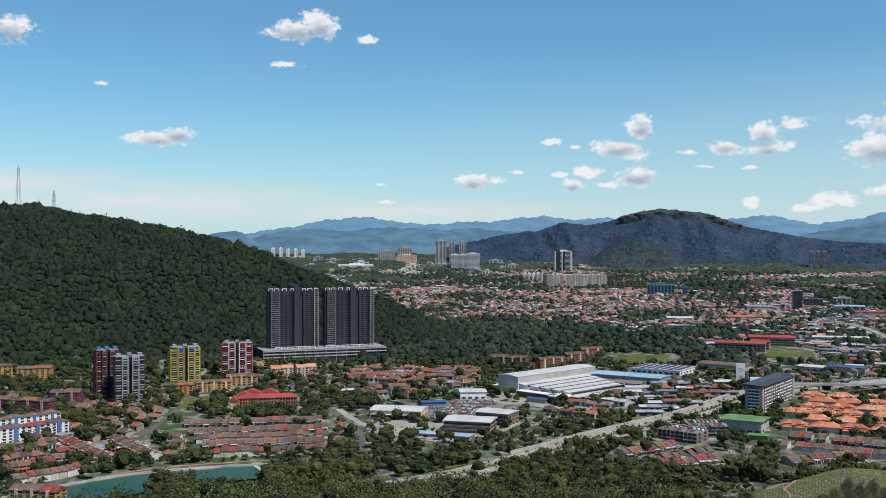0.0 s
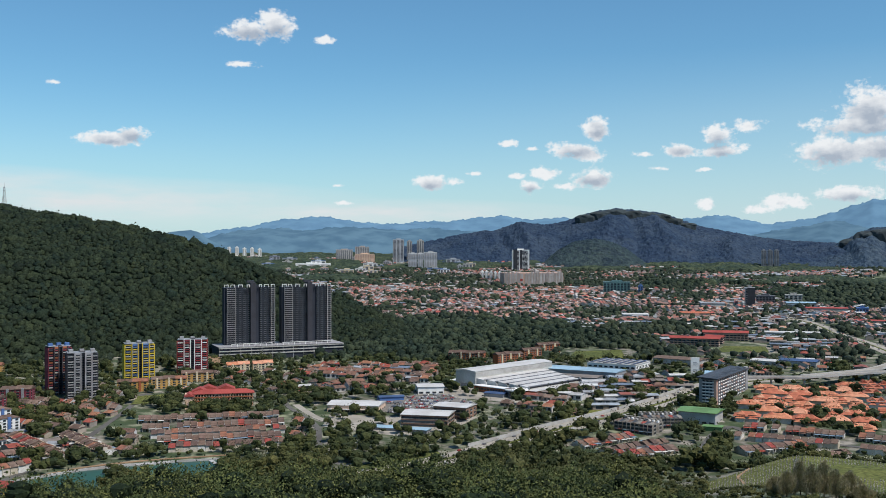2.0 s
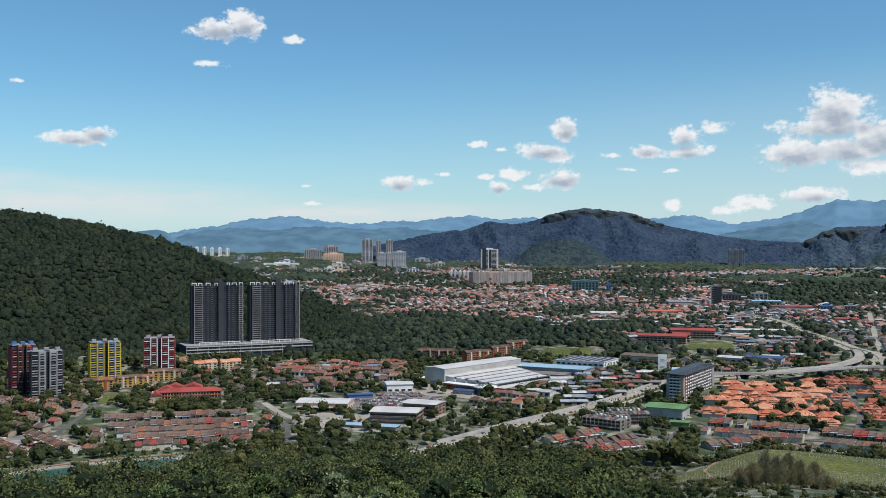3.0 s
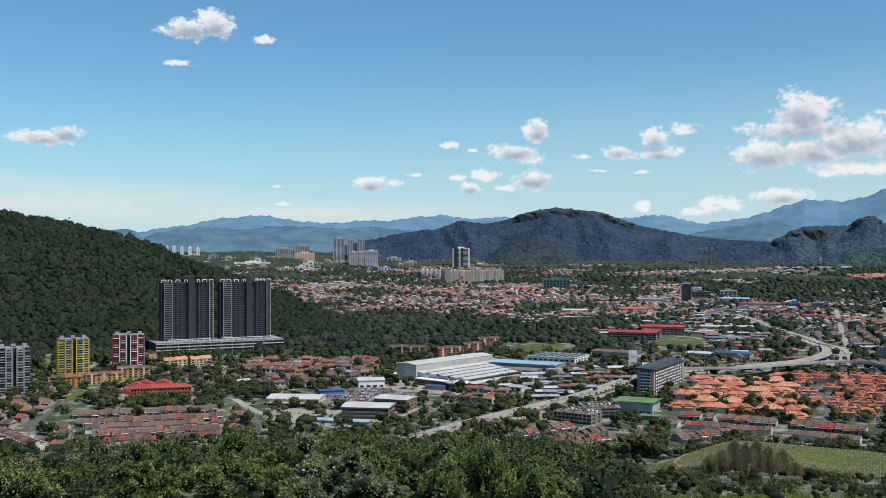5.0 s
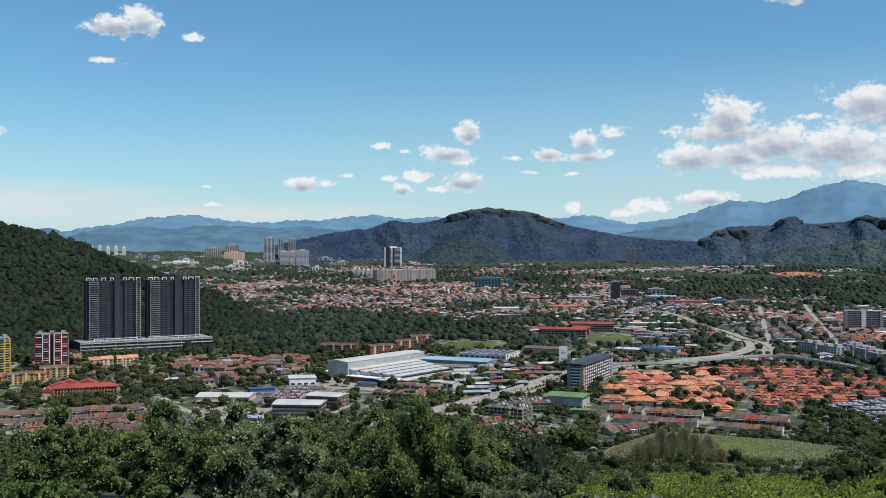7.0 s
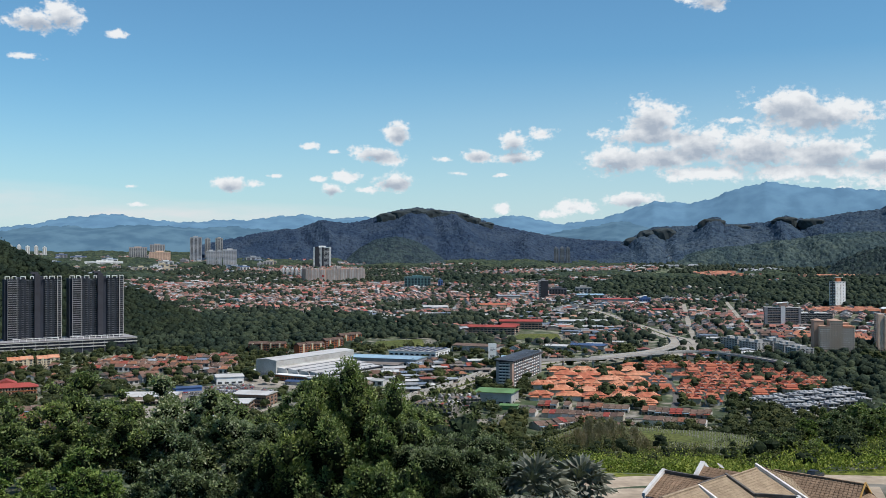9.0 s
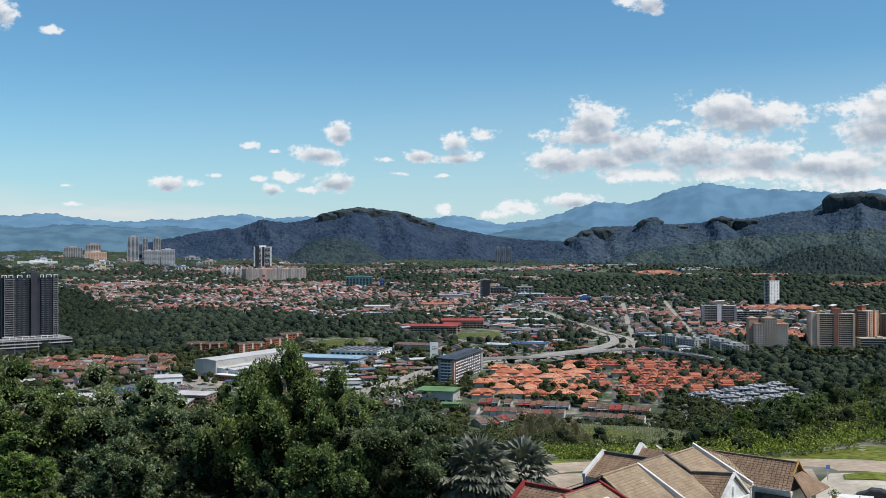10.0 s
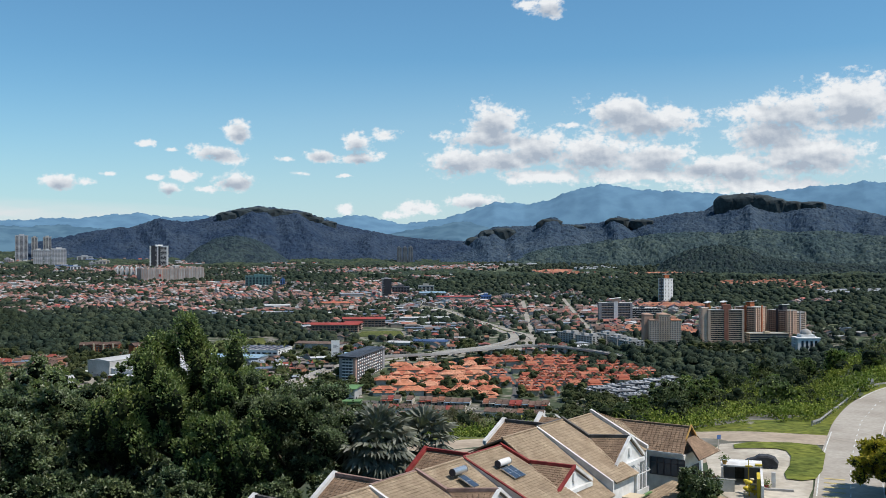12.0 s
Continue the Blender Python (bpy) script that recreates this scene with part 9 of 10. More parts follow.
def fan_palm(az, r, crown_z, spread, count, seed):
    rng = np.random.default_rng(seed)
    x, y = at(az, r)
    z0 = gz(x, y)
    H = crown_z - z0
    ob = empty("fan_palm", pose(x, y, z0), "large silver-green fan palm with stiff pleated leaves", "palm", "fan palms")
    bm = bmesh.new()
    limbs(bm, (0, 0, -0.5), (0, 0, H), 0.34, 0.26, 10)
    part("trunk", bm, M_BARK, ob)
    for i in range(count):
        a = i * 2.4 + rng.uniform(-0.2, 0.2)
        e = radians(80 - 150 * (i / count) + rng.uniform(-8, 8))
        d = Vector((math.cos(a) * math.cos(e), math.sin(a) * math.cos(e), math.sin(e)))
        side = d.cross(Vector((0, 0, 1))).normalized() if abs(d.z) < 0.99 else Vector((1, 0, 0))
        up = side.cross(d)
        bm = bmesh.new()
        base = Vector((0, 0, H)) + d * 0.3
        hub = base + d * spread * 0.5 - Vector((0, 0, 0.1))
        w = side * 0.04
        bm.faces.new([bm.verts.new(v) for v in (base - w, base + w, hub + w, hub - w)])
        n = 20
        R = spread * rng.uniform(0.42, 0.52)
        hv = bm.verts.new(hub)
        prev = None
        for k in range(n + 1):
            t = radians(-118 + 236 * k / n)
            fold = 0.07 * (1 if k % 2 else -1)
            inner = hub + (d * math.cos(t) + side * math.sin(t)) * R * 0.66 + up * (fold * R - 0.06 * R)
            iv = bm.verts.new(inner)
            if prev:
                bm.faces.new((hv, prev, iv))
                tm = radians(-118 + 236 * (k - 0.5) / n)
                tip = bm.verts.new(hub + (d * math.cos(tm) + side * math.sin(tm)) * R * rng.uniform(0.92, 1.1) - up * 0.2 * R - Vector((0, 0, rng.uniform(0.02, 0.16) * R)))
                bm.faces.new((prev, tip, iv))
            prev = iv
        part("leaf", bm, M_FAN, ob)


fan_palm(19.0, 108, 150.9, 4.7, 52, 61)
fan_palm(21.6, 113, 150.2, 4.4, 42, 62)


def banana(az, r, top, seed):
    rng = np.random.default_rng(seed)
    x, y = at(az, r)
    z0 = gz(x, y)
    H = top - z0
    ob = empty("banana_plant", pose(x, y, z0), "banana plant with long arching split leaves", "plant", "banana plants")
    bm = bmesh.new()
    limbs(bm, (0, 0, -0.3), (0, 0, H * 0.6), 0.22, 0.12)
    part("stem", bm, M_LEAF3, ob)
    for i in range(9):
        a = i * 2.4
        bm = bmesh.new()
        prev = None
        L = H * rng.uniform(0.4, 0.55)
        for k in range(9):
            t = k / 8
            c = Vector((math.cos(a) * L * t, math.sin(a) * L * t, H * 0.6 + L * (1.0 * t - 0.95 * t * t)))
            s = Vector((-math.sin(a), math.cos(a), 0)) * 0.42 * math.sin(math.pi * min(1, t * 0.9 + 0.1)) * (1 + 0.2 * rng.uniform(-1, 1))
            row = [bm.verts.new(c - s - Vector((0, 0, 0.1))), bm.verts.new(c), bm.verts.new(c + s - Vector((0, 0, 0.1)))]
            if prev:
                bm.faces.new((prev[0], prev[1], row[1], row[0]))
                bm.faces.new((prev[1], prev[2], row[2], row[1]))
            prev = row
        part("leaf", bm, M_LEAF3, ob)


banana(-7.4, 96, 151.2, 71)
banana(-6.2, 92, 150.0, 72)
banana(-8.6, 93, 149.6, 73)
banana(4.4, 93, 148.0, 74)

# ---- the row of hillside houses ----


def roof_tile(name, low, high):
    m, t, b = shader(name)
    c = t.nodes.new("ShaderNodeTexCoord")
    br = node(t, "ShaderNodeTexNoise", Scale=0.7, Detail=6.0)
    t.links.new(c.outputs["Object"], br.inputs["Vector"])
    fine = node(t, "ShaderNodeTexNoise", Scale=6.0, Detail=4.0)
    t.links.new(c.outputs["Object"], fine.inputs["Vector"])
    isl = t.nodes.new("ShaderNodeNewGeometry").outputs["Random Per Island"]
    col = ramp(t, br.outputs["Fac"], [(0.32, low), (0.55, tuple((a + b_) / 2 for a, b_ in zip(low, high))), (0.7, high)])
    col = mixcol(t, "MULTIPLY", 1.0, col, ramp(t, fine.outputs["Fac"], [(0.3, (0.78, 0.76, 0.74)), (0.65, (1.08, 1.08, 1.08))]))
    col = mixcol(t, "MULTIPLY", 1.0, col, ramp(t, isl, [(0.0, (0.9, 0.89, 0.88)), (1.0, (1.07, 1.06, 1.05))]))
    t.links.new(col, b.inputs["Base Color"])
    b.inputs["Roughness"].default_value = 0.9
    b.inputs["Specular IOR Level"].default_value = 0.2
    return m


M_TILE = roof_tile("weathered_roof_tile", (0.26, 0.195, 0.13), (0.42, 0.33, 0.225))
M_TILE2 = roof_tile("brown_roof_tile", (0.2, 0.135, 0.09), (0.32, 0.22, 0.145))
M_OLDWHITE = surface("old_white_plaster", (0.72, 0.71, 0.68), 0.85, 1.2, 0.35, 0.22)
M_TRIMRED = surface("red_trim", (0.28, 0.04, 0.035), 0.7, 2.0, 0.5, 0.3)
M_TRIMDARK = surface("weathered_dark_trim", (0.13, 0.12, 0.11), 0.85, 2.0, 0.5, 0.4)
M_TRIMPINK = surface("faded_pink_trim", (0.34, 0.22, 0.18), 0.85, 2.0, 0.5, 0.3)
M_STEEL = surface("brushed_steel", (0.7, 0.7, 0.7), 0.3, 3.0, 0.5, 0.1, metal=0.8)
M_PANEL = surface("solar_glass", (0.05, 0.07, 0.1), 0.15, 1.0, 0.3, 0.2, spec=0.8)


def tiled(name, corners, material, parent, course=0.38, col=0.5, label=""):
    """A roof plane laid in overlapping tiles: corners are ridge start, ridge end, eave end, eave start; a corner pair may meet."""
    a, b, c, d = (Vector(v) for v in corners)
    slope = max((d - a).length, (c - b).length)
    n = max(2, round(slope / course))
    nrm = (b - a + c - d).cross((d - a) + (c - b)).normalized()
    if nrm.z < 0:
        nrm = -nrm
    V, T = [], []
    for i in range(n):
        t0, t1 = i / n, min(1.0, (i + 1.12) / n)
        L0, R0, L1, R1 = a.lerp(d, t0), b.lerp(c, t0), a.lerp(d, t1), b.lerp(c, t1)
        w = max((R0 - L0).length, (R1 - L1).length)
        m = max(1, round(w / col))
        for k in range(m):
            u0, u1 = k / m, (k + 0.85) / m
            q = [L0.lerp(R0, u0), L0.lerp(R0, u1), L1.lerp(R1, u1) + nrm * 0.035, L1.lerp(R1, u0) + nrm * 0.035]
            o = len(V)
            V += [tuple(v) for v in q] + [tuple(q[3] - nrm * 0.06), tuple(q[2] - nrm * 0.06), tuple(q[1] + nrm * 0.0), tuple(q[1] - nrm * 0.05), tuple(q[2] - nrm * 0.06)]
            T += [(o, o + 1, o + 2), (o, o + 2, o + 3), (o + 3, o + 2, o + 5), (o + 3, o + 5, o + 4), (o + 1, o + 7, o + 8), (o + 1, o + 8, o + 2)]
    # underlay
    o = len(V)
    V += [tuple(v - nrm * 0.17) for v in (a, b, c, d)]
    T += [(o, o + 1, o + 2), (o, o + 2, o + 3)]
    ob = link_mesh(name, mesh_np(name, V, T, [material]), [material], parent, label)
    return tagged(ob, kind="stuff")


def beam(name, pts, w, h, material, parent, label=""):
    """A raised band of rectangular section along a bent line."""
    bm = bmesh.new()
    P = [Vector(p) for p in pts]
    prev = None
    for i, p in enumerate(P):
        d = P[min(i + 1, len(P) - 1)] - P[max(i - 1, 0)]
        s = Vector((d.y, -d.x, 0))
        s = s.normalized() * w / 2 if s.length > 1e-6 else Vector((w / 2, 0, 0))
        row = [bm.verts.new(v) for v in (p - s, p + s, p + s + Vector((0, 0, h)), p - s + Vector((0, 0, h)))]
        if prev:
            for k in range(4):
                bm.faces.new((prev[k], prev[(k + 1) % 4], row[(k + 1) % 4], row[k]))
        else:
            bm.faces.new(row[::-1])
        prev = row
    bm.faces.new(prev)
    bmesh.ops.recalc_face_normals(bm, faces=bm.faces[:])
    return part(name, bm, material, parent, label)


ROW = pose(55.5, 97.3, 141.5, 0, 0, 32.3)


def wall_poly(name, pts, thick, material, parent, axis="y", label=""):
    """An upright wall of any outline; pts are (x, z) for walls facing y, or (y, z) for walls facing x."""
    bm = bmesh.new()
    if axis == "y":
        y0, pp = thick
        A = [bm.verts.new((u, y0, v)) for u, v in pts]
        B = [bm.verts.new((u, y0 + pp, v)) for u, v in pts]
    else:
        x0, pp = thick
        A = [bm.verts.new((x0, u, v)) for u, v in pts]
        B = [bm.verts.new((x0 + pp, u, v)) for u, v in pts]
    bm.faces.new(A)
    bm.faces.new(B[::-1])
    n = len(pts)
    for i in range(n):
        bm.faces.new((A[i], B[i], B[(i + 1) % n], A[(i + 1) % n]))
    bmesh.ops.recalc_face_normals(bm, faces=bm.faces[:])
    return part(name, bm, material, parent, label)


def bay(ob, x0, x1, zr, ze, yf, yb=5.0, tile=None):
    """One bay of roof: tiled front and rear slopes over plastered walls."""
    tile = tile or M_TILE
    tiled("front_roof", [(x0, 0, zr), (x1, 0, zr), (x1, yf, ze), (x0, yf, ze)], tile, ob)
    tiled("rear_roof", [(x1, 0, zr), (x0, 0, zr), (x0, yb, zr - 2.2), (x1, yb, zr - 2.2)], tile, ob)
    beam("ridge_cap", [(x0, 0, zr), (x1, 0, zr)], 0.3, 0.12, tile, ob)
    wall_poly("front_wall", [(x0, -3), (x1, -3), (x1, ze - 0.05), (x0, ze - 0.05)], (yf + 0.6, 0.25), M_OLDWHITE, ob)
    wall_poly("rear_wall", [(x0, -3), (x1, -3), (x1, zr - 2.3), (x0, zr - 2.3)], (yb - 0.6, 0.25), M_OLDWHITE, ob)


def front_gable(ob, trim, bend, gx, gy, gz_, half, gb):
    """The pedimented balcony front: a small cross roof that runs out from the main slope."""
    bx, by, bz = bend
    tiled("gable_roof", [(bx, by, bz), (gx, gy, gz_), (gx - half, gy, gb), (gx - half + 0.4, gy + 0.6, gb + 0.05)], M_TILE2, ob)
    tiled("gable_roof", [(gx, gy, gz_), (bx, by, bz), (gx + half, gy + 1.6, gb), (gx + half, gy, gb)], M_TILE2, ob)
    beam("raised_band", [(bx, by, bz - 0.05), (gx, gy, gz_ - 0.05)], 0.34, 0.3, trim, ob)
    wall_poly("pediment", [(gx - half + 0.2, gb - 0.1), (gx + half - 0.2, gb - 0.1), (gx, gz_ - 0.05)], (gy + 0.1, 0.2), M_OLDWHITE, ob)
    beam("barge_board", [(gx - half, gy - 0.05, gb - 0.1), (gx, gy - 0.05, gz_)], 0.28, 0.32, trim if trim is M_TRIMRED else M_OLDWHITE, ob)
    beam("barge_board", [(gx, gy - 0.05, gz_), (gx + half, gy - 0.05, gb - 0.1)], 0.28, 0.32, M_OLDWHITE, ob)
    bm = bmesh.new()
    bmesh.ops.create_cone(bm, cap_ends=True, segments=14, radius1=0.4, radius2=0.4, depth=0.2, matrix=Matrix.Translation((gx, gy, gb + 0.95)) @ Matrix.Rotation(radians(90), 4, "X") @ Matrix.Diagonal((0.7, 1.3, 1, 1)))
    part("oval_vent", bm, M_WHITE, ob)
    beam("lintel", [(gx - half + 0.2, gy, gb - 0.5), (gx + half - 0.2, gy, gb - 0.5)], 0.5, 0.4, M_OLDWHITE, ob)
    boxes("recess", [(gx - half + 0.5, gx + half - 0.5, gy + 1.2, gy + 1.35, 3.4, gb - 0.5)], M_WINDOW, ob, "dark glazed balcony doors")
    for px in (gx - half + 0.3, gx + half - 0.5):
        boxes("post", [(px, px + 0.22, gy, gy + 0.22, 3.4, gb - 0.5)], M_OLDWHITE, ob)
    for i in range(7):
        px = gx - half + 0.7 + i * 1.05
        beam("pergola_bar", [(px, gy + 0.1, gb - 0.8), (px + 0.2, gy - 0.9, gb - 1.5)], 0.08, 0.08, M_OLDWHITE, ob)
    beam("pergola_bar", [(gx - half + 0.5, gy - 0.9, gb - 1.5), (gx + half - 0.5, gy - 0.9, gb - 1.5)], 0.09, 0.09, M_OLDWHITE, ob)
    boxes("balcony_floor", [(gx - half, gx + half, gy - 0.6, gy + 1.3, 3.1, 3.4)], M_OLDWHITE, ob)
    boxes("balcony_wall", [(gx - half, gx + half, gy - 0.65, gy - 0.5, 3.0, 4.2)], M_OLDWHITE, ob)


def hillside_house(x, trim, label, high, low, wing, lift=0.0, gx=1.9, tip=9.6):
    """A house of the row: a high bay, a lower bay beside it, a gabled balcony front and a rear wing. The front faces -y."""
    ob = empty("hillside_house", ROW @ pose(x, 0, 0), label, "house", "hillside house row")
    zr, ze, yf = 10.65 + lift, 6.75, -9.2
    k = (zr - ze) / -yf
    bay(ob, -high, -0.1, zr, ze, yf)
    bay(ob, -high - low, -high - 0.25, zr - 0.1, ze - 1.2, yf)
    wall_poly("party_wall", [(4.5, -3), (4.5, zr - 2.15), (0, zr + 0.02), (yf + 0.3, ze + 0.05), (yf + 0.3, -3)], (-high - 0.25, 0.25), M_OLDWHITE, ob, "x")
    wall_poly("party_wall", [(4.5, -3), (4.5, zr - 2.1), (0, zr + 0.05), (yf + 0.3, ze + 0.05), (yf + 0.3, -3)], (-0.12, 0.24), M_OLDWHITE, ob, "x")
    by = -3.3
    bz = zr + by * k
    beam("raised_band", [(0, 0.1, zr + 0.02), (0, by, bz + 0.02)], 0.36, 0.32, trim, ob)
    beam("raised_band", [(0, 0.1, zr + 0.02), (-high * 0.5, 0.1, zr + 0.02), (-high, 0.1, zr)], 0.26, 0.14, trim, ob)
    beam("party_band", [(-high - 0.15, 0, zr - 0.02), (-high - 0.15, yf + 0.3, ze + 0.0)], 0.28, 0.12, trim if trim is M_TRIMRED else M_OLDWHITE, ob)
    front_gable(ob, trim, (0, by, bz + 0.15), gx, -7.4, tip, 3.7, 7.2 + lift * 0.4)
    tiled("porch_roof", [(-high - low, -9.3, 3.4), (-1.0, -9.3, 3.4), (-1.0, -16.0, 1.8), (-high - low, -16.0, 1.8)], M_TILE, ob, label="tiled lean-to roof over the car porch")
    boxes("awning", [(-3.2, -1.0, yf - 1.0, yf + 0.6, 4.6, 4.75)], M_CREAM, ob, "cream window awning")
    boxes("window", [(-2.9, -1.3, yf + 0.45, yf + 0.62, 2.8, 4.4)], M_WINDOW, ob)
    # rear wing
    rx, ry, rz, hw = wing, 9.0, 9.3 + lift, 3.3 + lift
    tiled("rear_wing_roof", [(rx, ry, rz), (rx, 2.0, rz), (rx - hw, 2.6, rz - 2.0), (rx - hw, ry, rz - 2.0)], M_TILE2, ob)
    tiled("rear_wing_roof", [(rx, 2.0, rz), (rx, ry, rz), (rx + hw, ry, rz - 2.0), (rx + hw, 2.6, rz - 2.0)], M_TILE2, ob)
    wall_poly("rear_gable", [(rx - hw - 0.1, -3), (rx + hw + 0.1, -3), (rx + hw + 0.1, rz - 1.95), (rx, rz + 0.1), (rx - hw - 0.1, rz - 1.95)], (ry - 0.1, 0.28), M_OLDWHITE, ob)
    beam("rear_parapet", [(rx - hw - 0.2, ry + 0.05, rz - 2.05), (rx, ry + 0.05, rz + 0.05), (rx + hw + 0.2, ry + 0.05, rz - 2.05)], 0.42, 0.4, M_TRIMRED if trim is M_TRIMRED else M_OLDWHITE, ob)
    beam("ridge_cap", [(rx, 2.0, rz + 0.02), (rx, ry, rz + 0.02)], 0.36, 0.28, trim, ob)
    wall_poly("side_wall", [(2.4, -3), (2.4, rz - 2.1), (ry, rz - 2.1), (ry, -3)], (rx - hw + 0.1, 0.2), M_OLDWHITE, ob, "x")
    return ob


hillside_house(0.0, M_TRIMDARK, "white hillside house with tiled roof and pedimented balcony gable", 5.7, 7.3, 2.2, 0.85, 1.45, 10.1)
hillside_house(-13.15, M_TRIMRED, "hillside house with tiled roof and red-painted trim", 6.7, 7.5, -0.45, 0.0, 1.6, 9.1)
hillside_house(-27.5, M_TRIMPINK, "hillside house with faded pink trim and tiled roof", 6.5, 7.4, -0.7)
hillside_house(-41.5, M_TRIMDARK, "weathered hillside house with loose roof tiles", 6.5, 7.4, 3.0)


def end_house():
    """The last house of the row: two bays, then a wing whose ridge runs to the street, with a wide window and a hipped front."""
    ob = empty("corner_house", ROW @ pose(16.7, 0, 0), "white corner house with brown tiled roof and wide dark window", "house")
    HIP = (-6.5, -2.6, 10.04)
    bay(ob, -16.5, -9.6, 11.2, 7.8, -7.0)
    tiled("front_roof", [(-9.3, 0, 11.4), HIP, (-9.0, -7.0, 7.9), (-9.3, -7.0, 7.9)], M_TILE, ob)
    tiled("rear_roof", [HIP, (-9.3, 0, 11.4), (-9.3, 5.0, 9.0), (HIP[0] - 0.5, 5.0, 8.6)], M_TILE, ob)
    beam("ridge_cap", [(-9.3, 0, 11.4), HIP], 0.3, 0.14, M_TILE2, ob)
    wall_poly("rear_wall", [(-9.3, -3), (-4.0, -3), (-4.0, 8.4), (-9.3, 8.8)], (4.4, 0.25), M_OLDWHITE, ob)
    beam("raised_band", [(-9.45, 0.2, 11.4), (-9.45, -7.0, 7.9)], 0.4, 0.34, M_OLDWHITE, ob)
    wall_poly("party_wall", [(4.5, -3), (4.5, 8.9), (0, 11.3), (-6.8, 7.95), (-6.8, -3)], (-9.6, 0.28), M_OLDWHITE, ob, "x")
    rx, ry, rz, hw = -5.6, 9.0, 9.5, 3.0
    tiled("rear_wing_roof", [(rx, ry, rz), (rx, 2.0, rz), (rx - hw, 2.6, rz - 2.2), (rx - hw, ry, rz - 2.2)], M_TILE2, ob)
    tiled("rear_wing_roof", [(rx, 2.0, rz), (rx, ry, rz), (rx + hw, ry, rz - 2.2), (rx + hw, 2.6, rz - 2.2)], M_TILE2, ob)
    wall_poly("rear_gable", [(rx - hw - 0.1, -3), (rx + hw + 0.1, -3), (rx + hw + 0.1, rz - 2.1), (rx, rz + 0.3), (rx - hw - 0.1, rz - 2.1)], (ry - 0.1, 0.28), M_OLDWHITE, ob)
    beam("rear_parapet", [(rx - hw - 0.2, ry + 0.05, rz - 2.2), (rx, ry + 0.05, rz + 0.2), (rx + hw + 0.2, ry + 0.05, rz - 2.2)], 0.5, 0.4, M_OLDWHITE, ob)
    zr, ze, w = 9.1, 6.5, 3.6
    y0, y1 = 2.5, -8.3
    tiled("roof", [(0, y0, zr), (0, y1, zr), (-w, y1 - 0.6, ze), (-w, y0, ze)], M_TILE2, ob)
    tiled("roof", [(0, y1, zr), (0, y0, zr), (w, y0, ze), (w, y1 - 0.6, ze)], M_TILE2, ob)
    tiled("hip_roof", [(-1.4, y1 - 0.1, zr - 1.2), (1.4, y1 - 0.1, zr - 1.2), (w, y1 - 2.6, ze - 0.5), (-w, y1 - 2.6, ze - 0.5)], M_TILE2, ob)
    wall_poly("dutch_gable", [(-1.3, zr - 1.3), (1.3, zr - 1.3), (0, zr - 0.1)], (y1 + 0.15, 0.15), M_BARK, ob)
    beam("barge_board", [(-1.7, y1 - 0.2, zr - 1.4), (0, y1 - 0.2, zr + 0.1)], 0.16, 0.2, M_OCHRE, ob)
    beam("barge_board", [(0, y1 - 0.2, zr + 0.1), (1.7, y1 - 0.2, zr - 1.4)], 0.16, 0.2, M_OCHRE, ob)
    beam("ridge_cap", [(0, y0, zr), (0, y1, zr)], 0.3, 0.12, M_TILE2, ob)
    wall_poly("side_wall", [(-6.0 + 8.5, -3), (y0, ze - 0.1), (y1 - 0.4, ze - 0.1), (y1 - 0.4, -3)], (-w + 0.35, 0.25), M_OLDWHITE, ob, "x")
    wall_poly("side_wall", [(y0 + 1, -3), (y0 + 1, ze - 0.1), (y1 - 0.4, ze - 0.1), (y1 - 0.4, -3)], (w - 0.6, 0.25), M_OLDWHITE, ob, "x")
    wall_poly("front_wall", [(-w + 0.4, -3), (w - 0.4, -3), (w - 0.4, ze - 0.3), (-w + 0.4, ze - 0.3)], (y1 - 0.5, 0.25), M_OLDWHITE, ob)
    wall_poly("rear_wall", [(-w, -3), (w, -3), (w, ze), (0, zr), (-w, ze)], (y0 - 0.2, 0.25), M_OLDWHITE, ob)
    beam("eave_board", [(-w - 0.05, y0, ze - 0.25), (-w - 0.05, y1 - 0.6, ze - 0.25)], 0.12, 0.24, M_OLDWHITE, ob)
    win = boxes("window", [(-w + 0.2, -w + 0.3, y1 - 0.9 + 0.2, y1 + 3.6, 3.7, 5.7)], M_TINT, ob, "wide dark window with a green reflection")
    for i in range(6):
        y = y1 - 0.7 + i * 4.3 / 5
        boxes("mullion", [(-w + 0.12, -w + 0.22, y - 0.06, y + 0.06, 3.7, 5.7)], M_BLACKP, win)
    for z in (3.7, 5.1, 5.7):
        boxes("mullion", [(-w + 0.12, -w + 0.22, y1 - 0.7, y1 + 3.6, z - 0.05, z + 0.05)], M_BLACKP, win)
    boxes("window", [(-1.6, 1.6, y1 - 0.6, y1 - 0.48, 2.6, 4.6)], M_WINDOW, ob)
    tiled("porch_roof", [(-14.0, -7.6, 3.3), (-3.6, -7.6, 3.3), (-3.6, -16.0, 1.8), (-14.0, -16.0, 1.8)], M_TILE, ob, label="tiled lean-to roof over the car porch")
    boxes("green_net", [(-14.0, -11.5, -8.4, -7.5, 3.45, 3.6)], M_GREENROOF, ob, "green plastic sheet on the porch roof")
    tiled("side_porch_roof", [(3.4, y1 - 1.0, 3.2), (3.4, y1 + 3.0, 3.2), (5.2, y1 + 3.2, 2.3), (5.2, y1 - 1.6, 2.3)], M_TILE2, ob)


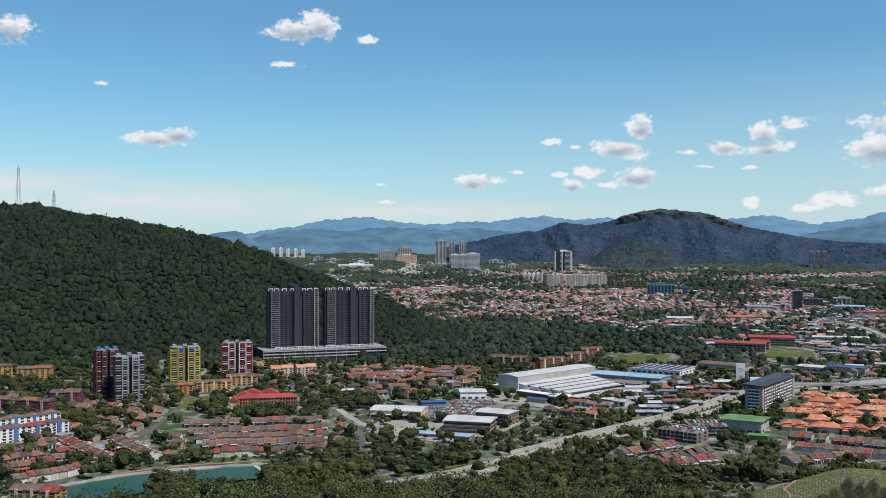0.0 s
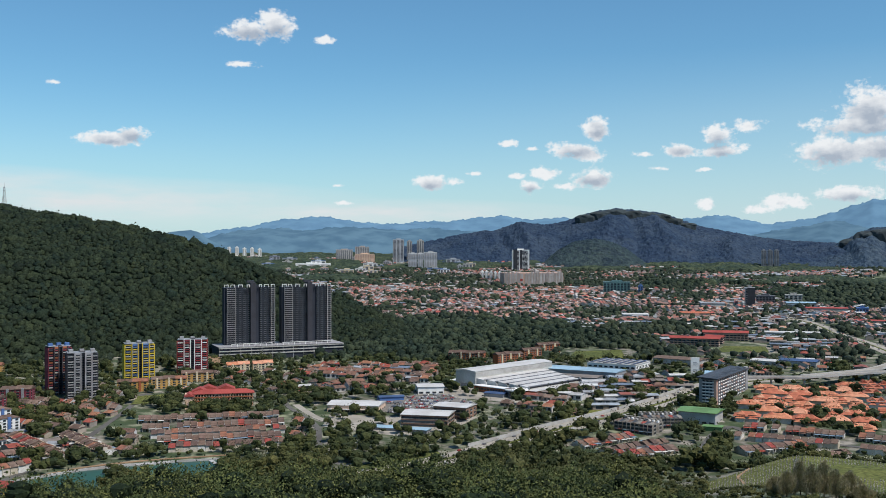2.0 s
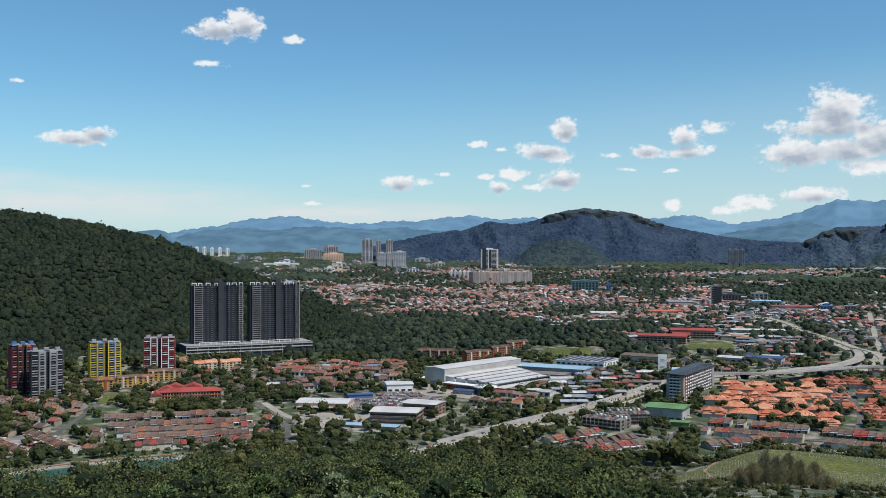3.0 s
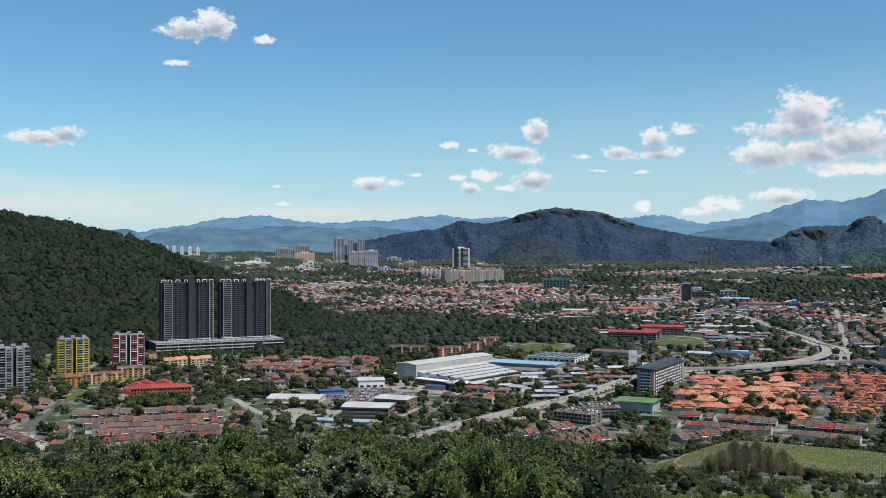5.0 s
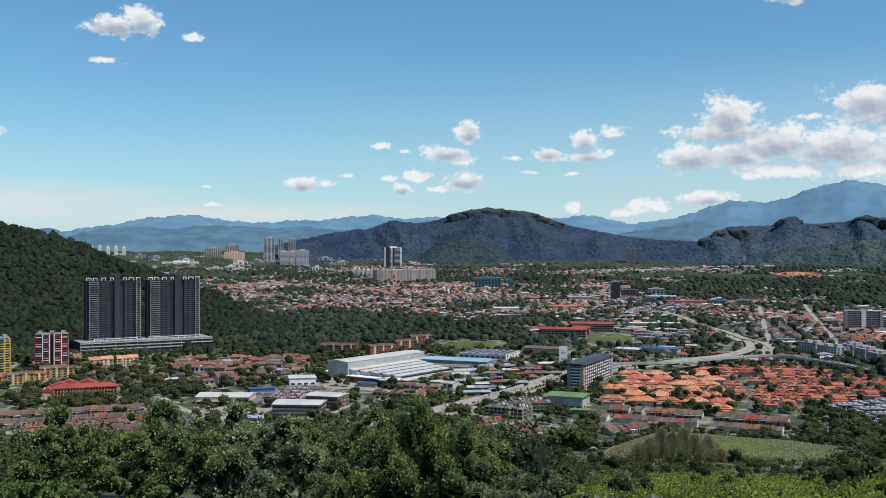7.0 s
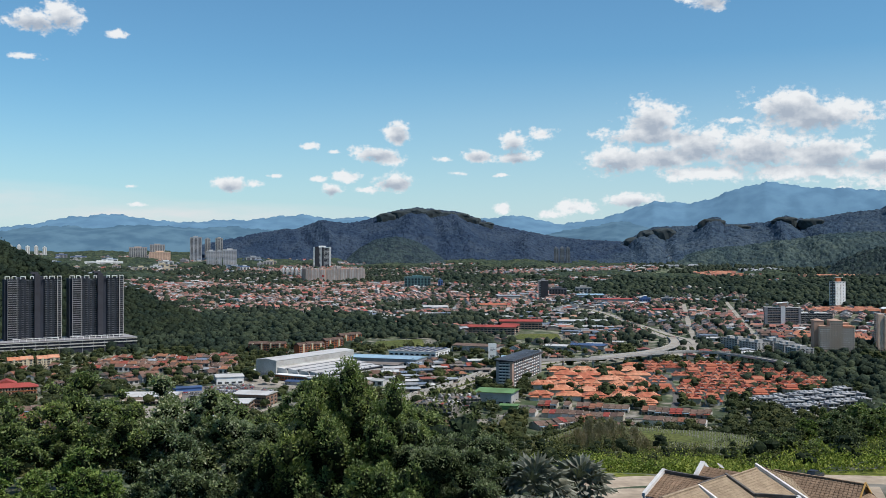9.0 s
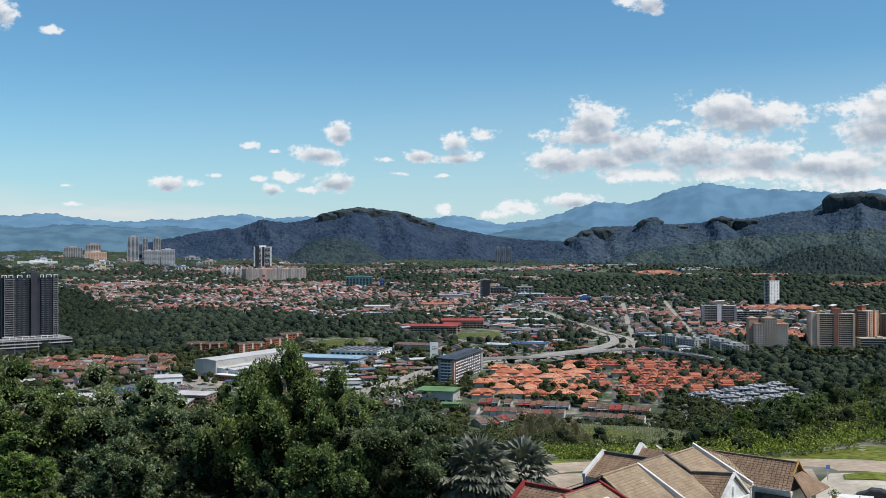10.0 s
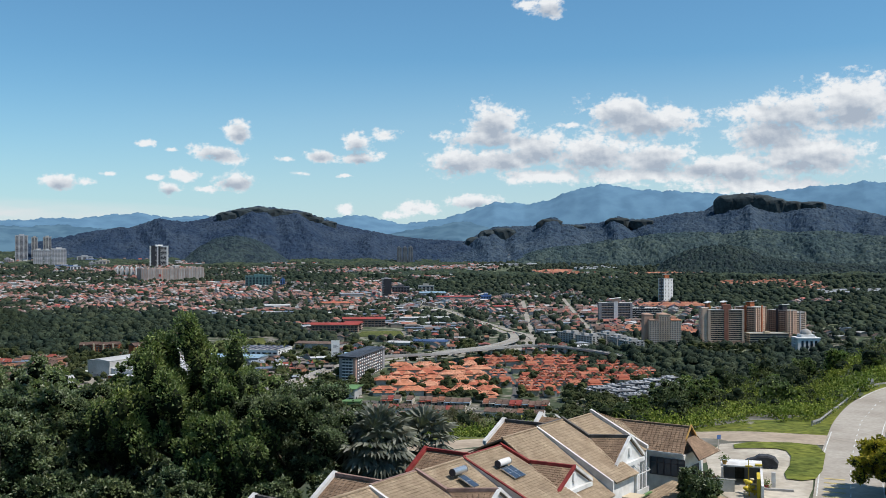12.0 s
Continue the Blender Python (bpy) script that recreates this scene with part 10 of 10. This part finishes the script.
def gate_yard():
    """A small open-fronted porch with a long side wall, potted plants and yellow ornaments."""
    x, y = at(39.55, 133.5)
    yard = empty("gate_yard", pose(x, y, 141.5, 0, 0, -39.55), "white gate porch with yellow ornaments beside a side wall", "gate")
    boxes("porch_slab", [(-2.7, 2.5, 1.2, 5.2, 2.3, 2.5)], M_OLDWHITE, yard)
    # Grey, unlike the white walls: the porch's inner shade is put into its colour.
    boxes("back_wall", [(-2.5, 2.2, 4.8, 5.0, -1, 2.3)], M_GREY, yard)
    boxes("side_wall", [(2.2, 2.5, -9.0, 5.0, -1, 2.3)], M_OLDWHITE, yard)
    boxes("side_wall", [(-2.6, -2.35, 0.6, 4.8, -1, 2.3)], M_OLDWHITE, yard)
    boxes("low_wall", [(-3.6, -0.9, -3.2, -3.0, -1, 1.5)], M_OLDWHITE, yard)
    boxes("low_wall", [(-3.8, -3.55, -3.2, 1.0, -1, 1.5)], M_OLDWHITE, yard)
    boxes("coping", [(-3.7, -0.8, -3.3, -2.9, 1.5, 1.62)], M_CONC, yard)
    boxes("dark_door", [(-0.9, 0.3, 4.7, 4.8, -0.5, 1.9)], M_BARK, yard)
    boxes("gate_post", [(3.6, 4.1, 0.6, 1.1, -0.5, 2.0)], M_OLDWHITE, yard)
    boxes("gate_beam", [(2.5, 6.2, -1.2, -0.9, -0.3, 0.35)], M_CONC, yard)
    boxes("ornament_panel", [(1.75, 2.15, -6.0, -2.2, -0.5, 2.5)], M_YELLOW, yard, "yellow painted ornament panel")
    for i in range(9):
        bm = bmesh.new()
        bmesh.ops.create_icosphere(bm, subdivisions=2, radius=0.3 + 0.07 * (i % 3), matrix=Matrix.Translation((0.5 + 0.33 * (i % 4), -5.2 + 0.5 * (i % 5), 0.5 + 0.27 * (i % 7))) @ Matrix.Diagonal((1, 0.8, 0.6, 1)))
        bmesh.ops.create_cone(bm, cap_ends=True, segments=10, radius1=0.06, radius2=0.16, depth=0.8, matrix=Matrix.Translation((0.5 + 0.33 * (i % 4), -5.2 + 0.5 * (i % 5), 0.15 + 0.27 * (i % 7))))
        part("ornament", bm, M_YELLOW if i % 3 else M_CREAM, yard, "yellow moulded ornament")
    boxes("ornament_pole", [(0.75, 0.85, 0.9, 1.0, 0, 3.4)], M_YELLOW, yard)
    boxes("ornament_tray", [(0.4, 1.3, 0.7, 1.2, 2.5, 2.62), (1.6, 2.5, 1.3, 2.0, 2.5, 2.75)], M_YELLOW, yard)
    for px, py, pz, mt in ((-2.2, 1.6, 2.5, M_OCHRE), (3.0, -0.1, 0.0, M_RED)):
        p = empty("potted_plant", yard.matrix_world @ pose(px, py, pz), "small leafy plant in a clay pot", "potted plant", "potted plants")
        bm = bmesh.new()
        bmesh.ops.create_cone(bm, cap_ends=True, segments=12, radius1=0.22, radius2=0.32, depth=0.5, matrix=Matrix.Translation((0, 0, 0.25)))
        part("pot", bm, mt, p)
        rng = np.random.default_rng(int(px * 10) + 90)
        v = rng.normal(0, 1, (160, 3)) * np.array([0.25, 0.25, 0.2]) + np.array([0, 0, 0.75])
        link_mesh("leaves", leaf_mesh("leaves", v, np.full(160, 0.13), v - np.array([0, 0, 0.5]), rng, M_LEAF3), [M_LEAF3], p)


gate_yard()
end_house()


def solar_heater(x, y, zoff, cover):
    """A roof water heater: a fat steel tank above a glass collector, lying on the front slope."""
    k = (10.75 - 6.7) / 9.2
    z = 10.75 + y * k + zoff
    tilt = math.degrees(math.atan(k))
    ob = empty("solar_water_heater", ROW @ pose(x, y, z + 0.05, tilt, 0, 0) @ Matrix.Scale(0.8, 4), "roof-top solar water heater with a steel tank", "solar heater", "solar heaters")
    bm = bmesh.new()
    bmesh.ops.create_cone(bm, cap_ends=True, segments=20, radius1=0.42, radius2=0.42, depth=2.5, matrix=Matrix.Translation((0, 0.5, 0.5)) @ Matrix.Rotation(radians(90), 4, "Y"))
    part("tank", bm, M_WHITE if cover else M_STEEL, ob)
    for s in (-1.26, 1.26):
        bm = bmesh.new()
        bmesh.ops.create_cone(bm, cap_ends=True, segments=20, radius1=0.43, radius2=0.43, depth=0.08, matrix=Matrix.Translation((s, 0.5, 0.5)) @ Matrix.Rotation(radians(90), 4, "Y"))
        part("end_cap", bm, M_BLACKP, ob)
    n = 2 if cover else 1
    for i in range(n):
        x0 = -1.15 + i * 1.2 if n == 2 else -0.6
        p = boxes("collector", [(x0, x0 + 1.1, -2.3, -0.05, 0.1, 0.2)], M_PANEL, ob)
        boxes("collector_frame", [(x0 - 0.04, x0, -2.34, 0, 0.08, 0.23), (x0 + 1.1, x0 + 1.14, -2.34, 0, 0.08, 0.23), (x0, x0 + 1.1, -1.2, -1.15, 0.2, 0.22)], M_STEEL, p)


solar_heater(-17.2, -2.9, 0.0, True)
solar_heater(-23.6, -2.05, -0.15, False)


def covered_car(az, r, turn):
    """A parked car under a dark dust cover."""
    x, y = at(az, r)
    ob = empty("covered_car", pose(x, y, gz(x, y) + 0.08, 0, 0, turn), "parked car under a dark grey dust cover", "car")
    prof = [(-2.25, 0.15), (-2.3, 0.75), (-2.1, 1.05), (-1.75, 1.5), (-0.9, 1.72), (0.3, 1.7), (0.95, 1.25), (1.9, 0.95), (2.25, 0.7), (2.28, 0.15)]
    bm = bmesh.new()
    rings = []
    for s in (-0.92, -0.8, 0.8, 0.92):
        inset = 0.86 if abs(s) > 0.85 else 1.0
        rings.append([bm.verts.new((u * (0.98 if inset < 1 else 1), s, 0.1 + (v - 0.1) * (inset if v > 0.8 else 1))) for u, v in prof])
    for a, b in zip(rings, rings[1:]):
        for i in range(len(prof) - 1):
            bm.faces.new((a[i], a[i + 1], b[i + 1], b[i]))
    bm.faces.new(rings[0][::-1])
    bm.faces.new(rings[-1])
    bmesh.ops.recalc_face_normals(bm, faces=bm.faces[:])
    part("dust_cover", bm, M_COVER, ob)
    for u in (-1.35, 1.4):
        for s in (-0.82, 0.82):
            bm = bmesh.new()
            bmesh.ops.create_cone(bm, cap_ends=True, segments=16, radius1=0.32, radius2=0.32, depth=0.22, matrix=Matrix.Translation((u, s, 0.32)) @ Matrix.Rotation(radians(90), 4, "X"))
            part("wheel", bm, M_BLACKP, ob)


M_COVER = surface("dust_cover", (0.07, 0.07, 0.075), 0.7, 2.0, 0.6, 0.4, 0.4)
covered_car(40.55, 146.5, 176 - 40)



def parked_car(az, r, turn):
    """A small dark hatchback."""
    x, y = at(az, r)
    ob = empty("car", pose(x, y, gz(x, y) + 0.14, 0, 0, turn), "small dark grey hatchback parked on the dusty lane", "car")
    prof = [(-1.9, 0.3), (-1.92, 0.75), (-1.75, 0.95), (1.0, 0.95), (1.85, 0.8), (1.95, 0.55), (1.9, 0.3)]
    cab = [(-1.75, 0.95), (-1.4, 1.42), (-0.9, 1.5), (0.2, 1.48), (0.95, 0.95)]
    for nm, pr, w, mt in (("body", prof, 0.82, M_DARK), ("cabin", cab, 0.72, M_WINDOW)):
        bm = bmesh.new()
        A = [bm.verts.new((u, -w * (1 - 0.12 * (v > 1.2)), v)) for u, v in pr]
        B = [bm.verts.new((u, w * (1 - 0.12 * (v > 1.2)), v)) for u, v in pr]
        bm.faces.new(A)
        bm.faces.new(B[::-1])
        for i in range(len(pr)):
            k = (i + 1) % len(pr)
            bm.faces.new((A[i], B[i], B[k], A[k]))
        bmesh.ops.recalc_face_normals(bm, faces=bm.faces[:])
        part(nm, bm, mt, ob)
    boxes("roof_panel", [(-1.3, 0.15, -0.6, 0.6, 1.49, 1.53)], M_DARK, ob)
    for u in (-1.25, 1.25):
        for s in (-0.74, 0.74):
            bm = bmesh.new()
            bmesh.ops.create_cone(bm, cap_ends=True, segments=14, radius1=0.3, radius2=0.3, depth=0.2, matrix=Matrix.Translation((u, s, 0.28)) @ Matrix.Rotation(radians(90), 4, "X"))
            part("wheel", bm, M_BLACKP, ob)
    for s in (-0.62, 0.62):
        boxes("tail_light", [(-1.95, -1.9, s - 0.14, s + 0.14, 0.62, 0.85)], M_RED, ob)


parked_car(34.3, 170.5, 35)


def sign_post():
    x, y = at(38.3, 158)
    ob = empty("sign_post", pose(x, y, gz(x, y)), "small blue road sign on a thin post", "sign")
    boxes("post", [(-0.05, 0.05, -0.05, 0.05, -0.2, 2.2)], M_STEEL, ob)
    boxes("plate", [(-0.35, 0.35, -0.08, -0.05, 1.7, 2.3)], M_BLUE, ob)


sign_post()


def satellite_dish(x, y, z, s):
    ob = empty("satellite_dish", ROW @ pose(x, y, z, 35, 0, 20), "small grey satellite dish on the roof", "satellite dish", "dishes")
    bm = bmesh.new()
    bmesh.ops.create_cone(bm, cap_ends=False, segments=18, radius1=s, radius2=0.05, depth=s * 0.3, matrix=Matrix.Translation((0, 0, 0.6)) @ Matrix.Rotation(radians(180), 4, "X"))
    part("dish", bm, M_CONC, ob)
    boxes("arm", [(-0.03, 0.03, -0.03, 0.03, -0.6, 0.55)], M_STEEL, ob)


satellite_dish(13.6, 8.4, 8.7, 0.5)
satellite_dish(-25.8, 8.0, 8.0, 0.45)


# ---- masts on the wooded hill ----
def mast(az, r, top, w):
    x, y = at(az, r)
    base = 205 + 0.036 * r - 8
    ob = empty("radio_mast", pose(x, y, base), "red and white lattice radio mast on the hilltop", "mast", "masts")
    H = top - base
    n = 14
    for i in range(n):
        z0, z1 = H * i / n, H * (i + 1) / n
        h0, h1 = w * (1 - 0.75 * i / n), w * (1 - 0.75 * (i + 1) / n)
        bm = bmesh.new()
        c0 = [Vector((sx * h0, sy * h0, z0)) for sx, sy in ((-1, -1), (1, -1), (1, 1), (-1, 1))]
        c1 = [Vector((sx * h1, sy * h1, z1)) for sx, sy in ((-1, -1), (1, -1), (1, 1), (-1, 1))]
        for k in range(4):
            limbs(bm, c0[k], c1[k], 0.3, 0.3, 4)
            limbs(bm, c0[k], c1[(k + 1) % 4], 0.18, 0.18, 4)
        part("lattice_section", bm, M_GREY if i % 2 else M_CONC, ob)
    boxes("antenna", [(-0.2, 0.2, -0.2, 0.2, H, H + 8)], M_GREY, ob)


mast(-23.1, 2270, 370, 5.0)
mast(-21.35, 2230, 322, 4.0)
